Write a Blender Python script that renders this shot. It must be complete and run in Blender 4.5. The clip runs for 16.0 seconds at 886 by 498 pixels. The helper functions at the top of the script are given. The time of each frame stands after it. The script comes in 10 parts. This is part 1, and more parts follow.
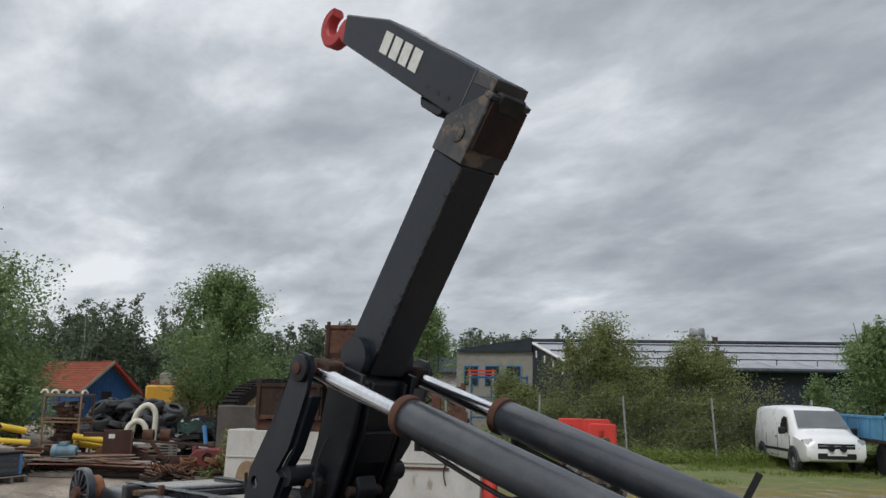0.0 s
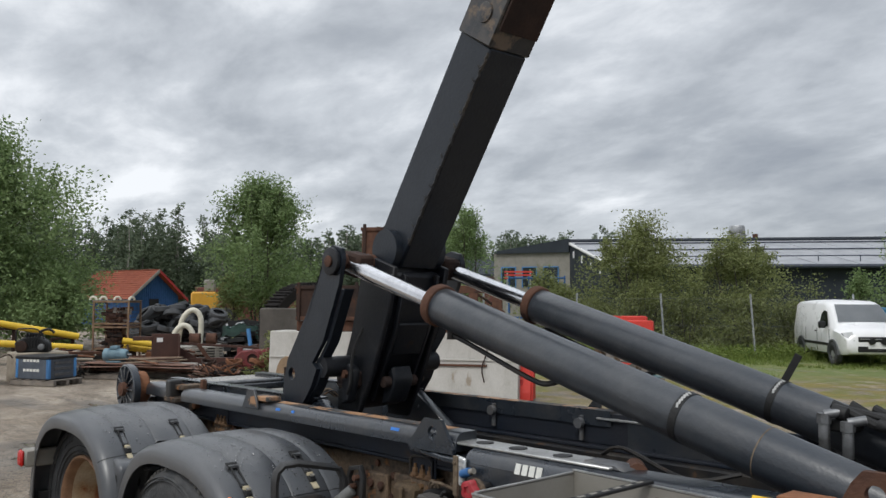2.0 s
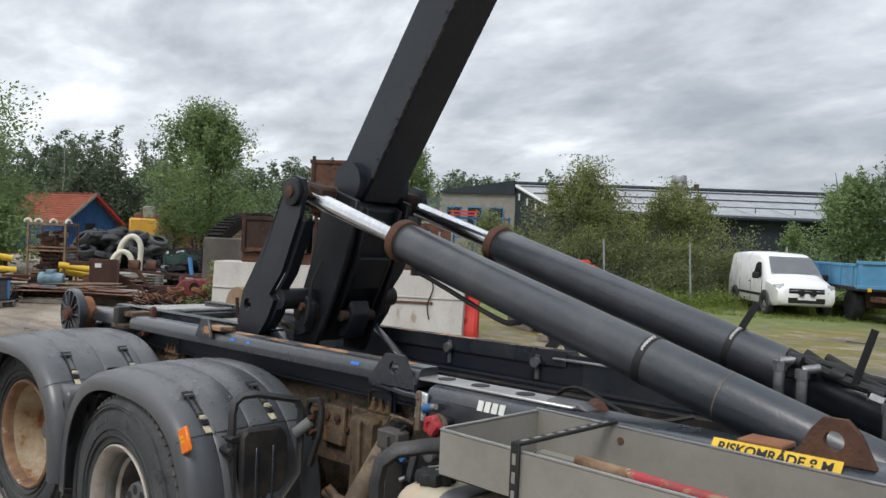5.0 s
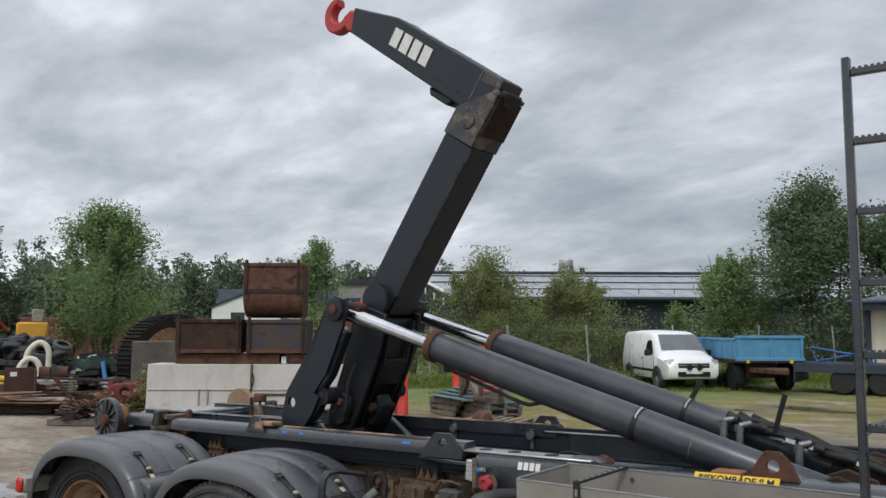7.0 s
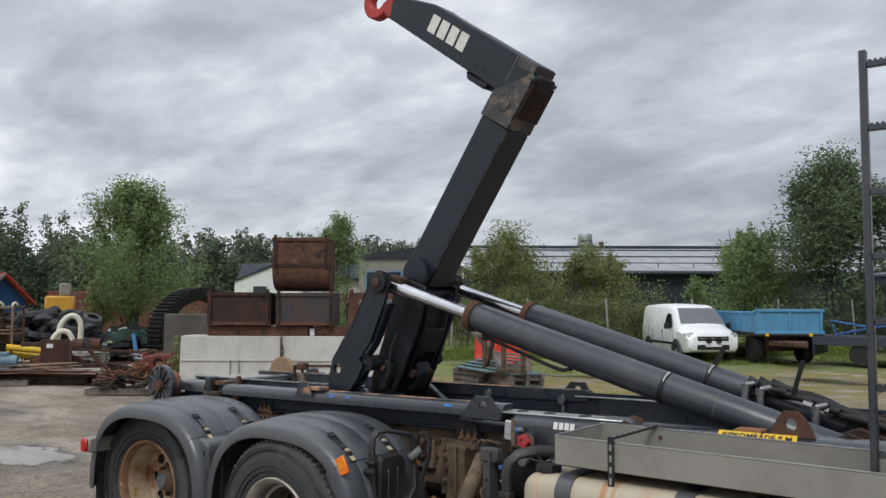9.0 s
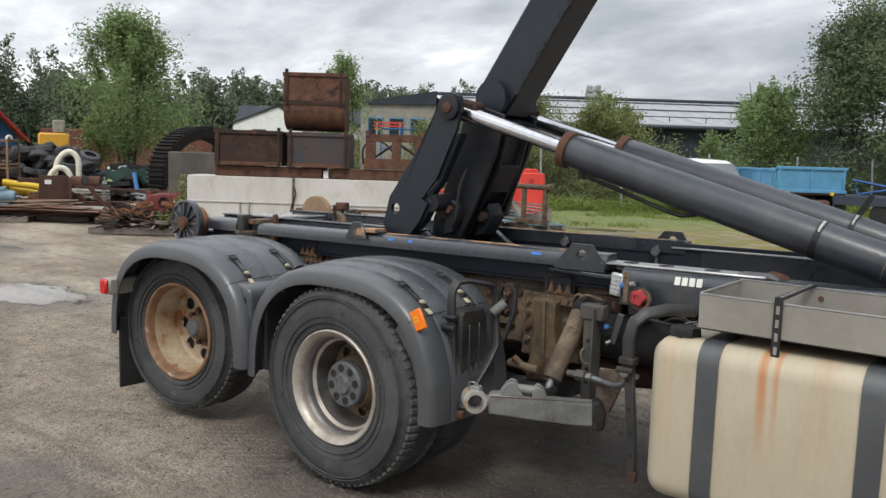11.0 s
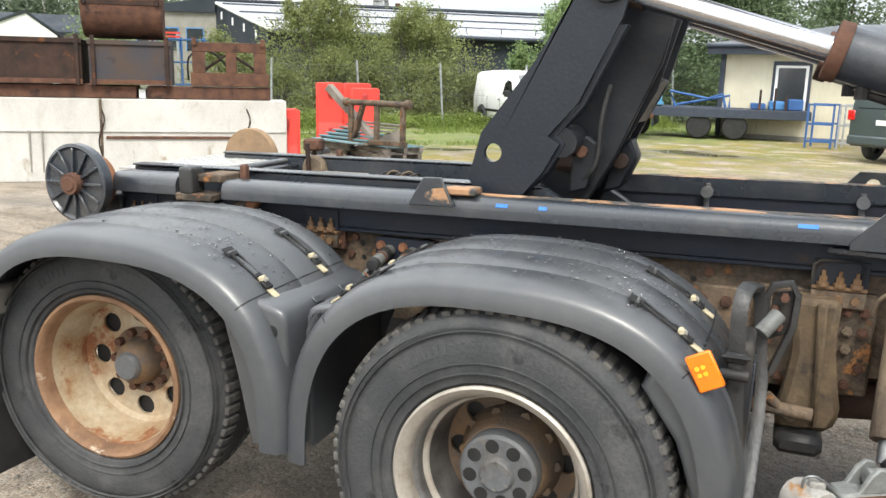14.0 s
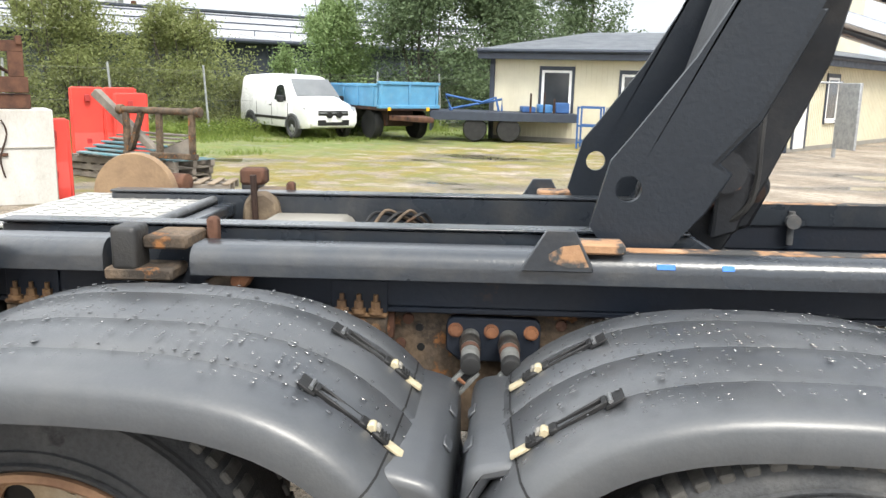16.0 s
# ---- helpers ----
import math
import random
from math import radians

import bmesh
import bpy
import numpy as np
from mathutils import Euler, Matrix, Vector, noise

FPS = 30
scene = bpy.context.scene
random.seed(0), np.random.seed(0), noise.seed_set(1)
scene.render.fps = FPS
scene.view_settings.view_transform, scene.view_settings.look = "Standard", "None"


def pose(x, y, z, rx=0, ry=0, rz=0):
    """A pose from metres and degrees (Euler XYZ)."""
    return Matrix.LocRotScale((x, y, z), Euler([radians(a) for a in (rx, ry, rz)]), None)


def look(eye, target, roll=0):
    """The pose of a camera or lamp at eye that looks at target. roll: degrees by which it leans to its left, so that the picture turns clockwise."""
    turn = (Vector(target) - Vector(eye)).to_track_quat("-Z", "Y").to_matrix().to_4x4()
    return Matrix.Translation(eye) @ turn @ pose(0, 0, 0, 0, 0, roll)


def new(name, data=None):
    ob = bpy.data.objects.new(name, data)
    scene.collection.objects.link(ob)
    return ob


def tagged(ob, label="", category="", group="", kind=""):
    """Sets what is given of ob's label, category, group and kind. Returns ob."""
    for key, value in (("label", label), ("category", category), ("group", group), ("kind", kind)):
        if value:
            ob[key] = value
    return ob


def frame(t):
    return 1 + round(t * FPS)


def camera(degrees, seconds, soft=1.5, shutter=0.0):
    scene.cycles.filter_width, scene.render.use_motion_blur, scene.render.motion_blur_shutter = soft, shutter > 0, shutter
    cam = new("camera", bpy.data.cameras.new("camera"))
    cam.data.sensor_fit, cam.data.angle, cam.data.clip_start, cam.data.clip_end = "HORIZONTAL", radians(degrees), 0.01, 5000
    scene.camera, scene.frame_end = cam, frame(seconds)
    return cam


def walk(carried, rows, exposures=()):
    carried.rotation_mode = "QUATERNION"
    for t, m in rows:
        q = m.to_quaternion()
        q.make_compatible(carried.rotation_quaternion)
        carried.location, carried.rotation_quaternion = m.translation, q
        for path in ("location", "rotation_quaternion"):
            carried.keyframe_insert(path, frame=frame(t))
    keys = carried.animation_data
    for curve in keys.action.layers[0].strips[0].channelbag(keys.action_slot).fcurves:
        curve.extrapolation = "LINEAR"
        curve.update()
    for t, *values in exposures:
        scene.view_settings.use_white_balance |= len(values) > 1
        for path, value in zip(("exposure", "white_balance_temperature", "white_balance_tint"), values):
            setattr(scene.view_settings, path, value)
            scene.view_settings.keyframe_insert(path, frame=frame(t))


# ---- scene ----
cam = camera(56.4, 16.0)
PATH = [
    (0, (3.705, -2.88, 1.893), (2.282, -1.519, 2.244), 1.2),
    (0.5, (3.719, -2.875, 1.894), (2.282, -1.527, 2.234), 1.4),
    (1, (3.734, -2.866, 1.886), (2.278, -1.529, 2.188), 1.2),
    (1.5, (3.764, -2.863, 1.874), (2.285, -1.536, 2.1), 0.8),
    (2, (3.66, -2.796, 1.831), (2.16, -1.48, 1.951), 0.2),
    (2.5, (3.629, -2.722, 1.806), (2.112, -1.419, 1.806), -0.3),
    (3, (3.522, -2.566, 1.794), (1.98, -1.293, 1.732), -0.3),
    (3.5, (3.533, -2.384, 1.805), (1.968, -1.143, 1.708), 0.4),
    (3.7, (3.559, -2.315, 1.8), (1.992, -1.076, 1.693), 0.8),
    (5.8, (3.565, -3.453, 1.856), (2.292, -1.912, 1.93), 2.0),
    (6, (3.576, -3.608, 1.865), (2.326, -2.049, 1.965), 1.6),
    (6.5, (3.681, -3.937, 1.88), (2.466, -2.355, 2.034), 0.9),
    (7, (3.806, -4.204, 1.907), (2.606, -2.616, 2.097), 0.1),
    (7.5, (3.862, -4.426, 1.893), (2.662, -2.838, 2.101), -0.3),
    (8, (3.929, -4.541, 1.903), (2.722, -2.96, 2.108), -0.5),
    (8.2, (3.955, -4.546, 1.903), (2.742, -2.969, 2.102), -0.5),
    (10.3, (3.438, -4.465, 1.793), (2.193, -2.902, 1.699), 1.2),
    (10.5, (3.315, -4.369, 1.773), (2.076, -2.805, 1.639), 1.3),
    (11, (2.996, -4.19, 1.763), (1.78, -2.619, 1.532), 1.8),
    (11.5, (2.588, -4.067, 1.74), (1.411, -2.481, 1.425), 2.3),
    (12, (2.206, -3.893, 1.707), (1.079, -2.286, 1.321), 2.1),
    (12.5, (1.803, -3.753, 1.703), (0.739, -2.111, 1.29), 1.9),
    (13, (1.379, -3.669, 1.721), (0.422, -1.967, 1.285), 1.6),
    (13.5, (1.008, -3.498, 1.698), (0.161, -1.737, 1.27), 1.3),
    (14, (0.674, -3.32, 1.703), (-0.052, -1.503, 1.286), 1.4),
    (14.5, (0.314, -3.136, 1.717), (-0.281, -1.274, 1.297), 1.3),
    (15, (0.04, -2.892, 1.675), (-0.415, -0.992, 1.245), 1.6),
    (15.5, (-0.258, -2.689, 1.676), (-0.571, -0.758, 1.259), 1.5),
    (16, (-0.617, -2.567, 1.675), (-0.758, -0.611, 1.282), 1.5),
]
EXPOSURES = [(0.0, -0.24, 6330, 9), (1.5, -0.19, 6330, 9), (2.5, 0.14, 6380, 9), (3.5, 0.22, 6400, 9), (5.8, 0.15, 6300, 9), (7.0, -0.03, 6280, 9), (8.2, -0.06, 6280, 9), (10.3, 0.12, 6250, 9), (10.5, 0.17, 6280, 9), (11.0, 0.36, 6500, 9),
             (11.5, 0.65, 6550, 9), (12.0, 0.94, 6580, 8), (12.5, 1.10, 6600, 8), (13.5, 1.28, 6620, 7), (14.5, 1.38, 6640, 7), (16.0, 1.44, 6650, 8)]
walk(cam, [(t, look(eye, target, roll)) for t, eye, target, roll in PATH], EXPOSURES)

# ---------------------------------------------------------------- world and light
SUN_AZ, SUN_EL = radians(150), radians(52)
world = bpy.data.worlds.new("world")
scene.world = world
world.use_nodes = True
wn, wl = world.node_tree.nodes, world.node_tree.links
wn.clear()
w_out = wn.new("ShaderNodeOutputWorld")
w_bg = wn.new("ShaderNodeBackground")
w_sky = wn.new("ShaderNodeTexSky")
w_sky.sky_type, w_sky.sun_disc = "NISHITA", False
w_sky.sun_elevation, w_sky.sun_rotation = SUN_EL, SUN_AZ
w_sky.air_density, w_sky.dust_density = 1.0, 2.0
w_co = wn.new("ShaderNodeTexCoord")
w_sep = wn.new("ShaderNodeSeparateXYZ")
wl.new(w_co.outputs["Generated"], w_sep.inputs[0])


def wmath(op, a, b=None, clamp=False):
    n = wn.new("ShaderNodeMath")
    n.operation, n.use_clamp = op, clamp
    for i, v in enumerate((a, b)):
        if v is None:
            continue
        if isinstance(v, (int, float)):
            n.inputs[i].default_value = v
        else:
            wl.new(v, n.inputs[i])
    return n.outputs[0]


# cloud layer: the view direction projected on a flat sheet overhead
w_z = wmath("ADD", wmath("MAXIMUM", w_sep.outputs[2], 0.0), 0.28)
w_u, w_v = wmath("DIVIDE", w_sep.outputs[0], w_z), wmath("DIVIDE", w_sep.outputs[1], w_z)
w_comb = wn.new("ShaderNodeCombineXYZ")
wl.new(w_u, w_comb.inputs[0])
wl.new(w_v, w_comb.inputs[1])


def wnoise(scale, detail, rough, dist, off, stretch=(1, 1, 1), turn=0.0):
    m = wn.new("ShaderNodeMapping")
    m.inputs["Location"].default_value = off
    m.inputs["Scale"].default_value = stretch
    m.inputs["Rotation"].default_value = (0, 0, radians(turn))
    wl.new(w_comb.outputs[0], m.inputs[0])
    n = wn.new("ShaderNodeTexNoise")
    n.inputs["Scale"].default_value, n.inputs["Detail"].default_value = scale, detail
    n.inputs["Roughness"].default_value, n.inputs["Distortion"].default_value = rough, dist
    wl.new(m.outputs[0], n.inputs["Vector"])
    return n.outputs[0]


w_big = wnoise(0.95, 3, 0.5, 0.2, (3.1, 1.7, 0), (1, 1.25, 1), 35)
w_small = wnoise(3.2, 6, 0.56, 0.25, (7.3, 2.2, 0), (0.85, 1.2, 1), 35)
w_tiny = wnoise(7.0, 5, 0.6, 0.2, (1.3, 5.2, 0), (0.8, 1.2, 1), 35)
w_mix = wmath("ADD", wmath("ADD", wmath("MULTIPLY", w_big, 0.46), wmath("MULTIPLY", w_small, 0.40)), wmath("MULTIPLY", w_tiny, 0.14))
w_side = wmath("SUBTRACT", wmath("MULTIPLY", w_sep.outputs[0], -0.13), wmath("MULTIPLY", w_sep.outputs[1], 0.10))
w_mix = wmath("ADD", w_mix, w_side)
w_ramp = wn.new("ShaderNodeValToRGB")
wl.new(w_mix, w_ramp.inputs[0])
el = w_ramp.color_ramp.elements
el[0].position, el[0].color = 0.36, (0.29, 0.31, 0.345, 1)
el[1].position, el[1].color = 0.64, (0.80, 0.81, 0.83, 1)
for p_, c_ in ((0.45, (0.38, 0.40, 0.43, 1)), (0.54, (0.53, 0.55, 0.58, 1))):
    e_ = el.new(p_)
    e_.color = c_
w_gain = wn.new("ShaderNodeVectorMath")
w_gain.operation = "SCALE"
wl.new(w_ramp.outputs[0], w_gain.inputs[0])
# an overcast sky grows brighter towards the zenith
w_up = wn.new("ShaderNodeMapRange")
w_up.interpolation_type = "SMOOTHSTEP"
for k_, v_ in (("From Min", 0.45), ("From Max", 1.0), ("To Min", 12.6), ("To Max", 25.0)):
    w_up.inputs[k_].default_value = v_
wl.new(w_sep.outputs[2], w_up.inputs[0])
wl.new(w_up.outputs[0], w_gain.inputs["Scale"])
w_cover = wn.new("ShaderNodeMix")
w_cover.data_type = "RGBA"
w_cover.inputs[0].default_value = 0.93
wl.new(w_sky.outputs[0], w_cover.inputs[6])
wl.new(w_gain.outputs[0], w_cover.inputs[7])
wl.new(w_cover.outputs[2], w_bg.inputs[0])
w_bg.inputs[1].default_value = 0.1
wl.new(w_bg.outputs[0], w_out.inputs[0])

sun = new("sun", bpy.data.lights.new("sun", "SUN"))
sun.data.energy, sun.data.angle, sun.data.color = 1.5, radians(18), (1.0, 0.96, 0.9)
sun.matrix_world = look(
    (30 * math.sin(SUN_AZ) * math.cos(SUN_EL), 30 * math.cos(SUN_AZ) * math.cos(SUN_EL), 30 * math.sin(SUN_EL)), (0, 0, 0))

# ---------------------------------------------------------------- materials


def mat(name, c1, c2=None, scale=6.0, rough=0.6, metal=0.0, bump=0.15, fine=60.0, spots=None, rough2=None,
        stretch=(1, 1, 1), vary=0.0, coat=0.0, lo=0.35, hi=0.65, grain_=0.07, film=None, coat_rough=0.2, spec=0.5):
    """A weathered surface: two tones mixed by noise at one scale, fine grain at another, and spots of a third tone."""
    m = bpy.data.materials.new(name)
    m.use_nodes = True
    n, l = m.node_tree.nodes, m.node_tree.links
    b = n["Principled BSDF"]
    b.inputs["Metallic"].default_value = metal
    b.inputs["Coat Weight"].default_value = coat
    b.inputs["Coat Roughness"].default_value = coat_rough
    b.inputs["Specular IOR Level"].default_value = spec
    co = n.new("ShaderNodeTexCoord")
    mp = n.new("ShaderNodeMapping")
    mp.inputs["Scale"].default_value = stretch
    l.new(co.outputs["Object"], mp.inputs[0])

    def noise_tex(sc, detail=5.0, ro=0.6, vec=None):
        t = n.new("ShaderNodeTexNoise")
        t.inputs["Scale"].default_value, t.inputs["Detail"].default_value = sc, detail
        t.inputs["Roughness"].default_value = ro
        l.new(vec or mp.outputs[0], t.inputs["Vector"])
        return t.outputs[0]

    def ramp(src, a, z):
        r = n.new("ShaderNodeMapRange")
        r.inputs["From Min"].default_value, r.inputs["From Max"].default_value = a, z
        l.new(src, r.inputs[0])
        return r.outputs[0]

    def mix(fac, a, z):
        k = n.new("ShaderNodeMix")
        k.data_type = "RGBA"
        for i, v in ((0, fac), (6, a), (7, z)):
            if isinstance(v, (int, float)):
                k.inputs[i].default_value = v
            elif isinstance(v, tuple):
                k.inputs[i].default_value = (*v, 1)
            else:
                l.new(v, k.inputs[i])
        return k.outputs[2]

    c2 = c2 or tuple(0.7 * v for v in c1)
    big, small = noise_tex(scale), noise_tex(fine, 3.0)
    col = mix(ramp(big, lo, hi), c1, c2)
    grain = n.new("ShaderNodeMix")
    grain.data_type, grain.blend_type = "RGBA", "MULTIPLY"
    grain.inputs[0].default_value = 1.0
    g = n.new("ShaderNodeMapRange")
    g.inputs["From Min"].default_value, g.inputs["From Max"].default_value = 0.3, 0.7
    g.inputs["To Min"].default_value, g.inputs["To Max"].default_value = 1 - grain_, 1 + grain_
    l.new(small, g.inputs[0])
    l.new(col, grain.inputs[6])
    l.new(g.outputs[0], grain.inputs[7])
    col = grain.outputs[2]
    if film:
        fc, fs, flo, fhi, amount = film
        fk = n.new("ShaderNodeMath")
        fk.operation = "MULTIPLY"
        l.new(ramp(noise_tex(fs, 8.0, 0.7), flo, fhi), fk.inputs[0])
        fk.inputs[1].default_value = amount
        col = mix(fk.outputs[0], col, fc)
    rgh = ramp(big, lo, hi)
    rr = n.new("ShaderNodeMapRange")
    rr.inputs["To Min"].default_value, rr.inputs["To Max"].default_value = rough, rough2 if rough2 is not None else min(1, rough + 0.12)
    l.new(rgh, rr.inputs[0])
    rout = rr.outputs[0]
    if spots:
        sc_, sscale, edge = spots
        mask = ramp(noise_tex(sscale, 7.0, 0.65), edge, edge + 0.07)
        col = mix(mask, col, sc_)
        k = n.new("ShaderNodeMix")
        l.new(mask, k.inputs[0])
        l.new(rout, k.inputs[2])
        k.inputs[3].default_value = 0.85
        rout = k.outputs[0]
        if metal:
            k2 = n.new("ShaderNodeMix")
            l.new(mask, k2.inputs[0])
            k2.inputs[2].default_value, k2.inputs[3].default_value = metal, 0.0
            l.new(k2.outputs[0], b.inputs["Metallic"])
    if vary:
        oi = n.new("ShaderNodeObjectInfo")
        hs = n.new("ShaderNodeHueSaturation")
        vr = n.new("ShaderNodeMapRange")
        vr.inputs["To Min"].default_value, vr.inputs["To Max"].default_value = 1 - vary, 1 + vary
        l.new(oi.outputs["Random"], vr.inputs[0])
        l.new(vr.outputs[0], hs.inputs["Value"])
        l.new(col, hs.inputs["Color"])
        col = hs.outputs[0]
    l.new(col, b.inputs["Base Color"])
    l.new(rout, b.inputs["Roughness"])
    if bump:
        bp = n.new("ShaderNodeBump")
        bp.inputs["Strength"].default_value, bp.inputs["Distance"].default_value = bump, 0.01
        l.new(small, bp.inputs["Height"])
        l.new(bp.outputs[0], b.inputs["Normal"])
    return m


def leaf_mat(name, c1, c2, clump=0.5):
    """Foliage: colour varies from leaf to leaf, and light passes through a little."""
    m = bpy.data.materials.new(name)
    m.use_nodes = True
    n, l = m.node_tree.nodes, m.node_tree.links
    b = n["Principled BSDF"]
    b.inputs["Roughness"].default_value = 0.6
    b.inputs["Specular IOR Level"].default_value = 0.25
    geo = n.new("ShaderNodeNewGeometry")
    co = n.new("ShaderNodeTexCoord")
    t = n.new("ShaderNodeTexNoise")
    t.inputs["Scale"].default_value = clump
    l.new(co.outputs["Object"], t.inputs["Vector"])
    a = n.new("ShaderNodeMath")
    a.operation = "ADD"
    l.new(geo.outputs["Random Per Island"], a.inputs[0])
    l.new(t.outputs[0], a.inputs[1])
    h = n.new("ShaderNodeMapRange")
    h.inputs["From Min"].default_value, h.inputs["From Max"].default_value = 0.4, 1.6
    l.new(a.outputs[0], h.inputs[0])
    k = n.new("ShaderNodeMix")
    k.data_type = "RGBA"
    l.new(h.outputs[0], k.inputs[0])
    k.inputs[6].default_value, k.inputs[7].default_value = (*c1, 1), (*c2, 1)
    l.new(k.outputs[2], b.inputs["Base Color"])
    tr = n.new("ShaderNodeBsdfTranslucent")
    l.new(k.outputs[2], tr.inputs[0])
    ms = n.new("ShaderNodeMixShader")
    ms.inputs[0].default_value = 0.38
    l.new(b.outputs[0], ms.inputs[1])
    l.new(tr.outputs[0], ms.inputs[2])
    l.new(ms.outputs[0], n["Material Output"].inputs[0])
    return m


M_ARM = mat("dark_grey_paint", (0.012, 0.0165, 0.024), (0.008, 0.0115, 0.0175), 3, 0.36, spots=((0.065, 0.05, 0.04), 7, 0.71), film=((0.026, 0.031, 0.038), 3, 0.50, 0.75, 0.6), coat=0.08, coat_rough=0.25, spec=0.35)
M_FRAME = mat("frame_paint", (0.024, 0.030, 0.039), (0.017, 0.021, 0.028), 4, 0.24, spots=((0.12, 0.08, 0.05), 8, 0.68), film=((0.080, 0.078, 0.074), 4, 0.48, 0.72, 0.6), coat=0.5, coat_rough=0.22)
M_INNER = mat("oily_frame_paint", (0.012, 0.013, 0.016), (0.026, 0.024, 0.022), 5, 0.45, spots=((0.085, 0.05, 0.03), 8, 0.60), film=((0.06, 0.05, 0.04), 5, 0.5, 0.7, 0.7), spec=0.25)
M_CYL = mat("cylinder_paint", (0.029, 0.035, 0.044), (0.020, 0.025, 0.033), 3, 0.33, spots=((0.15, 0.12, 0.09), 11, 0.69), film=((0.070, 0.072, 0.075), 4, 0.45, 0.72, 0.65), coat=0.3, coat_rough=0.20)
M_WEARRUST = mat("paint_worn_to_rust", (0.34, 0.19, 0.10), (0.05, 0.05, 0.05), 9, 0.7, bump=0.3, spots=((0.45, 0.30, 0.19), 14, 0.58), lo=0.46, hi=0.54)
M_STUD = mat("ochre_rusty_stud", (0.17, 0.095, 0.042), (0.085, 0.05, 0.03), 14, 0.8, bump=0.4)
M_TAN = mat("tan_dirty_steel", (0.165, 0.125, 0.085), (0.09, 0.068, 0.05), 7, 0.75, bump=0.35, spots=((0.07, 0.05, 0.038), 9, 0.58), film=((0.26, 0.20, 0.13), 12, 0.5, 0.7, 0.6), spec=0.3)
M_LINK = mat("weathered_grey_steel", (0.185, 0.19, 0.182), (0.115, 0.118, 0.115), 5, 0.55, 0.2, bump=0.3, spots=((0.22, 0.13, 0.06), 9, 0.66), film=((0.05, 0.045, 0.04), 9, 0.48, 0.68, 0.8))
M_STEEL = mat("zinc_fitting", (0.26, 0.265, 0.27), (0.16, 0.165, 0.17), 9, 0.42, 0.7, film=((0.06, 0.05, 0.04), 14, 0.5, 0.7, 0.7))
M_STRAPC = mat("cream_clip", (0.50, 0.44, 0.30), (0.40, 0.34, 0.22), 30, 0.5, film=((0.2, 0.17, 0.12), 40, 0.5, 0.7, 0.6))
M_BARREL = mat("grey_rim_barrel", (0.21, 0.205, 0.20), (0.13, 0.125, 0.12), 6, 0.42, 0.6, film=((0.07, 0.06, 0.05), 8, 0.5, 0.7, 0.7))
M_LUG = mat("muddy_tread", (0.105, 0.10, 0.092), (0.06, 0.058, 0.055), 30, 0.85, bump=0.3, vary=0.3)
M_CHROME = mat("chrome_rod", (0.62, 0.63, 0.65), (0.5, 0.5, 0.52), 5, 0.14, 1.0, bump=0.02)
M_RUST = mat("rusty_steel", (0.125, 0.062, 0.040), (0.068, 0.038, 0.029), 6, 0.85, bump=0.4, spots=((0.03, 0.02, 0.018), 3, 0.58), spec=0.25)
M_RUSTL = mat("light_rust", (0.24, 0.10, 0.045), (0.13, 0.06, 0.035), 6, 0.85, bump=0.4)
M_RUSTDK = mat("dark_rust", (0.055, 0.032, 0.024), (0.03, 0.022, 0.02), 4, 0.8, bump=0.4, spots=((0.12, 0.05, 0.025), 3, 0.6), spec=0.2)
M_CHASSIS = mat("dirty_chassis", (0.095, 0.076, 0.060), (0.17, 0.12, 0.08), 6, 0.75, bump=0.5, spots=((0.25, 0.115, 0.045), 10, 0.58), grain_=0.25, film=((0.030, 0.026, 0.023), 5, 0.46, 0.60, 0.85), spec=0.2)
M_TYRE = mat("worn_rubber", (0.038, 0.040, 0.043), (0.060, 0.061, 0.063), 4, 0.58, bump=0.35, fine=90, grain_=0.16, spots=((0.018, 0.018, 0.019), 5, 0.60), film=((0.125, 0.122, 0.116), 7, 0.50, 0.74, 0.55), spec=0.3)
M_GUARD = mat("mudguard_plastic", (0.036, 0.040, 0.046), (0.046, 0.050, 0.057), 4, 0.40, bump=0.08, fine=140, rough2=0.48, coat=0.4, coat_rough=0.28, spec=0.6, film=((0.085, 0.086, 0.087), 3, 0.42, 0.72, 0.6))
M_RUBBER = mat("black_rubber", (0.016, 0.016, 0.017), (0.03, 0.03, 0.03), 8, 0.6, spec=0.3)
M_RIM_AL = mat("polished_rim_lip", (0.47, 0.43, 0.38), (0.33, 0.295, 0.255), 7, 0.42, 0.45, film=((0.20, 0.155, 0.11), 9, 0.50, 0.72, 0.75))
M_RIMLIP = mat("rusted_rim_lip", (0.27, 0.155, 0.085), (0.16, 0.085, 0.048), 7, 0.75, bump=0.3, spots=((0.46, 0.38, 0.29), 8, 0.60), film=((0.10, 0.055, 0.035), 5, 0.5, 0.7, 0.7))
M_RIM_RUST = mat("rusty_rim", (0.43, 0.365, 0.265), (0.30, 0.20, 0.11), 6, 0.6, 0.0, bump=0.3, spots=((0.22, 0.085, 0.035), 5, 0.56), grain_=0.12)
M_HUB = mat("hub_steel", (0.11, 0.09, 0.075), (0.20, 0.125, 0.07), 9, 0.7, 0.2, bump=0.4, spec=0.25)
M_GREYCAP = mat("grey_cap", (0.105, 0.11, 0.118), (0.07, 0.072, 0.076), 9, 0.5, film=((0.18, 0.15, 0.12), 14, 0.5, 0.75, 0.6))
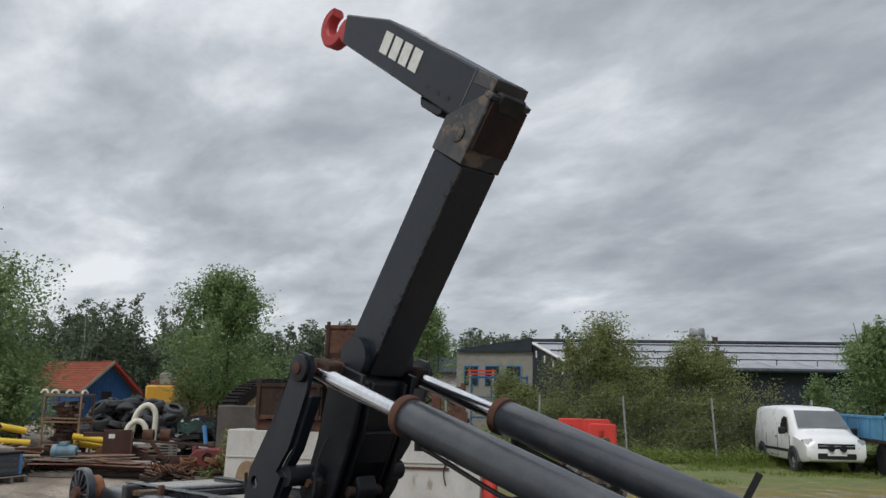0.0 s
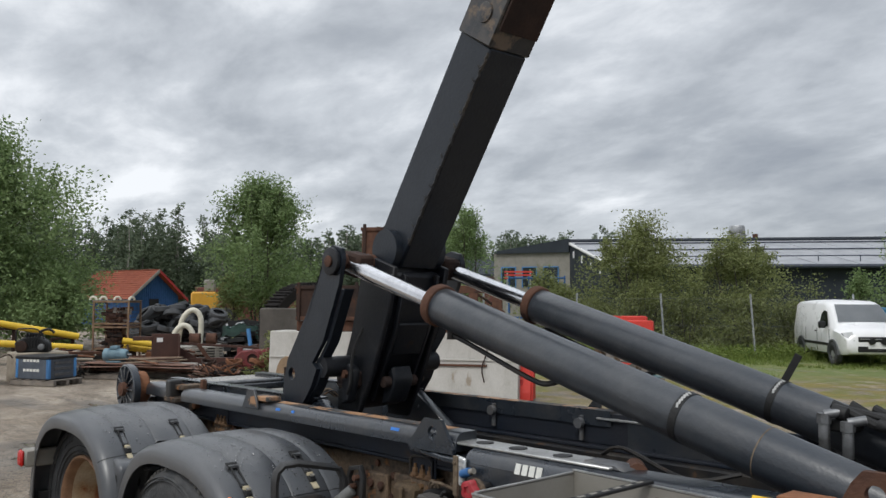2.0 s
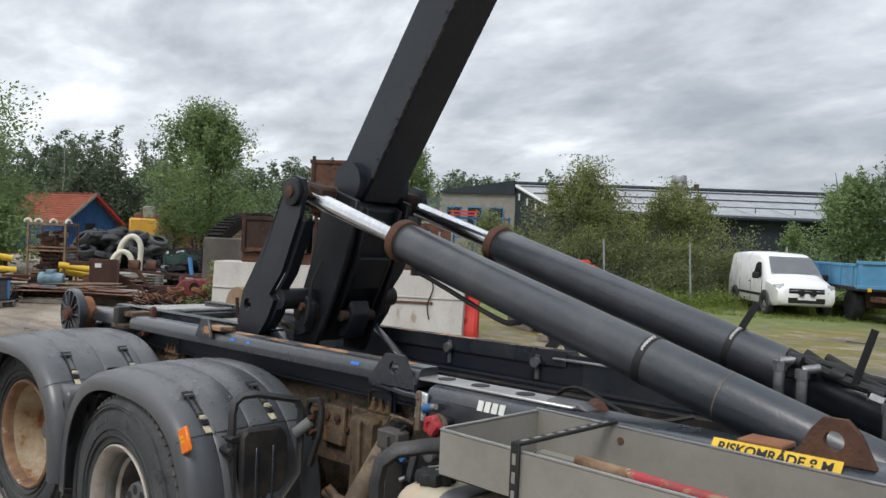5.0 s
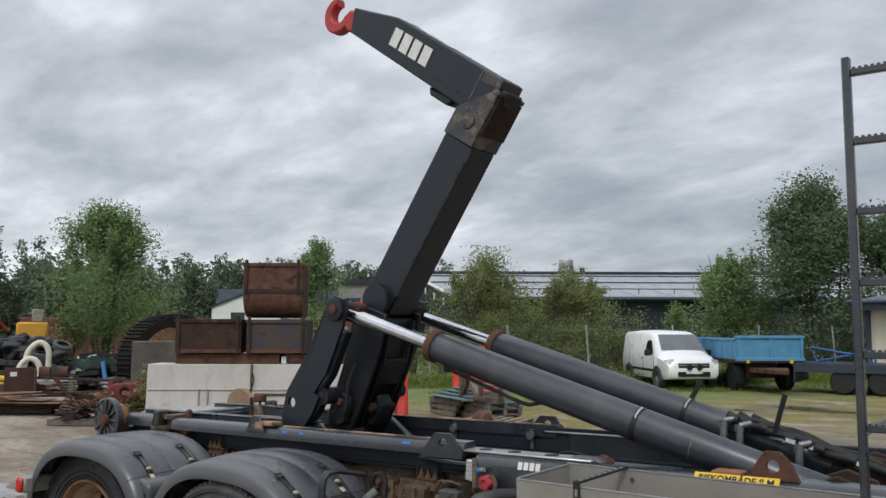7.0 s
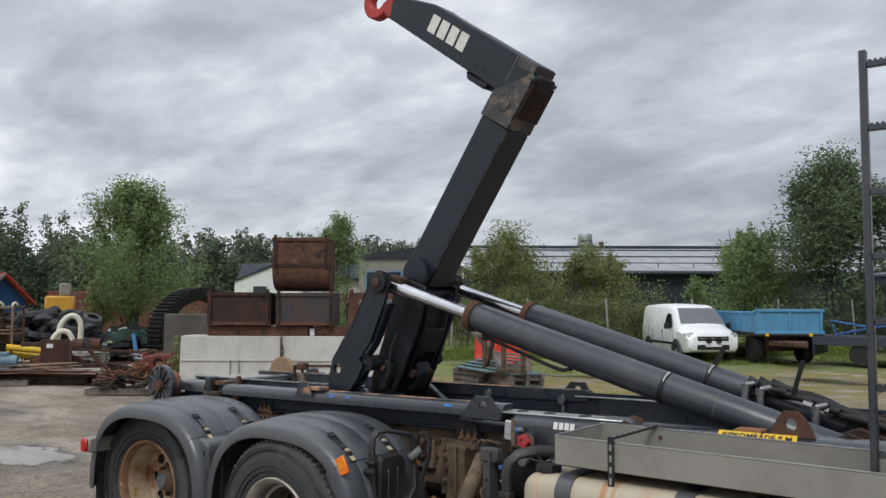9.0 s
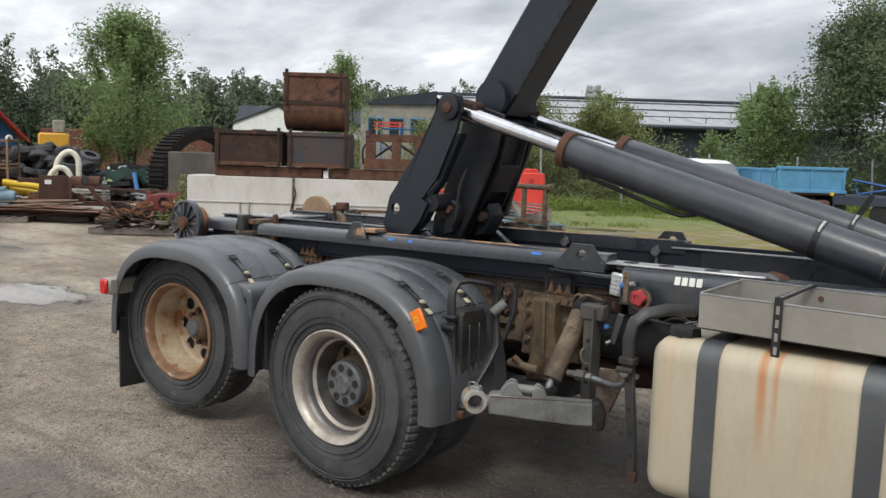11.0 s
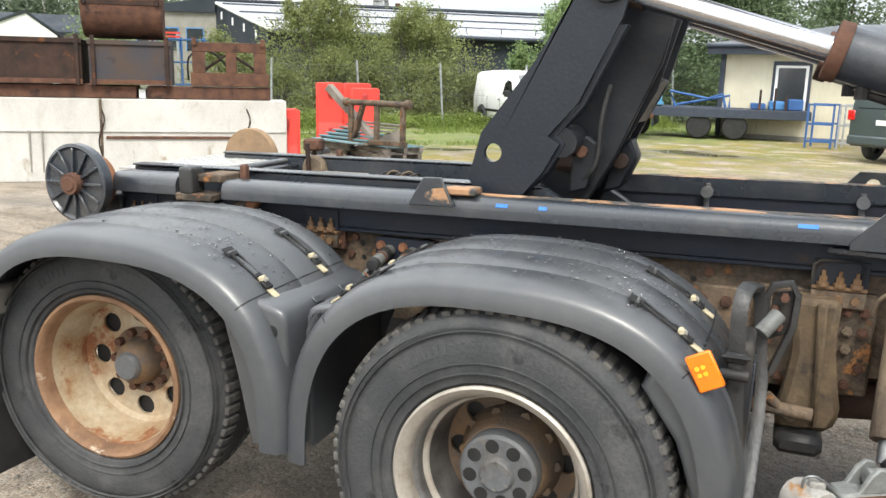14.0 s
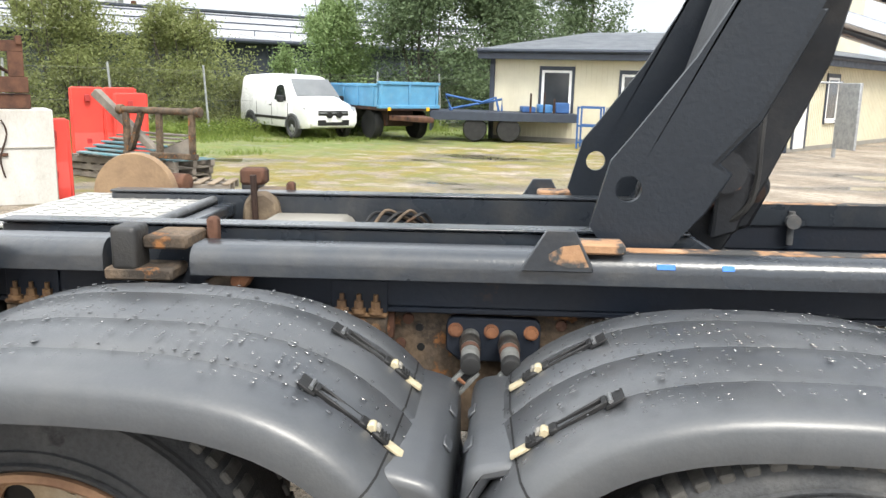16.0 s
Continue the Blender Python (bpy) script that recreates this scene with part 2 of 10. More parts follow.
M_TANK = mat("cream_tank", (0.46, 0.41, 0.31), (0.40, 0.345, 0.25), 2.5, 0.40, spots=((0.33, 0.26, 0.17), 3.5, 0.66), stretch=(1, 1, 0.4), grain_=0.03, bump=0.05, film=((0.30, 0.27, 0.22), 6, 0.5, 0.8, 0.6))
M_TRAY = mat("grey_tray", (0.27, 0.255, 0.225), (0.22, 0.207, 0.18), 2.5, 0.5, spots=((0.17, 0.11, 0.07), 5, 0.72), grain_=0.03, bump=0.05, film=((0.16, 0.145, 0.12), 7, 0.5, 0.8, 0.6))
M_ALU = mat("bare_metal_edge", (0.55, 0.55, 0.54), (0.4, 0.4, 0.39), 8, 0.35, 0.8)
M_GALV = mat("galvanised", (0.42, 0.43, 0.44), (0.3, 0.31, 0.32), 9, 0.45, 0.6)
M_RED = mat("red_paint", (0.42, 0.03, 0.03), (0.28, 0.025, 0.022), 4, 0.5, spots=((0.1, 0.05, 0.04), 5, 0.64))
M_REDPL = mat("red_plastic", (0.62, 0.045, 0.028), (0.5, 0.035, 0.025), 2, 0.45)
M_WHITE = mat("white_paint", (0.78, 0.78, 0.77), (0.70, 0.70, 0.69), 3, 0.5)
M_LETTER = mat("white_letter", (0.70, 0.70, 0.66), (0.6, 0.6, 0.56), 20, 0.6)
M_YELLOW = mat("yellow_sticker", (0.72, 0.46, 0.02), (0.62, 0.4, 0.02), 10, 0.5)
M_BLACK = mat("black_plastic", (0.012, 0.012, 0.013), (0.02, 0.02, 0.02), 8, 0.45, spec=0.3)
M_BARRIER = mat("white_concrete", (0.51, 0.495, 0.465), (0.41, 0.395, 0.365), 1.6, 0.8, spots=((0.30, 0.255, 0.20), 2.6, 0.62), film=((0.26, 0.235, 0.20), 4, 0.50, 0.85, 0.7), stretch=(1, 1, 0.5))
M_ORANGE = mat("orange_reflector", (0.85, 0.20, 0.01), (0.75, 0.16, 0.01), 30, 0.25)
M_BLUE = mat("blue_paint", (0.07, 0.24, 0.52), (0.06, 0.19, 0.42), 3, 0.5, spots=((0.15, 0.13, 0.1), 3, 0.68))
M_BLUETAPE = mat("blue_mark", (0.03, 0.17, 0.55), (0.03, 0.14, 0.45), 20, 0.6)
M_VANW = mat("van_white", (0.80, 0.80, 0.80), (0.76, 0.76, 0.76), 2, 0.25, bump=0.0, coat=0.5)
M_VANG = mat("van_green_grey", (0.045, 0.065, 0.07), (0.04, 0.058, 0.063), 2, 0.28, bump=0.0, coat=0.6)
M_WOOD = mat("weathered_wood", (0.30, 0.23, 0.16), (0.19, 0.15, 0.11), 3, 0.85, bump=0.4, stretch=(1, 8, 8), vary=0.2)
M_WOODGREY = mat("grey_wood", (0.22, 0.19, 0.16), (0.13, 0.115, 0.10), 4, 0.9, bump=0.4, vary=0.25)
M_BARK = mat("bark", (0.10, 0.085, 0.07), (0.055, 0.048, 0.04), 7, 0.95, bump=0.5)
M_BIRCH = mat("birch_bark", (0.42, 0.40, 0.37), (0.12, 0.11, 0.10), 6, 0.85, bump=0.3)
M_LEAF = leaf_mat("leaf", (0.150, 0.220, 0.085), (0.255, 0.340, 0.150))
M_LEAFDK = leaf_mat("dark_leaf", (0.088, 0.130, 0.066), (0.170, 0.225, 0.122))
M_LEAFYL = leaf_mat("olive_leaf", (0.150, 0.178, 0.062), (0.265, 0.292, 0.120))
M_GRASSB = leaf_mat("grass_blade", (0.10, 0.155, 0.03), (0.25, 0.30, 0.08))
M_CLAD = mat("dark_cladding", (0.035, 0.042, 0.052), (0.028, 0.034, 0.042), 1, 0.6, bump=0.05, spec=0.2)
M_ROOFW = mat("pale_roof", (0.40, 0.41, 0.43), (0.31, 0.32, 0.34), 1.5, 0.5, 0.2)
M_TILE = mat("red_roof", (0.42, 0.13, 0.075), (0.33, 0.10, 0.06), 2, 0.7, bump=0.2)
M_BLUEWALL = mat("blue_boards", (0.035, 0.11, 0.30), (0.03, 0.09, 0.24), 4, 0.7)
M_CREAM = mat("cream_boards", (0.63, 0.59, 0.46), (0.57, 0.53, 0.41), 1.5, 0.65)
M_NAVY = mat("navy_trim", (0.030, 0.040, 0.060), (0.025, 0.032, 0.05), 5, 0.5)
M_ROOFG = mat("grey_sheet_roof", (0.30, 0.32, 0.35), (0.24, 0.26, 0.29), 2, 0.5, 0.2)
# pale grey base colour paints the sky's reflection into the windscreen glass
M_SCREEN = mat("sky_painted_windscreen", (0.27, 0.285, 0.30), (0.32, 0.335, 0.35), 1, 0.08, bump=0.0, coat=0.8)
M_CONT = mat("faded_red_steel", (0.19, 0.07, 0.052), (0.14, 0.056, 0.045), 2, 0.7, spots=((0.14, 0.09, 0.07), 3, 0.62))
M_GLASS = mat("window_glass", (0.02, 0.025, 0.03), (0.03, 0.035, 0.04), 1, 0.06, bump=0.0, coat=0.6)
M_PIPEY = mat("yellow_pipe", (0.75, 0.50, 0.03), (0.65, 0.42, 0.03), 2, 0.5)
M_PIPEW = mat("cream_hose", (0.70, 0.67, 0.56), (0.58, 0.55, 0.45), 6, 0.6)
M_LAMPGL = mat("head_lamp", (0.55, 0.56, 0.56), (0.45, 0.46, 0.46), 10, 0.1, 0.3, bump=0.0)
M_TAILRED = mat("tail_lamp_red", (0.55, 0.015, 0.012), (0.45, 0.01, 0.01), 20, 0.2, bump=0.0)
M_TEAL = mat("teal_wood", (0.08, 0.23, 0.28), (0.18, 0.2, 0.2), 3, 0.8, stretch=(1, 6, 6), vary=0.2)
M_CHEQ = mat("worn_chequer_plate", (0.46, 0.445, 0.42), (0.34, 0.325, 0.30), 3, 0.45, 0.15, spots=((0.20, 0.15, 0.10), 4, 0.64))

# ---------------------------------------------------------------- building helpers


def link(name, bm, material, parent=None, label="", smooth=False, m=None):
    if m is not None:
        bm.transform(m)
    me = bpy.data.meshes.new(name)
    bm.normal_update()
    bm.to_mesh(me)
    bm.free()
    for mm in material if isinstance(material, (list, tuple)) else [material]:
        me.materials.append(mm)
    if smooth:
        me.shade_smooth()
        me.set_sharp_from_angle(angle=radians(38))
    ob = new(name, me)
    if parent is not None:
        ob.parent = parent
    if label:
        ob["label"] = label
    return ob


def part(name, bm, material, parent, label="", smooth=True, m=None):
    return link(name, bm, material, parent, label, smooth, m)


def thing(name, label, category, x=0.0, y=0.0, z=0.0, group="", kind="", rz=0.0):
    ob = new(name)
    ob.empty_display_size = 0.2
    ob.location, ob.rotation_euler = (x, y, z), (0, 0, radians(rz))
    return tagged(ob, label, category, group, kind)


def B():
    return bmesh.new()


def bevel(bm, w, seg=1, geom=None):
    if w > 0:
        bmesh.ops.bevel(bm, geom=geom or bm.edges[:], offset=w, segments=seg, affect="EDGES", profile=0.5)
    return bm


def box(x0, x1, y0, y1, z0, z1, w=0.0, bm=None):
    """A box between two corners, with its edges rounded by w; added to bm where one is given."""
    b = bmesh.new()
    v = [b.verts.new((x, y, z)) for x in (x0, x1) for y in (y0, y1) for z in (z0, z1)]
    for f in ((0, 1, 3, 2), (4, 6, 7, 5), (0, 4, 5, 1), (2, 3, 7, 6), (0, 2, 6, 4), (1, 5, 7, 3)):
        b.faces.new([v[i] for i in f])
    bmesh.ops.recalc_face_normals(b, faces=b.faces[:])
    bevel(b, w)
    return join(bm, b)


def join(bm, b):
    if bm is None:
        return b
    me = bpy.data.meshes.new("tmp")
    b.to_mesh(me)
    b.free()
    bm.from_mesh(me)
    bpy.data.meshes.remove(me)
    return bm


def prism(points, a0, a1, axis="y", w=0.0, bm=None):
    """A polygon (in the two other axes, in order x, y, z) drawn out along an axis from a0 to a1."""
    b = bmesh.new()

    def at(p, a):
        return {"y": (p[0], a, p[1]), "x": (a, p[0], p[1]), "z": (p[0], p[1], a)}[axis]

    lo, hi = [b.verts.new(at(p, a0)) for p in points], [b.verts.new(at(p, a1)) for p in points]
    b.faces.new(lo)
    b.faces.new(hi)
    for i in range(len(points)):
        j = (i + 1) % len(points)
        b.faces.new((lo[i], lo[j], hi[j], hi[i]))
    bmesh.ops.recalc_face_normals(b, faces=b.faces[:])
    bevel(b, w)
    return join(bm, b)


def frame_between(p, q):
    p, q = Vector(p), Vector(q)
    return Matrix.Translation(p) @ (q - p).to_track_quat("Z", "X").to_matrix().to_4x4(), (q - p).length


def rod(p, q, r, r2=None, seg=16, w=0.0, bm=None):
    """A round bar from p to q."""
    m, length = frame_between(p, q)
    b = bmesh.new()
    bmesh.ops.create_cone(b, cap_ends=True, segments=seg, radius1=r, radius2=r if r2 is None else r2, depth=length,
                          matrix=Matrix.Translation((0, 0, length / 2)))
    if w:
        bevel(b, w, 2, [e for e in b.edges if abs(e.verts[0].co.z - e.verts[1].co.z) < 1e-6])
    b.transform(m)
    return join(bm, b)


def pipe(points, r, seg=8, bm=None, smooth_steps=0):
    """A round tube along points."""
    pts = [Vector(p) for p in points]
    if smooth_steps:
        out = []
        n = len(pts)
        for i in range(n - 1):
            p0, p1, p2, p3 = pts[max(i - 1, 0)], pts[i], pts[i + 1], pts[min(i + 2, n - 1)]
            for k in range(smooth_steps):
                t = k / smooth_steps
                out.append(0.5 * (2 * p1 + (p2 - p0) * t + (2 * p0 - 5 * p1 + 4 * p2 - p3) * t * t + (3 * p1 - p0 - 3 * p2 + p3) * t**3))
        pts = out + [pts[-1]]
    b = bmesh.new()
    rings = []
    up = None
    for i, p in enumerate(pts):
        d = (pts[min(i + 1, len(pts) - 1)] - pts[max(i - 1, 0)]).normalized()
        if up is None:
            up = Vector((0, 0, 1)) if abs(d.z) < 0.9 else Vector((1, 0, 0))
        side = d.cross(up).normalized()
        up = side.cross(d).normalized()
        rings.append([b.verts.new(p + r * (math.cos(a) * side + math.sin(a) * up)) for a in (2 * math.pi * k / seg for k in range(seg))])
    for a, z in zip(rings, rings[1:]):
        for k in range(seg):
            b.faces.new((a[k], a[(k + 1) % seg], z[(k + 1) % seg], z[k]))
    b.faces.new(rings[0])
    b.faces.new(rings[-1])
    bmesh.ops.recalc_face_normals(b, faces=b.faces[:])
    return join(bm, b)


def bar(points, w, h, bm=None):
    """A flat bar along points: w across the sideways direction, h across the other."""
    pts = [Vector(p) for p in points]
    b = bmesh.new()
    rings = []
    up = None
    for i, p in enumerate(pts):
        d = (pts[min(i + 1, len(pts) - 1)] - pts[max(i - 1, 0)]).normalized()
        if up is None:
            up = Vector((0, 1, 0)) if abs(d.y) < 0.9 else Vector((0, 0, 1))
        side = d.cross(up).normalized()
        up = side.cross(d).normalized()
        rings.append([b.verts.new(p + side * w / 2 * u + up * h / 2 * v) for u, v in ((-0.8, -1), (0.8, -1), (1, -0.8), (1, 0.8), (0.8, 1), (-0.8, 1), (-1, 0.8), (-1, -0.8))])
    for a, z in zip(rings, rings[1:]):
        for k in range(8):
            b.faces.new((a[k], a[(k + 1) % 8], z[(k + 1) % 8], z[k]))
    b.faces.new(rings[0])
    b.faces.new(rings[-1])
    bmesh.ops.recalc_face_normals(b, faces=b.faces[:])
    return join(bm, b)


def lathe(profile, seg=48, bm=None, closed=False):
    """A profile of (radius, y) turned about the y axis."""
    b = bmesh.new()
    rings = []
    for r, y in profile:
        rings.append([b.verts.new((r * math.sin(a), y, r * math.cos(a))) for a in (2 * math.pi * k / seg for k in range(seg))])
    pairs = list(zip(rings, rings[1:])) + ([(rings[-1], rings[0])] if closed else [])
    for a, z in pairs:
        for k in range(seg):
            b.faces.new((a[k], a[(k + 1) % seg], z[(k + 1) % seg], z[k]))
    bmesh.ops.remove_doubles(b, verts=b.verts[:], dist=1e-5)
    bmesh.ops.recalc_face_normals(b, faces=b.faces[:])
    return join(bm, b)


def disc_holes(r_out, r_in, holes, hole_r, hole_at, y0, y1, seg=60, bm=None):
    """A flat ring with round holes, drawn out from y0 to y1 about the y axis."""
    b = bmesh.new()
    per = seg // holes
    for h in range(holes):
        a0 = 2 * math.pi * h / holes
        wedge_o = [(r_out, a0 + 2 * math.pi / holes * (k / per - 0.5)) for k in range(per + 1)]
        wedge_i = [(r_in, a0 + 2 * math.pi / holes * (k / per - 0.5)) for k in range(per + 1)]
        ea, eb = wedge_o[-1][1], wedge_o[0][1]
        side_a = [(r_out + (r_in - r_out) * k / 8, ea) for k in range(1, 8)]
        side_b = [(r_in + (r_out - r_in) * k / 8, eb) for k in range(1, 8)]
        ring = wedge_o + side_a + wedge_i[::-1] + side_b
        pts = [(r * math.sin(a), r * math.cos(a)) for r, a in ring]
        c = (hole_at * math.sin(a0), hole_at * math.cos(a0))
        hole = []
        for p in pts:
            d = math.atan2(p[1] - c[1], p[0] - c[0])
            hole.append((c[0] + hole_r * math.cos(d), c[1] + hole_r * math.sin(d)))
        for y, flip in ((y0, False), (y1, True)):
            vo = [b.verts.new((p[0], y, p[1])) for p in pts]
            vi = [b.verts.new((p[0], y, p[1])) for p in hole]
            for k in range(len(pts)):
                j = (k + 1) % len(pts)
                b.faces.new((vo[k], vo[j], vi[j], vi[k]))
        n = len(pts)
        vs = b.verts[:][-4 * n:]
        i0, i1 = vs[n:2 * n], vs[3 * n:4 * n]
        for k in range(n):
            j = (k + 1) % n
            b.faces.new((i0[k], i0[j], i1[j], i1[k]))
    bmesh.ops.remove_doubles(b, verts=b.verts[:], dist=1e-5)
    bmesh.ops.recalc_face_normals(b, faces=b.faces[:])
    return join(bm, b)


def plate_hole(points, hole, y0, y1, axis="y", bm=None, seg=24):
    """A flat plate with an outline in (x, z) and one round hole (x, z, r), drawn out from y0 to y1."""
    hx, hz, hr = hole
    outline = []
    n = len(points)
    for i in range(n):
        p, q = points[i], points[(i + 1) % n]
        steps = max(1, round(seg * math.dist(p, q) / sum(math.dist(points[k], points[(k + 1) % n]) for k in range(n))))
        outline += [(p[0] + (q[0] - p[0]) * k / steps, p[1] + (q[1] - p[1]) * k / steps) for k in range(steps)]
    b = bmesh.new()
    sets = []
    for y in (y0, y1):
        vo = [b.verts.new((x, y, z)) for x, z in outline]
        vi = []
        for x, z in outline:
            d = math.atan2(z - hz, x - hx)
            vi.append(b.verts.new((hx + hr * math.cos(d), y, hz + hr * math.sin(d))))
        sets.append((vo, vi))
    m = len(outline)
    for k in range(m):
        j = (k + 1) % m
        for vo, vi in sets:
            b.faces.new((vo[k], vo[j], vi[j], vi[k]))
        b.faces.new((sets[0][0][k], sets[0][0][j], sets[1][0][j], sets[1][0][k]))
        b.faces.new((sets[0][1][k], sets[0][1][j], sets[1][1][j], sets[1][1][k]))
    bmesh.ops.recalc_face_normals(b, faces=b.faces[:])
    return join(bm, b)


def leaf_mesh(name, centres, spread, counts, size, seed, material, parent):
    """Many small leaves scattered round the centres: one mesh of loose quads."""
    g = np.random.default_rng(seed)
    c = np.repeat(np.asarray(centres, float), counts, axis=0)
    s = np.repeat(np.asarray(spread, float), counts)[:, None]
    n = len(c)
    d = np.clip(g.normal(size=(n, 3)), -1.7, 1.7) * s * 0.55
    p = c + d
    a = g.normal(size=(n, 3)) * (1, 1, 0.7)
    a /= np.linalg.norm(a, axis=1)[:, None]
    u = np.cross(a, g.normal(size=(n, 3)))
    u /= np.linalg.norm(u, axis=1)[:, None]
    k = (size * g.uniform(0.6, 1.35, n))[:, None]
    v = np.stack([p + a * k, p + u * k * 0.5, p - a * k, p - u * k * 0.5], 1).reshape(-1, 3)
    me = bpy.data.meshes.new(name)
    me.vertices.add(4 * n)
    me.vertices.foreach_set("co", v.astype(np.float32).ravel())
    me.loops.add(4 * n)
    me.loops.foreach_set("vertex_index", np.arange(4 * n, dtype=np.int32))
    me.polygons.add(n)
    me.polygons.foreach_set("loop_start", np.arange(0, 4 * n, 4, dtype=np.int32))
    me.update(calc_edges=True)
    me.materials.append(material)
    ob = new(name, me)
    ob.parent = parent
    return ob


def add_streaks(m, spans, colour):
    """Rust that ran down a painted side: soft streaks in given spans of x, from a top to a foot height."""
    n, l = m.node_tree.nodes, m.node_tree.links
    b = n["Principled BSDF"]
    src = b.inputs["Base Color"].links[0].from_socket
    co = n.new("ShaderNodeTexCoord")
    sp = n.new("ShaderNodeSeparateXYZ")
    l.new(co.outputs["Object"], sp.inputs[0])
    mp = n.new("ShaderNodeMapping")
    mp.inputs["Scale"].default_value = (40, 3, 1.6)
    l.new(co.outputs["Object"], mp.inputs[0])
    nz = n.new("ShaderNodeTexNoise")
    nz.inputs["Scale"].default_value, nz.inputs["Detail"].default_value = 1.0, 4.0
    l.new(mp.outputs[0], nz.inputs["Vector"])

    def rng(s, a, z):
        r = n.new("ShaderNodeMapRange")
        r.interpolation_type = "SMOOTHSTEP"
        r.inputs["From Min"].default_value, r.inputs["From Max"].default_value = a, z
        l.new(s, r.inputs[0])
        return r.outputs[0]

    def mul(a, z):
        k = n.new("ShaderNodeMath")
        k.operation = "MULTIPLY"
        for i, v in enumerate((a, z)):
            if isinstance(v, float):
                k.inputs[i].default_value = v
            else:
                l.new(v, k.inputs[i])
        return k.outputs[0]

    for x0, x1, foot, top, amount in spans:
        mid, half = (x0 + x1) / 2, (x1 - x0) / 2
        f = mul(rng(sp.outputs[0], mid - half * 1.6, mid - half * 0.3), rng(sp.outputs[0], mid + half * 1.6, mid + half * 0.3))
        f = mul(f, mul(rng(sp.outputs[2], foot, top), rng(nz.outputs[0], 0.25, 0.6)))
        k = n.new("ShaderNodeMix")
        k.data_type = "RGBA"
        l.new(mul(f, amount), k.inputs[0])
        l.new(src, k.inputs[6])
        k.inputs[7].default_value = (*colour, 1)
        src = k.outputs[2]
    l.new(src, b.inputs["Base Color"])


add_streaks(M_TANK, ((2.115, 2.15, 0.62, 1.0, 0.85), (2.165, 2.19, 0.66, 1.02, 0.7), (2.3, 2.38, 0.55, 1.0, 0.25), (1.74, 1.80, 0.5, 0.95, 0.2)), (0.42, 0.17, 0.05))

# ---------------------------------------------------------------- the hooklift truck
truck = thing("hooklift_truck", "dark grey hooklift truck with raised hook arm on wet gravel yard", "truck")
TILT = Matrix.Translation((0, 0, 0.52)) @ pose(0, 0, 0, 0, -0.97, 0) @ Matrix.Translation((0, 0, -0.52))


def rail_profile(y_in, y_out, z0, z1, r=0.05, n=6):
    """A rail's cross-section (y, z) whose outer top edge is rounded."""
    s = 1 if y_out > y_in else -1
    pts = [(y_in, z0), (y_out, z0), (y_out, z1 - r)]
    pts += [(y_out - s * r + s * r * math.cos(a), z1 - r + r * math.sin(a)) for a in (math.pi / 2 * k / n for k in range(1, n + 1))]
    return pts + [(y_in, z1)]


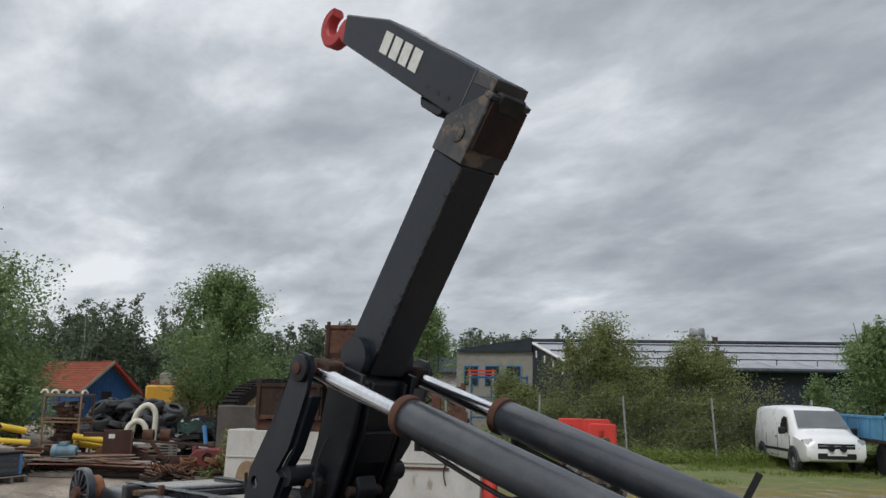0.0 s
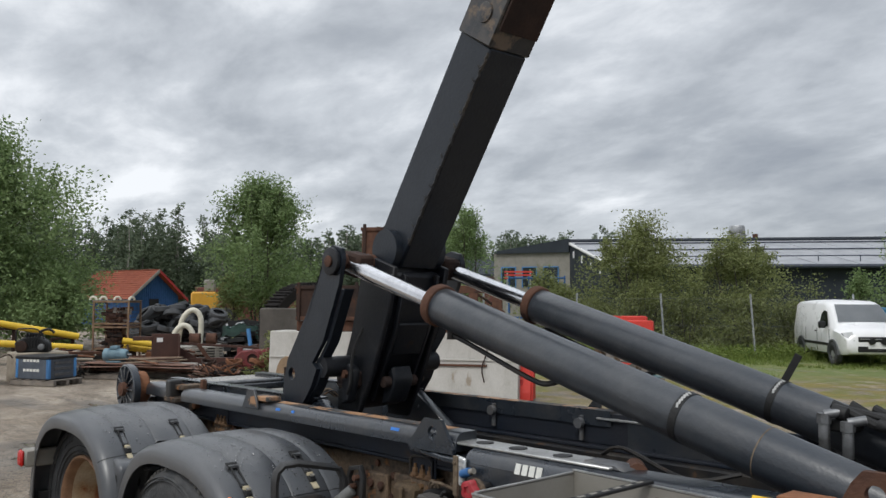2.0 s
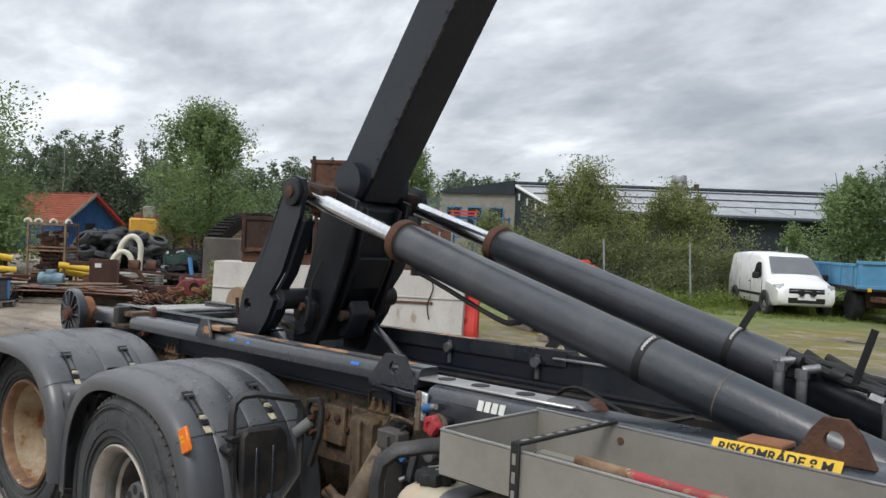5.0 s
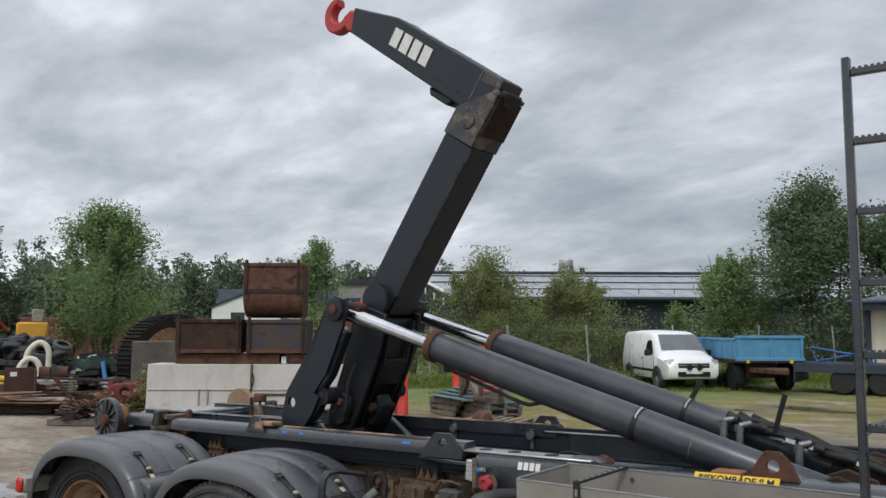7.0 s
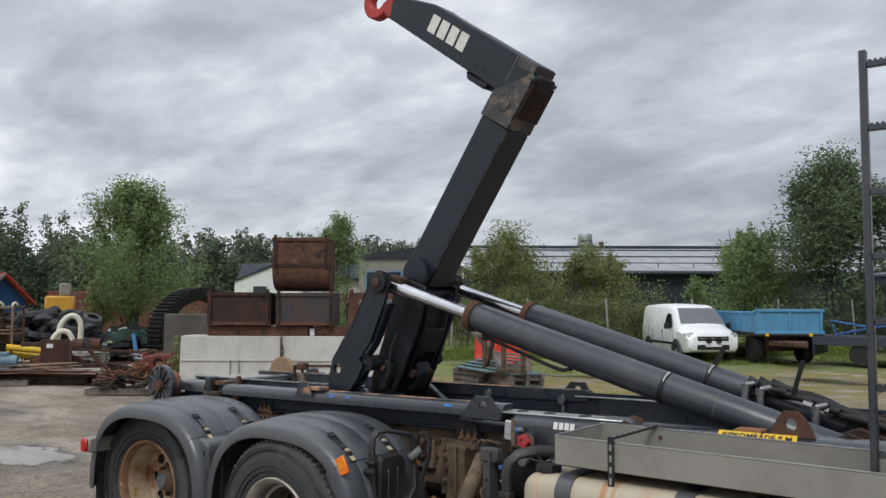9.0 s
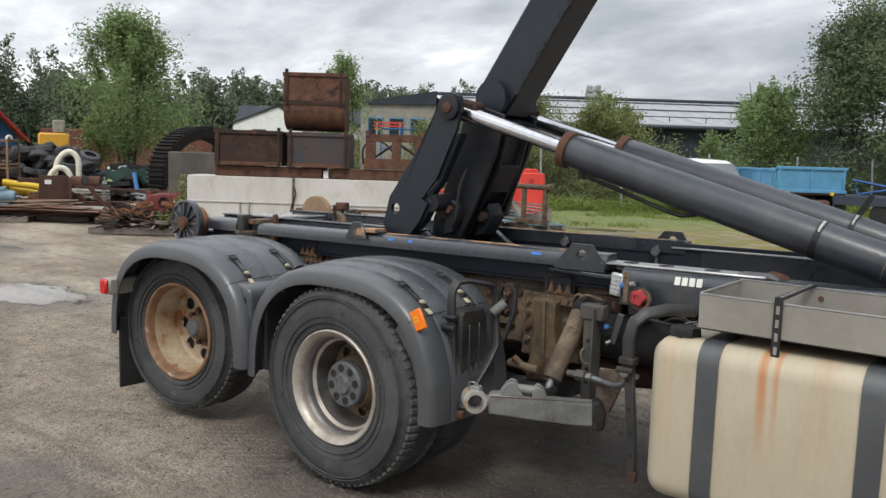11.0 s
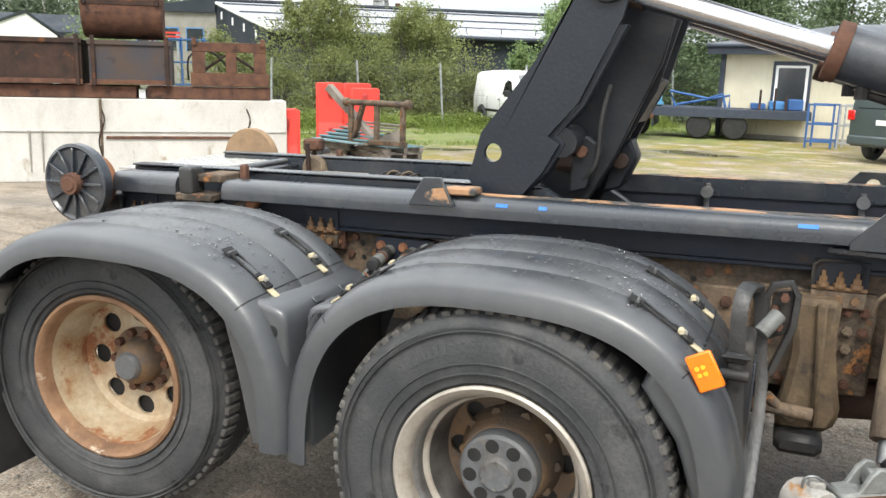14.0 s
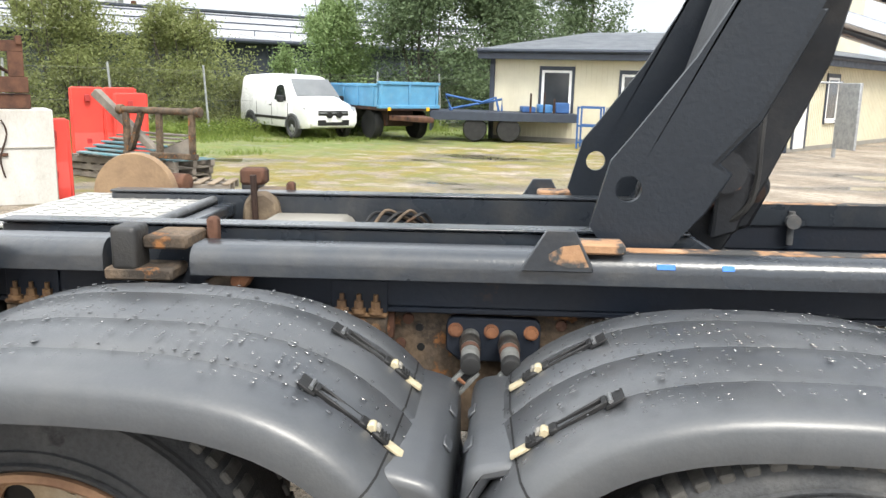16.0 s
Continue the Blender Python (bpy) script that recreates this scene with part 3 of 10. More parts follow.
M_WEB = mat("navy_web_paint", (0.012, 0.017, 0.028), (0.02, 0.022, 0.028), 3, 0.5, spots=((0.05, 0.035, 0.028), 5, 0.64), spec=0.25)
M_WOODTAN = mat("tan_worn_disc", (0.30, 0.20, 0.115), (0.20, 0.13, 0.08), 8, 0.8, bump=0.3)
M_BLOCKWEAR = mat("chipped_black_paint", (0.016, 0.017, 0.019), (0.03, 0.028, 0.026), 5, 0.4, spots=((0.16, 0.10, 0.05), 16, 0.68), bump=0.25)
for side in (-1, 1):
    part("side_rail", prism(rail_profile(side * 0.44, side * 0.555, 1.20, 1.275, 0.045), -1.40, 1.20, "x"), M_FRAME, truck, m=TILT)
    part("rear_rail_end", prism(rail_profile(side * 0.44, side * 0.555, 1.205, 1.285, 0.045), -1.97, -1.63, "x"), M_FRAME, truck, m=TILT)
    part("front_rail", prism(rail_profile(side * 0.44, side * 0.602, 1.055, 1.228, 0.06), 1.30, 3.9, "x"), M_FRAME, truck, m=TILT)
    part("rail_gusset", prism([(0.86, side * 0.52), (1.18, side * 0.60), (1.75, side * 0.602), (1.95, side * 0.57), (1.3, side * 0.45), (0.9, side * 0.46)], 1.165, 1.185, "z", 0.004), M_FRAME, truck, m=TILT)
    part("rail_top_plate", box(1.12, 1.95, side * 0.43, side * 0.55, 1.229, 1.241, 0.004), M_ALU, truck, "bare worn top plate", m=TILT)
    for hx in (1.3, 1.48, 1.7):
        part("plate_hole_cap", rod((hx, side * 0.49, 1.239), (hx, side * 0.49, 1.2435), 0.036, seg=20), M_BLACK, truck, m=TILT)
    part("inner_web", box(-2.0, 3.9, side * 0.45, side * 0.475, 1.11, 1.2 if side < 0 else 1.262, 0.004), M_WEB, truck, m=TILT)
    part("web_flange", box(-2.0, 3.9, side * 0.40, side * 0.475, 1.094, 1.109, 0.003), M_WEB, truck, m=TILT)
    # the far beam takes a darker tone than the near one
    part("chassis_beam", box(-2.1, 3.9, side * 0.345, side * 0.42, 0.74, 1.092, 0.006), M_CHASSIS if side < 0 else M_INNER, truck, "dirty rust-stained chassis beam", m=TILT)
    # inner tipping frame with a sloped front end
    part("tipping_beam", prism([(-2.02, 1.10), (-2.02, 1.295), (-0.10, 1.295), (0.19, 1.12), (0.19, 1.05), (-0.1, 1.05)], side * 0.30, side * 0.36, "y", 0.006), M_FRAME, truck, m=TILT)
    part("tipping_beam_flange", box(-2.02, -0.105, side * 0.295, side * 0.372, 1.2955, 1.304, 0.003), M_FRAME, truck, m=TILT)
    part("rail_wear", box(-0.44, 1.10, min(side * 0.445, side * 0.505), max(side * 0.445, side * 0.505), 1.2752, 1.2764), M_WEARRUST, truck, "paint worn through to rust", smooth=False, m=TILT)
    # brackets on the rail
    part("stop_bracket", prism([(-0.555, 1.235), (-0.55, 1.25), (-0.495, 1.34), (-0.425, 1.34), (-0.38, 1.25), (-0.378, 1.235)], side * 0.557, side * 0.572, "y", 0.003), M_FRAME, truck, m=TILT)
    part("bracket_rust", prism([(-0.485, 1.262), (-0.49, 1.28), (-0.455, 1.30), (-0.415, 1.305), (-0.39, 1.25), (-0.44, 1.247)], side * 0.5725, side * 0.574, "y"), M_WEARRUST, truck, "rust patch on bracket", smooth=False, m=TILT)
    part("stop_bracket_pad", box(-0.48, -0.30, side * 0.47, side * 0.556, 1.277, 1.305, 0.006), M_WEARRUST, truck, "rust-worn stop pad", m=TILT)
    part("hook_bracket", plate_hole([(0.92, 1.19), (0.92, 1.21), (1.02, 1.32), (1.13, 1.32), (1.20, 1.21), (1.20, 1.19)], (1.075, 1.265, 0.028), side * 0.557, side * 0.573), M_FRAME, truck, m=TILT, smooth=False)
    part("clamp_block", bevel(box(-1.60, -1.53, side * 0.485, side * 0.575, 1.21, 1.325), 0.014, 4), M_BLOCKWEAR, truck, "black block with paint chipped to rust", m=TILT)
    part("clamp_base", box(-1.62, -1.44, side * 0.46, side * 0.575, 1.185, 1.218, 0.006), M_CHASSIS, truck, m=TILT)
    part("clamp_bar", box(-1.529, -1.41, side * 0.39, side * 0.54, 1.262, 1.296, 0.006), M_CHASSIS, truck, "dirty brown clamp bar", m=TILT)
    part("clamp_pin", box(-1.40, -1.37, side * 0.39, side * 0.43, 1.24, 1.33, 0.008), M_RUST, truck, m=TILT)
    # rear roller: ribbed disc and rusty drum
    roller = part("rear_roller", lathe([(0.0, -0.01), (0.165, -0.01), (0.168, 0.0), (0.168, 0.035), (0.155, 0.04), (0.145, 0.03), (0.04, 0.03), (0.0, 0.03)], 40), M_FRAME if side < 0 else M_WOODTAN, truck, "ribbed steel roller with rusty hub" if side < 0 else "tan rusted roller")
    for k in range(12 if side < 0 else 0):
        a = 2 * math.pi * k / 12
        part("rib", box(-0.006, 0.006, 0.028, 0.045, 0.045, 0.15, 0.002), M_FRAME if side < 0 else M_RUSTL, roller, m=pose(0, 0, 0, 0, math.degrees(a), 0))
    part("roller_hub", lathe([(0.0, 0.075), (0.028, 0.075), (0.032, 0.07), (0.045, 0.07), (0.048, 0.03), (0.0, 0.03)], 24), M_RUST, roller, "rusty roller hub")
    if side < 0:
        part("roller_drum", lathe([(0.0, -0.10), (0.105, -0.10), (0.115, -0.09), (0.115, -0.01), (0.0, -0.01)], 32), M_RUSTL, roller, "rusty roller drum")
    roller.matrix_local = pose(-2.09, side * 0.62, 1.205, 0, 0, 0 if side > 0 else 180)

part("rear_crossbeam", box(-2.10, -1.98, -0.50, 0.50, 1.0, 1.18, 0.01), M_INNER, truck, m=TILT)
part("roller_shaft", rod((-2.09, -0.5, 1.205), (-2.09, 0.5, 1.205), 0.02), M_INNER, truck)
part("chequer_deck", box(-2.18, -1.66, -0.29, 0.44, 1.262, 1.272, 0.002), M_CHEQ, truck, "worn chequer-plate deck", m=TILT)
lz = B()
for i in range(8):
    for j in range(11):
        b = box(-0.022, 0.022, -0.006, 0.006, 0, 0.003)
        b.transform(pose(-2.14 + 0.064 * i, -0.26 + 0.064 * j, 1.272, 0, 0, 45 if (i + j) % 2 else -45))
        join(lz, b)
tagged(part("deck_lozenge", lz, M_ALU, truck, "bright worn lozenge pattern", smooth=False, m=TILT), kind="stuff")
part("deck_rail", rod((-1.64, -0.28, 1.272), (-1.64, 0.44, 1.272), 0.016, seg=10), M_STEEL, truck, m=TILT)
part("deck_beam", box(-1.62, -1.56, -0.28, 0.44, 1.22, 1.262, 0.006), M_FRAME, truck, m=TILT)
part("cable_guide", prism([(-1.53, 1.18), (-1.52, 1.27), (-1.49, 1.305), (-1.44, 1.31), (-1.40, 1.28), (-1.385, 1.18)], 0.26, 0.32, "y", 0.012), M_TAN, truck, "tan rounded cable guide", m=TILT)
part("guide_pin", rod((-1.475, 0.255, 1.20), (-1.475, 0.245, 1.37), 0.012, seg=8), M_RUSTDK, truck, m=TILT)
part("deck_latch", box(-1.55, -1.46, 0.32, 0.40, 1.325, 1.385, 0.01), M_RUST, truck, "rusty latch", m=TILT)
part("latch_stem", box(-1.515, -1.495, 0.35, 0.37, 1.20, 1.33, 0.004), M_RUSTDK, truck, m=TILT)
part("deck_cover", prism([(-1.46, 1.15), (-1.41, 1.235), (-1.14, 1.235), (-1.08, 1.15)], 0.02, 0.29, "y", 0.014), M_TRAY, truck, "smooth pale grey cover plate", m=TILT)
for k in range(5):
    part("cable_loop", pipe([(-1.08 + 0.03 * k, 0.2, 1.20), (-1.05 + 0.04 * k, 0.24, 1.245 + 0.01 * (k % 2)), (-0.99 + 0.03 * k, 0.27, 1.235), (-0.93 + 0.02 * k, 0.29, 1.205)], 0.006, 6, smooth_steps=5), M_CHASSIS if k % 2 else M_INNER, truck, m=TILT)
part("rail_lamp", rod((-0.82, 0.43, 1.235), (-0.82, 0.37, 1.235), 0.034, seg=18, w=0.005), M_BLACK, truck, m=TILT)
part("lamp_pipe", rod((-0.80, 0.425, 1.235), (-0.42, 0.425, 1.235), 0.008, seg=8), M_STEEL, truck, m=TILT)
for cx in (-1.05, 0.55, 1.9, 3.2):
    part("crossmember", box(cx - 0.05, cx + 0.05, -0.34, 0.34, 0.80, 0.98, 0.008), M_CHASSIS, truck, m=TILT)

# ---- wheels


def wheel(x, y, z, r, rust, side, steer=0.0, dual=False):
    w = thing("wheel", "", "", x, y, z)
    w.parent = truck
    h = 0.155
    r -= 0.006
    prof = [(0.30, 0.115), (0.33, h), (0.40, h + 0.012), (0.455, h + 0.004), (r - 0.025, h - 0.012), (r - 0.006, h - 0.035), (r, h - 0.06),
            (r, -h + 0.06), (r - 0.006, -h + 0.035), (r - 0.025, -h + 0.012), (0.455, -h - 0.004), (0.33, -h), (0.30, -0.115)]
    q_ = 1.0 if rust else 0.955
    prof[0], prof[1], prof[-2], prof[-1] = (0.30 * q_, 0.115), (0.33 * q_, h), (0.33 * q_, -h), (0.30 * q_, -0.115)
    sc_ = Matrix.Diagonal((q_, 1, q_, 1))
    tyre = part("tyre", lathe(prof, 72), M_TYRE, w, "worn black truck tyre")
    if side < 0:
        for rr in (0.345, 0.375, 0.47, 0.485):
            part("sidewall_ring", lathe([(rr - 0.003, h + 0.006), (rr, h + 0.0145), (rr + 0.003, h + 0.006)], 64), M_TYRE, w)
        lug = None
        for k in range(72):
            for s in (-1, 1):
                if lug is None:
                    lug = part("tread_lug", box(-0.0145, 0.0145, -0.034, 0.034, -0.02, 0.008, 0.004), M_LUG, w, smooth=False)
                    ob = lug
                else:
                    ob = new("tread_lug", lug.data)
                    ob.parent = w
                ob.matrix_local = pose(0, 0, 0, 0, 5 * k + (2.5 if s > 0 else 0), 0) @ Matrix.Translation((0, s * (h - 0.055), r - 0.004)) @ pose(0, 0, 0, -s * 9, 0, 0)
        for g0, cnt, rr in ((20, 6, 0.425), (205, 6, 0.42)):
            for k in range(cnt):
                part("sidewall_mark", box(-0.008, 0.008, -0.0015, 0.0015, -0.018, 0.018, 0.001), M_TYRE, w, smooth=False, m=pose(0, 0, 0, 0, g0 + 3.4 * k, 0) @ Matrix.Translation((0, h + 0.0095, rr)) @ pose(0, 0, 0, 10, 0, 0))
    if rust:
        rim = part("rim", lathe([(0.318, h - 0.02), (0.318, h - 0.002), (0.306, h + 0.006), (0.298, h), (0.29, h - 0.02), (0.283, 0.10)], 56), M_RIMLIP, w, "rust-brown rim lip", m=sc_)
        part("rim_barrel", lathe([(0.283, 0.10), (0.276, 0.05), (0.262, 0.0), (0.255, -0.06), (0.238, -0.075), (0.238, -0.09), (0.285, -0.09), (0.30, -0.11)], 56), M_RIM_RUST, rim, "deep tan rust-stained barrel", m=sc_)
    else:
        rim = part("rim", lathe([(0.318, h - 0.02), (0.320, h + 0.002), (0.312, h + 0.008), (0.302, h + 0.002), (0.284, h - 0.014), (0.277, h - 0.03), (0.276, 0.105)], 64), M_RIM_AL, w, "pale polished rim lip", m=sc_)
        part("rim_step", lathe([(0.276, 0.105), (0.268, 0.098), (0.262, 0.085), (0.260, 0.06)], 64), M_BARREL, rim, m=sc_)
        part("rim_ring", lathe([(0.260, 0.06), (0.256, 0.055), (0.247, 0.052), (0.243, 0.046)], 64), M_RIM_AL, rim, m=sc_)
        part("rim_barrel", lathe([(0.243, 0.046), (0.236, 0.0), (0.232, -0.06), (0.226, -0.075), (0.226, -0.09), (0.285, -0.09), (0.30, -0.11)], 64), M_BARREL, rim, "dark grey stepped barrel", m=sc_)
    part("rim_disc", disc_holes(0.242 if rust else 0.23, 0.13, 8, 0.04 if rust else 0.033, 0.192 if rust else 0.183, -0.088, -0.076, 160), M_RIM_RUST if rust else M_HUB, rim, m=sc_)
    part("brake_drum", rod((0, -0.16, 0), (0, -0.097, 0), 0.235 * q_, seg=40), M_BLACK, w, "dark brake drum behind disc")
    hub_out = 0.02 if rust else 0.075
    if rust:
        part("hub", lathe([(0.0, hub_out), (0.05, hub_out), (0.062, hub_out - 0.012), (0.08, hub_out - 0.03), (0.088, -0.05), (0.095, -0.072), (0.135, -0.074), (0.135, -0.10), (0.0, -0.10)], 40), M_HUB, w, "dirty wheel hub")
        part("hub_cap", lathe([(0.0, hub_out + 0.018), (0.045, hub_out + 0.016), (0.055, hub_out + 0.006), (0.058, hub_out - 0.012), (0.0, hub_out - 0.012)], 32), M_GREYCAP, w, "dark grey hub cap")
    else:
        part("hub", lathe([(0.0, hub_out), (0.113, hub_out), (0.122, hub_out - 0.008), (0.126, hub_out - 0.03), (0.126, 0.02), (0.0, 0.02)], 48), M_GREYCAP, w, "grey wheel hub with round recesses")
        part("hub_flange", lathe([(0.0, 0.022), (0.128, 0.022), (0.136, 0.012), (0.146, -0.04), (0.165, -0.072), (0.165, -0.10), (0.0, -0.10)], 40), M_HUB, w, "rust-brown hub flange")
        part("hub_cap", lathe([(0.0, hub_out + 0.018), (0.046, hub_out + 0.017), (0.053, hub_out + 0.010), (0.056, hub_out - 0.002), (0.0, hub_out - 0.002)], 32), M_GREYCAP, w, "grey hub cap")
        for k in range(6):
            a = 2 * math.pi * k / 6
            part("cap_bolt", rod((0.042 * math.sin(a), hub_out + 0.012, 0.042 * math.cos(a)), (0.042 * math.sin(a), hub_out + 0.02, 0.042 * math.cos(a)), 0.007, seg=6), M_BARREL, w, smooth=False)
    for k in range(10):
        a = 2 * math.pi * (k + 0.5) / 10
        c = ((0.115 if rust else 0.15) * math.sin(a), (0.115 if rust else 0.15) * math.cos(a))
        part("wheel_nut", rod((c[0], -0.08, c[1]), (c[0], -0.045, c[1]), 0.017, seg=6), M_RUST if rust else M_HUB, w, smooth=False)
    if not rust:
        for k in range(8):
            a = 2 * math.pi * k / 8
            c = (0.088 * math.sin(a + 0.2), 0.088 * math.cos(a + 0.2))
            part("hub_recess", rod((c[0], hub_out - 0.01, c[1]), (c[0], hub_out + 0.0008, c[1]), 0.022, seg=16), M_BLACK, w)
    w.rotation_euler = (0, 0, radians((180 if side < 0 else 0) + steer))
    if dual:
        inner = part("inner_tyre", lathe(prof, 56), M_TYRE, w, "inner twin tyre")
        inner.location = (0, -0.35, 0)
    return w


wheel(-0.008, -1.06, 0.53, 0.533, False, -1, 0, True)
wheel(-1.572, -0.94, 0.562, 0.52, True, -1, 5)
wheel(-0.008, 1.06, 0.53, 0.533, False, 1, 0, True)
wheel(-1.572, 0.94, 0.562, 0.52, True, 1, 5)
part("drive_axle", rod((0.02, -0.75, 0.52), (0.02, 0.75, 0.52), 0.075, seg=20), M_CHASSIS, truck)
part("axle_housing", lathe([(0.0, -0.2), (0.12, -0.18), (0.2, -0.08), (0.2, 0.08), (0.12, 0.18), (0.0, 0.2)], 24), M_CHASSIS, truck, m=pose(0.02, 0, 0.52))
part("tag_axle", rod((-1.572, -0.85, 0.562), (-1.572, 0.85, 0.562), 0.06, seg=16), M_CHASSIS, truck)
part("drive_shaft", rod((0.2, 0, 0.6), (3.4, 0, 0.68), 0.055, seg=16), M_RUSTDK, truck)
part("cross_tube", rod((0.66, -0.3, 0.60), (2.0, -0.3, 0.745), 0.066, seg=20), M_RUSTDK, truck)

# ---- mudguards: an arch swept with a crowned, ribbed cross-section


def arch_curve(cx, ctop, half, zbot, n=34):
    """The outer edge of a guard in (x, z) from its rear to its front foot, with outward normals."""
    out = []
    for k in range(n + 1):
        a = math.pi * (1 - k / n)
        ex = 2 / 2.7
        c, s = math.cos(a), math.sin(a)
        x = cx + half * math.copysign(abs(c) ** ex, c)
        z = zbot + (ctop - zbot) * abs(s) ** ex
        out.append((x, z))
    return out


def mudguard(cx, ctop, half, zbot, side, y_out=1.225, y_in=0.60):
    g = thing("mudguard", "", "")
    g.parent = truck
    curve = arch_curve(cx, ctop, half, zbot)
    cross = [(y_out, -0.055), (y_out, 0.0), (y_out - 0.012, 0.018), (y_out - 0.04, 0.032), (y_out - 0.13, 0.045), (y_out - 0.145, 0.038), (y_out - 0.16, 0.047),
             (y_out - 0.30, 0.056), (y_out - 0.315, 0.049), (y_out - 0.33, 0.057), (y_in + 0.14, 0.057), (y_in + 0.125, 0.05), (y_in + 0.11, 0.056), (y_in + 0.02, 0.05), (y_in, 0.03), (y_in, -0.02)]
    b = bmesh.new()
    rows = []
    n = len(curve)
    for i, (x, z) in enumerate(curve):
        x0, z0 = curve[max(i - 1, 0)]
        x1, z1 = curve[min(i + 1, n - 1)]
        t = Vector((x1 - x0, z1 - z0)).normalized()
        nx, nz = -t.y, t.x
        rows.append([(x + nx * h, side * y, z + nz * h) for y, h in cross])
    vs = [[b.verts.new(p) for p in row] for row in rows]
    for r0, r1 in zip(vs, vs[1:]):
        for k in range(len(cross) - 1):
            b.faces.new((r0[k], r0[k + 1], r1[k + 1], r1[k]))
    bmesh.ops.recalc_face_normals(b, faces=b.faces[:])
    bmesh.ops.solidify(b, geom=b.faces[:], thickness=0.008)
    part("guard_shell", b, M_GUARD, g, "dark grey plastic mudguard beaded with rain")
    return g, rows


def on_guard(rows, x, y, side):
    """The place on a guard's outer skin at x, y metres out from the truck's middle line."""
    for r0, r1 in zip(rows, rows[1:]):
        for k in range(len(r0) - 1):
            ya, yb = abs(r0[k][1]), abs(r0[k + 1][1])
            if not yb <= y <= ya or ya - yb < 1e-6 or k < 3:
                continue
            f = (ya - y) / (ya - yb)
            p, q = Vector(r0[k]).lerp(Vector(r0[k + 1]), f), Vector(r1[k]).lerp(Vector(r1[k + 1]), f)
            if p.x <= x <= q.x:
                return p.lerp(q, (x - p.x) / max(1e-6, q.x - p.x))
    return Vector((x, side * y, 1.1))


def strap(g, p, d, side):
    """A rubber strap with a wire buckle and a pale tongue lying down a guard's slope; p: its top, d: the way down."""
    p, d = Vector(p), Vector(d).normalized()
    up = Vector((0, side, 0)).cross(d)
    if up.z < 0:
        up = -up
    m = Matrix.Translation(p) @ Matrix((d, Vector((0, 1, 0)), up)).transposed().to_4x4()
    s = part("strap_loop", box(0.0, 0.115, -0.017, -0.010, -0.002, 0.009, 0.002, box(0.0, 0.115, 0.010, 0.017, -0.002, 0.009, 0.002, box(-0.008, 0.004, -0.017, 0.017, -0.002, 0.009, 0.002, box(0.098, 0.116, -0.018, 0.018, -0.002, 0.012, 0.003)))), M_BLACK, g, "black rubber strap loop", m=m)
    part("strap_recess", box(-0.04, 0.0, -0.026, 0.026, -0.004, 0.0015, 0.001), M_BLACK, g, m=m)
    part("recess_pin", rod((-0.014, -0.02, 0.004), (-0.014, 0.02, 0.004), 0.005, seg=8), M_STEEL, g, m=m)
    part("buckle", prism([(0.112, 0.004), (0.118, 0.018), (0.126, 0.020), (0.138, 0.008), (0.136, 0.002)], -0.013, 0.013, "y", 0.002), M_STRAPC, g, "cream plastic clip", m=m)
    part("clip_roller", rod((0.135, -0.004, 0.010), (0.135, 0.016, 0.010), 0.008, seg=12), M_TRAY, g, m=m)
    part("strap_end", box(0.128, 0.168, -0.016, 0.016, -0.002, 0.011, 0.004), M_BLACK, g, m=m)
    for k in range(3):
        part("strap_rib", box(0.144 + 0.008 * k, 0.148 + 0.008 * k, -0.0155, 0.0155, 0.010, 0.0135, 0.001), M_BLACK, g, m=m)
    part("tongue", box(0.162, 0.205, -0.014, 0.014, -0.003, 0.004, 0.0015), M_STRAPC, g, "cream strap tongue", m=m)
    return s


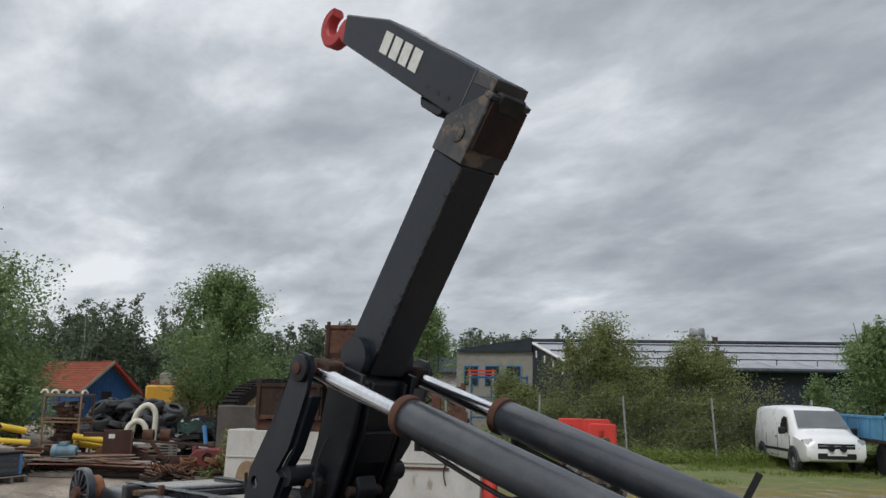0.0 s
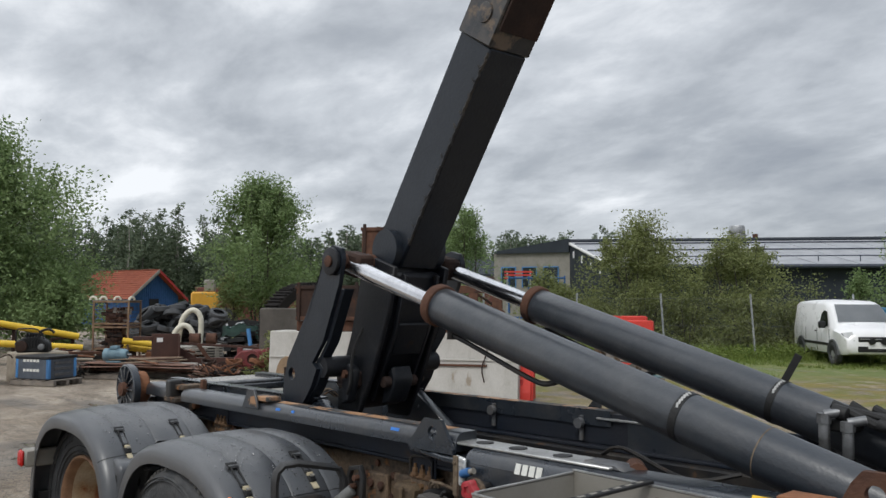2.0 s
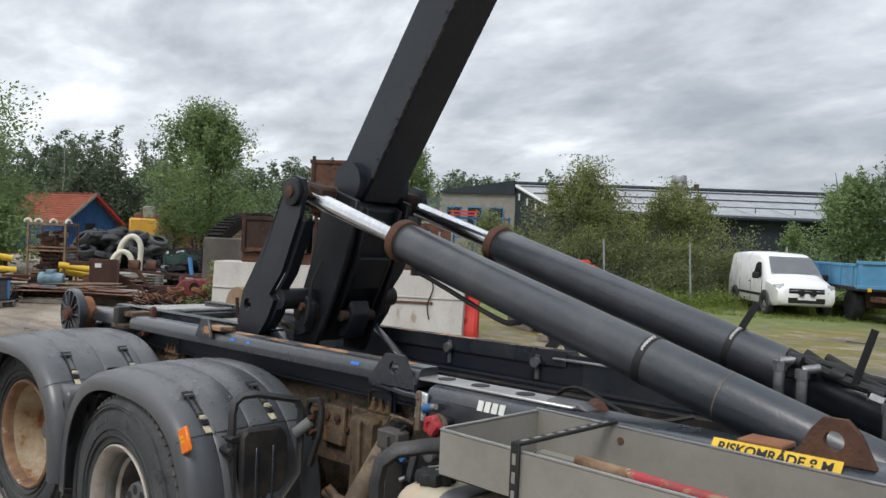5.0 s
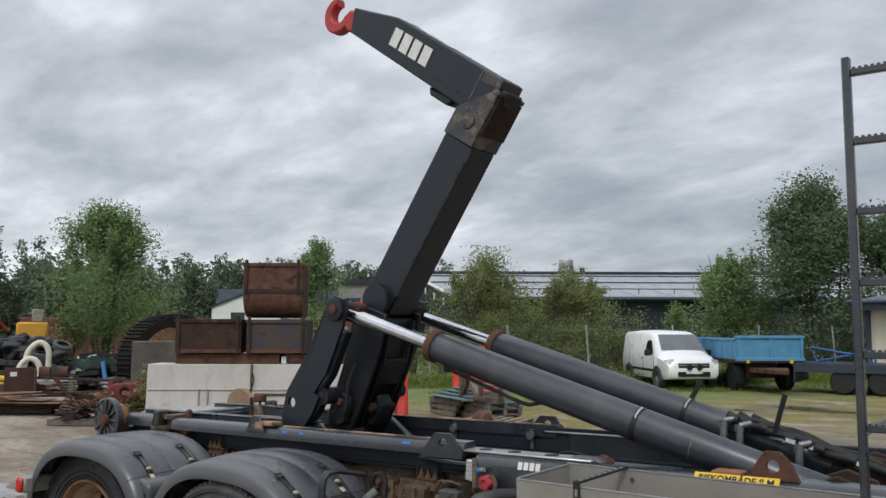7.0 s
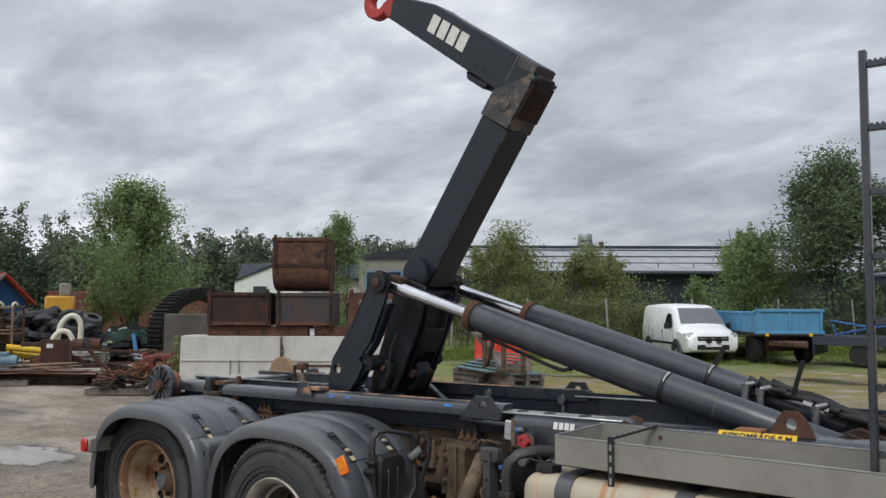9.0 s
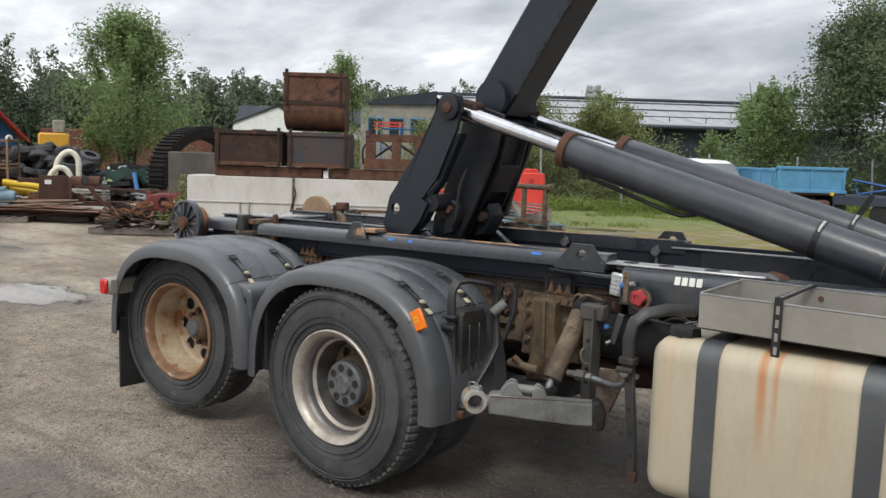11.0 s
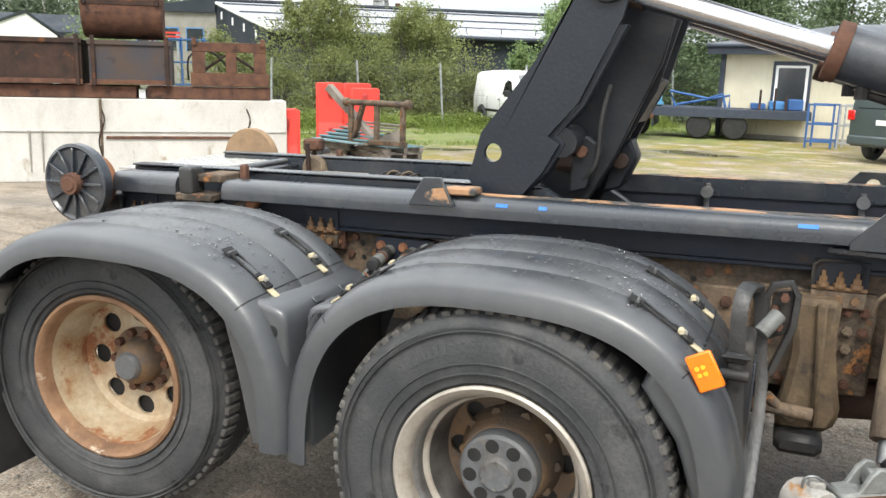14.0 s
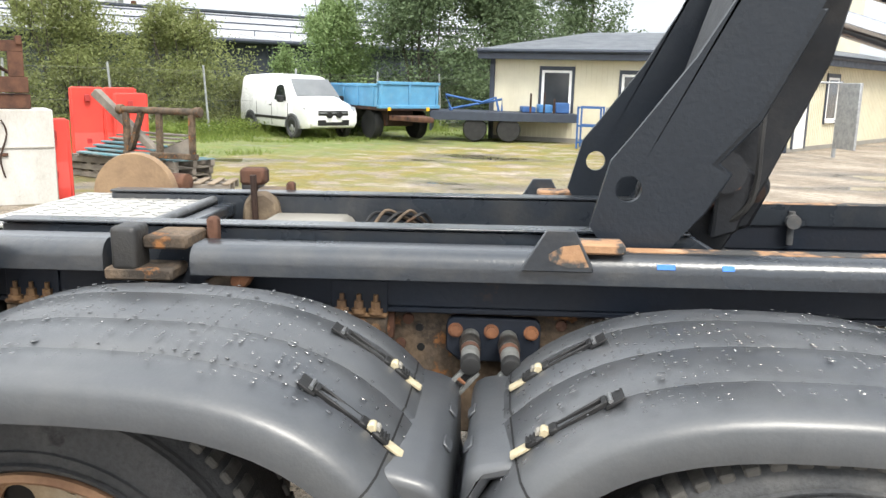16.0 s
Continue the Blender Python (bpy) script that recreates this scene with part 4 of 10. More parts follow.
for side in (-1, 1):
    g1, rows1 = mudguard(-0.02, 1.115, 0.655, 0.47, side)
    g2, rows2 = mudguard(-1.385, 1.12, 0.67, 0.50, side, 1.255)
    if side < 0:
        g_near1, g_near2 = g1, g2
    for yy in (1.10, 0.79):
        for gg, rows_, x0, x1 in ((g2, rows2, -0.955, -0.81), (g1, rows1, -0.415, -0.56), (g1, rows1, 0.375, 0.52)):
            p0, p1 = on_guard(rows_, x0, yy, side), on_guard(rows_, x1, yy, side)
            strap(gg, p0 + Vector((0, 0, 0.004)), p1 - p0, side)
    lower = ((g2, [(-0.95, 0.90), (-0.90, 0.965), (-0.84, 0.985), (-0.79, 0.977), (-0.75, 0.967), (-0.722, 0.956), (-0.707, 0.936), (-0.702, 0.90), (-0.698, 0.7), (-0.70, 0.48), (-0.85, 0.48), (-0.90, 0.72)], 1.19),
             (g1, [(-0.50, 0.955), (-0.50, 0.978), (-0.55, 0.983), (-0.60, 0.975), (-0.645, 0.965), (-0.665, 0.952), (-0.674, 0.93), (-0.678, 0.88), (-0.682, 0.7), (-0.68, 0.48), (-0.655, 0.48), (-0.65, 0.88), (-0.62, 0.935), (-0.56, 0.952)], 1.12),
             (g1, [(0.40, 0.90), (0.43, 0.96), (0.50, 0.955), (0.575, 0.90), (0.625, 0.80), (0.642, 0.65), (0.64, 0.46), (0.57, 0.46), (0.55, 0.62), (0.50, 0.76)], 1.205))
    for gg, pts, yo in lower:
        pb = prism(pts, side * 0.62, side * yo, "y")
        bevel(pb, 0.022, 3, [e for e in pb.edges if all(abs(abs(v.co.y) - yo) < 1e-6 for v in e.verts)])
        part("lower_panel", pb, M_GUARD, gg, "grey plastic lower panel")
    for gg, px_, tx_ in ((g2, -0.755, -0.712), (g1, -0.625, -0.668)):
        yo = 1.19 if gg is g2 else 1.12
        part("panel_hole", rod((px_, side * (yo - 0.001), 0.885), (px_, side * (yo + 0.0015), 0.885), 0.022, seg=16), M_BLACK, gg)
        for yy in (0.80, 0.98):
            part("panel_tab", box(-0.012, 0.012, -0.024, 0.024, -0.002, 0.004, 0.002), M_GUARD, gg, m=pose(tx_, side * yy, 0.948, 0, 50 if gg is g2 else -50, 0))
    for gg, gx, gz, yo in ((g2, -0.80, 0.77, 1.19), (g1, 0.585, 0.74, 1.205)):
        part("grip_slit", box(gx - 0.024, gx + 0.024, side * (yo + 0.0005) - 0.001, side * (yo + 0.0005) + 0.001, gz, gz + 0.012, 0.0008), M_BLACK, gg)
        part("grip_scoop", lathe([(0.0, 0.006), (0.012, 0.005), (0.022, 0.001), (0.024, -0.003)], 24), M_GUARD, gg, m=pose(gx, side * yo, gz - 0.012, 0, 0, 180 if side < 0 else 0) @ Matrix.Diagonal((1, 1, 0.75, 1)))
    for gg, rows_, ends in ((g1, rows1, (8, 26)), (g2, rows2, (26,))):
        for i in ends:
            sb = bmesh.new()
            ra, rb = rows_[i], rows_[i + 1]
            line = []
            for pa, pb_ in zip(ra[:-1], rb[:-1]):
                va, vb_ = Vector(pa), Vector(pb_)
                t_ = (vb_ - va).normalized()
                nrm = Vector((-t_.z, 0, t_.x)) * 0.0012
                line.append((sb.verts.new(va + nrm), sb.verts.new(va + t_ * 0.005 + nrm)))
            for (a0_, a1_), (b0_, b1_) in zip(line[1:], line[2:]):
                sb.faces.new((a0_, a1_, b1_, b0_))
            part("panel_seam", sb, M_BLACK, gg, smooth=False)
    part("mud_flap", box(-2.045, -2.025, min(side * 1.21, side * 0.9), max(side * 1.21, side * 0.9), 0.12, 0.60, 0.004), M_RUBBER, g2, "black rubber mud flap", m=None)
M_DROP = mat("water_drop", (0.012, 0.013, 0.015), (0.016, 0.017, 0.019), 30, 0.03, bump=0.0, coat=1.0, coat_rough=0.02, spec=0.9)
for g_, cx_, top_, hw_ in ((g_near1, -0.02, 1.115, 0.655), (g_near2, -1.385, 1.12, 0.67)):
    cv = arch_curve(cx_, top_, hw_, 0.48, 120)
    db = bmesh.new()
    for k in range(1100):
        i = int(random.gauss(60, 20))
        if not 22 < i < 98:
            continue
        (xa, za), (xb, zb) = cv[i - 1], cv[i + 1]
        t = Vector((xb - xa, zb - za)).normalized()
        nrm = Vector((-t.y, 0, t.x))
        y = -random.uniform(0.63, 1.19)
        h = 0.0475 if y < -1.09 else 0.057
        c = Vector((cv[i][0], y, cv[i][1])) + nrm * (h + 0.0005)
        r_ = random.uniform(0.0009, 0.0028) * random.choice((1, 1, 1, 1.7))
        ux, uy = Vector((t.x, 0, t.y)), Vector((0, 1, 0))
        el_ = random.uniform(1, 2.2)
        rings_ = [[db.verts.new(c + (ux * math.cos(q) * el_ + uy * math.sin(q)) * r_ * s_ + nrm * r_ * z_) for q in (math.pi * 2 * j / 8 for j in range(8))] for s_, z_ in ((1.0, -0.05), (0.86, 0.16), (0.5, 0.28))]
        tip = db.verts.new(c + nrm * r_ * 0.32)
        for r0_, r1_ in zip(rings_, rings_[1:]):
            for j in range(8):
                db.faces.new((r0_[j], r0_[(j + 1) % 8], r1_[(j + 1) % 8], r1_[j]))
        for j in range(8):
            db.faces.new((rings_[2][j], rings_[2][(j + 1) % 8], tip))
    tagged(part("rain_beading", db, M_DROP, g_, "beads of rain water"), kind="stuff")
refl = part("side_reflector", box(-0.034, 0.034, -0.008, 0.008, -0.05, 0.05, 0.004), M_ORANGE, truck, "bright orange side reflector", m=pose(0.56, -1.215, 0.975, 0, -28, 0))
for dx, dz in ((-0.008, 0.01), (0.008, 0.01), (-0.008, -0.008), (0.008, -0.008)):
    part("reflector_dot", rod((dx, -0.007, dz), (dx, -0.010, dz), 0.006, seg=10), M_YELLOW, refl, m=pose(0.552, -1.215, 0.975, 0, -28, 0))
part("reflector_plate", box(-0.048, 0.03, -0.002, 0.002, -0.05, 0.035, 0.001), M_LINK, truck, m=pose(0.540, -1.2055, 0.962, 0, -28, 0))
tl = part("tail_lamp", box(-2.07, -1.975, -1.31, -0.98, 0.77, 0.88, 0.012), M_TRAY, truck, "grey lamp bar with red side lamp")
part("red_lens", box(-2.06, -1.985, -1.335, -1.308, 0.775, 0.875, 0.012), M_TAILRED, tl, "red lens")

# ---- hook arm
M_FORK = mat("oily_fork_paint", (0.009, 0.011, 0.015), (0.016, 0.017, 0.020), 5, 0.42, spots=((0.05, 0.034, 0.025), 8, 0.66), film=((0.032, 0.031, 0.031), 5, 0.5, 0.7, 0.6), spec=0.3)
M_SLEEVE = mat("scuffed_arm_paint", (0.020, 0.023, 0.028), (0.014, 0.016, 0.020), 3, 0.35, spots=((0.15, 0.115, 0.085), 6, 0.57), film=((0.07, 0.06, 0.05), 5, 0.48, 0.66, 0.8), coat=0.15)
arm = thing("hook_arm", "", "")
arm.parent = truck
part("main_beam", prism([(0.06, 2.12), (0.745, 3.145), (0.952, 3.003), (0.27, 1.985)], -0.125, 0.125, "y", 0.012), M_ARM, arm, "dark grey arm beam with worn welds")
part("sleeve", prism([(0.732, 3.138), (0.835, 3.285), (1.125, 3.333), (1.152, 3.306), (0.95, 3.0)], -0.138, 0.138, "y", 0.008), M_SLEEVE, arm, "scuffed arm end sleeve")
part("sleeve_wear_plate", prism([(1.0, 3.075), (1.14, 3.285), (1.152, 3.277), (1.012, 3.067)], -0.125, 0.125, "y", 0.002), M_RUSTDK, arm, "rust-brown worn plate")
part("sleeve_lip", prism([(1.10, 3.325), (1.125, 3.345), (1.165, 3.305), (1.145, 3.285)], -0.142, 0.142, "y", 0.004), M_SLEEVE, arm)
wp = [Vector((0.275, -0.127, 1.99)).lerp(Vector((0.95, -0.127, 3.0)), 0.12 + 0.86 * k / 80) + Vector((random.uniform(-0.007, 0.004), 0, random.uniform(-0.005, 0.005))) for k in range(81)]
part("weld_bead", pipe(wp, 0.008, 6), M_INNER, arm, "rough black weld")
for k in range(26):
    c = wp[(k * 37) % 80]
    part("weld_spatter", box(-0.012, 0.012, -0.002, 0.002, -0.005, 0.005, 0.0015), M_INNER, arm, smooth=False, m=Matrix.Translation(c + Vector((-0.012 * (k % 3), 0, 0.008 * (k % 3)))) @ pose(0, 0, 0, 0, 30 + 9 * (k % 5), 0))
part("pin_boss", rod((0.925, -0.137, 3.175), (0.925, -0.146, 3.175), 0.05, seg=28, w=0.004), M_SLEEVE, arm)
part("jib", prism([(-0.108, 3.97), (-0.075, 4.145), (0.326, 3.98), (1.03, 3.487), (1.165, 3.398), (1.10, 3.25), (0.84, 3.285), (0.583, 3.473)], -0.11, 0.11, "y", 0.01), M_ARM, arm, "tapered dark grey jib")
part("jib_seam", prism([(1.022, 3.486), (1.03, 3.482), (0.915, 3.312), (0.907, 3.316)], -0.1125, 0.1125, "y", 0.001), M_GREYCAP, arm, "pale worn fold line")
part("jib_end_plate", prism([(1.04, 3.475), (1.17, 3.39), (1.135, 3.335), (1.0, 3.42)], -0.113, 0.113, "y", 0.003), M_SLEEVE, arm, "scuffed end plate")
part("jib_throat", box(-0.06, 0.06, -0.09, 0.09, -0.05, 0.05, 0.012), M_INNER, arm, m=pose(1.11, 0, 3.31, 0, 35, 0))
part("jib_stop_block", prism([(0.575, 3.47), (0.578, 3.412), (0.715, 3.318), (0.75, 3.322), (0.765, 3.35)], -0.085, 0.085, "y", 0.01), M_ARM, arm)
part("stop_foot", prism([(0.75, 3.34), (0.755, 3.305), (0.80, 3.28), (0.84, 3.285)], -0.06, 0.06, "y", 0.006), M_INNER, arm)
for k in range(3):
    c = Vector((0.67 + 0.075 * k, 0, 3.485 - 0.05 * k))
    part("jib_hole", rod((c.x, -0.1105, c.z), (c.x, -0.112, c.z), 0.015, seg=14), M_BLACK, arm)
    part("jib_hole", rod((c.x, 0.1105, c.z), (c.x, 0.112, c.z), 0.015, seg=14), M_BLACK, arm)
# plain white marks in place of the maker's lettering, one bar a letter
jd, jn = Vector((0.819, 0, -0.574)), Vector((0.574, 0, 0.819))
for s_ in (-1, 1):
    for k in range(4):
        c = Vector((0.318, s_ * 0.1125, 3.837)) + jd * (0.101 * k)
        b = prism([(-0.036, -0.062), (0.042, -0.062), (0.036, 0.062), (-0.042, 0.062)], -0.0012, 0.0012, "y")
        part("white_mark", b, M_LETTER, arm, "plain white mark", smooth=False, m=Matrix.Translation(c) @ pose(0, 0, 0, 0, 35, 0))
for k in range(4):
    c = Vector((0.47, 0.0, 3.8795)) + jd * (0.085 * k) + jn * 0.003
    part("white_mark", box(-0.03, 0.03, -0.05, 0.05, -0.001, 0.001), M_LETTER, arm, "worn white mark", smooth=False, m=Matrix.Translation(c) @ pose(0, 0, 0, 0, 35.0, 0))
# hook: a thick ring open towards the jib's upper edge, on a red nose
hook = B()
n = 40
rows = []
for k in range(n + 1):
    f_ = k / n
    a = radians(98 + 236 * f_)
    r0, hy = 0.066, 0.042
    r1 = 0.112 + 0.034 * math.sin(math.pi * min(1.0, 0.12 + f_ * 0.75))
    ring = []
    for rr, yy in ((r0, -hy * 0.7), (r0, hy * 0.7), (r0 + 0.012, hy), (r1 - 0.012, hy), (r1, hy * 0.7), (r1, -hy * 0.7), (r1 - 0.012, -hy), (r0 + 0.012, -hy)):
        ring.append(hook.verts.new((-0.298 + rr * math.cos(a), yy, 4.172 + rr * math.sin(a))))
    rows.append(ring)
for q0, q1 in zip(rows, rows[1:]):
    for k in range(8):
        hook.faces.new((q0[k], q0[(k + 1) % 8], q1[(k + 1) % 8], q1[k]))
hook.faces.new(rows[0])
hook.faces.new(rows[-1])
bmesh.ops.recalc_face_normals(hook, faces=hook.faces[:])
part("hook", hook, M_RED, arm, "red painted lifting hook")
part("hook_nose", prism([(-0.165, 4.165), (-0.225, 4.125), (-0.222, 4.07), (-0.19, 4.01), (-0.105, 3.985), (-0.045, 4.122)], -0.06, 0.06, "y", 0.012), M_RED, arm, "red painted hook root")
M_GREASE = mat("greasy_rust", (0.035, 0.022, 0.018), (0.07, 0.036, 0.025), 14, 0.5, bump=0.6, fine=30, spots=((0.012, 0.011, 0.011), 9, 0.55))
# lower fork: outer plates, inner body, pins
FORK = Matrix.Translation((0.10, 0, 2.02)) @ pose(0, 0, 0, 0, -2.3, 0) @ Matrix.Translation((-0.15, 0, -1.965))
PLATE = [(0.012, 2.03), (0.03, 2.085), (0.09, 2.105), (0.165, 2.085), (0.178, 2.03), (0.147, 1.90), (0.01, 1.61), (-0.093, 1.49), (-0.05, 1.462), (-0.105, 1.36), (-0.19, 1.258), (-0.355, 1.268), (-0.39, 1.32), (-0.345, 1.492), (-0.30, 1.55), (-0.15, 1.755)]
for s_ in (-1, 1):
    pl = part("fork_plate", plate_hole(PLATE, (-0.297, 1.42, 0.034), s_ * 0.395, s_ * 0.42, seg=60), M_ARM, arm, "dark grey fork plate with round hole", smooth=False)
    part("pin_washer", rod((0.095, s_ * 0.42, 2.02), (0.095, s_ * 0.445, 2.02), 0.072, seg=28, w=0.006), M_FORK, pl)
    part("pin_end", rod((0.095, s_ * 0.445, 2.02), (0.095, s_ * 0.457, 2.02), 0.03, seg=20, w=0.004), M_RUST, pl)
    part("fork_flange", prism([(0.135, 1.88), (0.0, 1.60), (-0.10, 1.485), (-0.065, 1.462), (-0.12, 1.36), (-0.20, 1.27), (-0.175, 1.27), (-0.09, 1.36), (-0.03, 1.465), (-0.065, 1.49), (0.03, 1.60), (0.165, 1.88)], s_ * 0.33, s_ * 0.395, "y", 0.004), M_ARM, arm)
    part("beam_boss", rod((0.25, s_ * 0.105, 2.03), (0.25, s_ * 0.17, 2.03), 0.105, seg=40), M_ARM, arm, m=FORK)
    part("rod_eye", box(-0.06, 0.10, -0.055, 0.055, -0.06, 0.06, 0.015), M_RUSTDK, arm, "rusty rod eye", m=FORK @ pose(0.17, s_ * 0.30, 1.955, 0, 15, 0))
    part("inner_cheek", prism([(0.10, 2.02), (0.36, 1.93), (0.30, 1.70), (0.14, 1.36), (0.0, 1.12), (-0.18, 1.12), (-0.16, 1.32), (-0.03, 1.60)], s_ * 0.16, s_ * 0.19, "y", 0.006), M_FORK, arm, m=FORK)
part("fork_pin", rod((0.15, -0.40, 1.965), (0.15, 0.40, 1.965), 0.045, seg=20), M_RUST, arm, m=FORK)
part("fork_body", prism([(0.08, 1.99), (0.33, 1.90), (0.24, 1.62), (0.02, 1.24), (-0.20, 1.16), (-0.12, 1.42)], -0.16, 0.16, "y", 0.02), M_FORK, arm, "oily black inner fork", m=FORK)
for yy in (-0.12, 0.10):
    part("fork_rib", prism([(0.33, 1.90), (0.365, 1.885), (0.275, 1.60), (0.06, 1.22), (0.02, 1.24), (0.24, 1.62)], yy, yy + 0.018, "y", 0.003), M_FORK, arm, m=FORK)
part("fork_cross_plate", box(-0.012, 0.012, -0.10, 0.10, -0.09, 0.09, 0.004), M_FORK, arm, m=FORK @ pose(0.235, 0, 1.56, 0, 28, 0))
part("fork_latch", prism([(0.06, 1.20), (0.14, 1.22), (0.20, 1.34), (0.17, 1.42), (0.10, 1.36)], -0.07, 0.06, "y", 0.012), M_FORK, arm, "greasy worn latch block", m=FORK)
part("latch_pin", rod((0.14, -0.11, 1.33), (0.14, 0.11, 1.33), 0.03, seg=16, w=0.004), M_RUSTDK, arm, m=FORK)
part("fork_cross_tube", rod((-0.02, -0.39, 1.42), (-0.02, 0.39, 1.42), 0.055, seg=20), M_FORK, arm, m=FORK)
part("latch_block", box(-0.09, 0.06, -0.26, 0.26, 1.30, 1.40, 0.02), M_GREASE, arm, "rusty greasy latch", m=FORK)
part("latch_arm", prism([(-0.02, 1.22), (0.05, 1.24), (0.10, 1.40), (0.04, 1.44), (-0.01, 1.36)], -0.27, -0.22, "y", 0.008), M_FORK, arm, "greasy black latch arm", m=FORK)
part("latch_bolt", rod((0.03, -0.22, 1.38), (0.03, -0.29, 1.38), 0.022, seg=8), M_RUST, arm, m=FORK)
part("grease_hose", pipe([(0.0, -0.25, 1.25), (0.08, -0.28, 1.33), (0.10, -0.27, 1.5), (0.12, -0.22, 1.62)], 0.009, 6, smooth_steps=5), M_RUBBER, arm, m=FORK)
part("hinge_shaft", rod((-0.25, -0.34, 1.03), (-0.25, 0.34, 1.03), 0.06, seg=20), M_RUSTDK, truck)

M_STRAPTXT = mat("faded_print", (0.42, 0.42, 0.41), (0.30, 0.30, 0.29), 40, 0.6)
M_POLEEND = mat("rusted_tan_steel", (0.27, 0.18, 0.11), (0.17, 0.09, 0.05), 14, 0.8, bump=0.4, spots=((0.36, 0.28, 0.20), 20, 0.6))
M_POLE = mat("worn_red_pole", (0.40, 0.035, 0.05), (0.30, 0.03, 0.035), 5, 0.5, bump=0.2, spots=((0.27, 0.18, 0.11), 16, 0.56), film=((0.16, 0.07, 0.05), 22, 0.48, 0.66, 0.8))
# ---- lift cylinders
for s_ in (-1, 1):
    y_ = s_ * 0.325
    cyl = thing("lift_cylinder", "", "")
    cyl.parent = truck
    a0, a1 = Vector((0.81, y_, 1.803)), Vector((3.15, y_, 1.128))
    d_ = (a1 - a0).normalized()
    part("barrel", rod(a0, a1, 0.086, seg=40, w=0.006), M_CYL, cyl, "dark grey cylinder barrel")
    part("piston_rod", rod(Vector((0.12, y_, 2.002)), a0 + d_ * 0.02, 0.042, seg=28), M_CHROME, cyl, "bright chrome piston rod")
    part("gland_ring", rod(a0 - d_ * 0.012, a0 + d_ * 0.035, 0.097, seg=40, w=0.006), M_RUST, cyl, "rusty gland ring")
    for q, mm_ in ((1.45, M_BLACK),):
        c = a0 + d_ * (q - (0.12 if s_ > 0 else 0.12))
        part("webbing_strap", rod(c - d_ * 0.014, c + d_ * 0.014, 0.0885, seg=40), M_BLACK, cyl, "black webbing strap")
        for k in range(6):
            ang = radians(125 + 9 * k)
            side_v = Vector((0, -1, 0))
            up_v = side_v.cross(d_)
            up_v = up_v if up_v.z > 0 else -up_v
            n_ = up_v * math.sin(ang - radians(25)) + side_v * (-math.cos(ang - radians(25)))
            part("strap_mark", box(-0.009, 0.009, -0.004, 0.004, -0.0006, 0.0006), M_STRAPTXT, cyl, "plain white mark", smooth=False, m=Matrix.Translation(c + n_ * 0.0898) @ n_.to_track_quat("Z", "X").to_matrix().to_4x4())
        if s_ > 0:
            part("strap_tail", box(-0.014, 0.014, -0.0025, 0.0025, 0, 0.12, 0.001), M_BLACK, cyl, "loose strap end", m=Matrix.Translation(c + Vector((0.02, 0, 0.08))) @ pose(0, 0, 0, 0, 28, 20))
    c = a0 + d_ * 1.62
    part("paint_ring", rod(c, c + d_ * 0.004, 0.0867, seg=40), M_TAN, cyl, "worn band")
    part("oil_port", rod(a0 + d_ * 0.10 + Vector((0, 0, -0.08)), a0 + d_ * 0.10 + Vector((0, 0, -0.125)), 0.022, seg=8), M_INNER, cyl)
    pts = [a0 + d_ * 0.10 + Vector((0, 0, -0.105)), a0 + d_ * 0.25 + Vector((0, -0.01, -0.105)), a0 + d_ * 0.62 + Vector((0, -0.02, -0.12)), a0 + d_ * 0.72 + Vector((0, -0.02, -0.10)), a0 + d_ * 0.78 + Vector((0, 0, -0.06))]
    part("oil_line", pipe(pts, 0.011, 8, smooth_steps=4), M_INNER, cyl)
    part("base_fork", prism([(2.90, 1.02), (2.90, 1.26), (3.0, 1.30), (3.12, 1.26), (3.2, 1.02)], y_ - 0.12, y_ - 0.095, "y", 0.006), M_RUSTDK, cyl)
    part("base_fork", prism([(2.90, 1.02), (2.90, 1.26), (3.0, 1.30), (3.12, 1.26), (3.2, 1.02)], y_ + 0.095, y_ + 0.12, "y", 0.006), M_RUSTDK, cyl)

# ---- subframe things between and below the rails
part("lashing_eye", plate_hole([(2.69, 1.228), (2.735, 1.31), (2.765, 1.345), (2.825, 1.345), (2.86, 1.31), (2.90, 1.228)], (2.795, 1.285, 0.027), -0.56, -0.535), M_RUST, truck, "rusty lashing eye", smooth=False, m=TILT)
part("wear_pad", box(2.53, 2.66, -0.56, -0.46, 1.229, 1.246, 0.004), M_RUSTL, truck, "rusty wear pad", m=TILT)
part("grey_step", prism([(1.80, 1.226), (1.83, 1.25), (1.96, 1.25), (2.0, 1.226)], -0.53, -0.46, "y", 0.006), M_GREYCAP, truck, m=TILT)
part("rusty_stop", rod((2.0, -0.46, 1.215), (1.93, -0.38, 1.215), 0.035, seg=16), M_RUST, truck, m=TILT)
part("floor_plate", box(0.4, 2.9, -0.30, 0.30, 0.98, 1.0, 0.003), M_INNER, truck, m=TILT)
part("loose_bar", pipe([(1.25, 0.30, 1.12), (1.4, 0.26, 1.17), (1.75, 0.2, 1.10), (1.95, 0.28, 1.14)], 0.01, 6, smooth_steps=5), M_INNER, truck)
for lx in (0.41, 1.02):
    part("far_latch", rod((lx, 0.43, 1.14), (lx, 0.43, 1.26), 0.012, seg=8, bm=rod((lx, 0.425, 1.225), (lx, 0.40, 1.225), 0.026, seg=12)), M_GREYCAP, truck)
vb = part("valve_block", box(2.33, 2.44, 0.13, 0.24, 1.375, 1.42, 0.008), M_BLACK, truck, "black valve block with hose fittings")
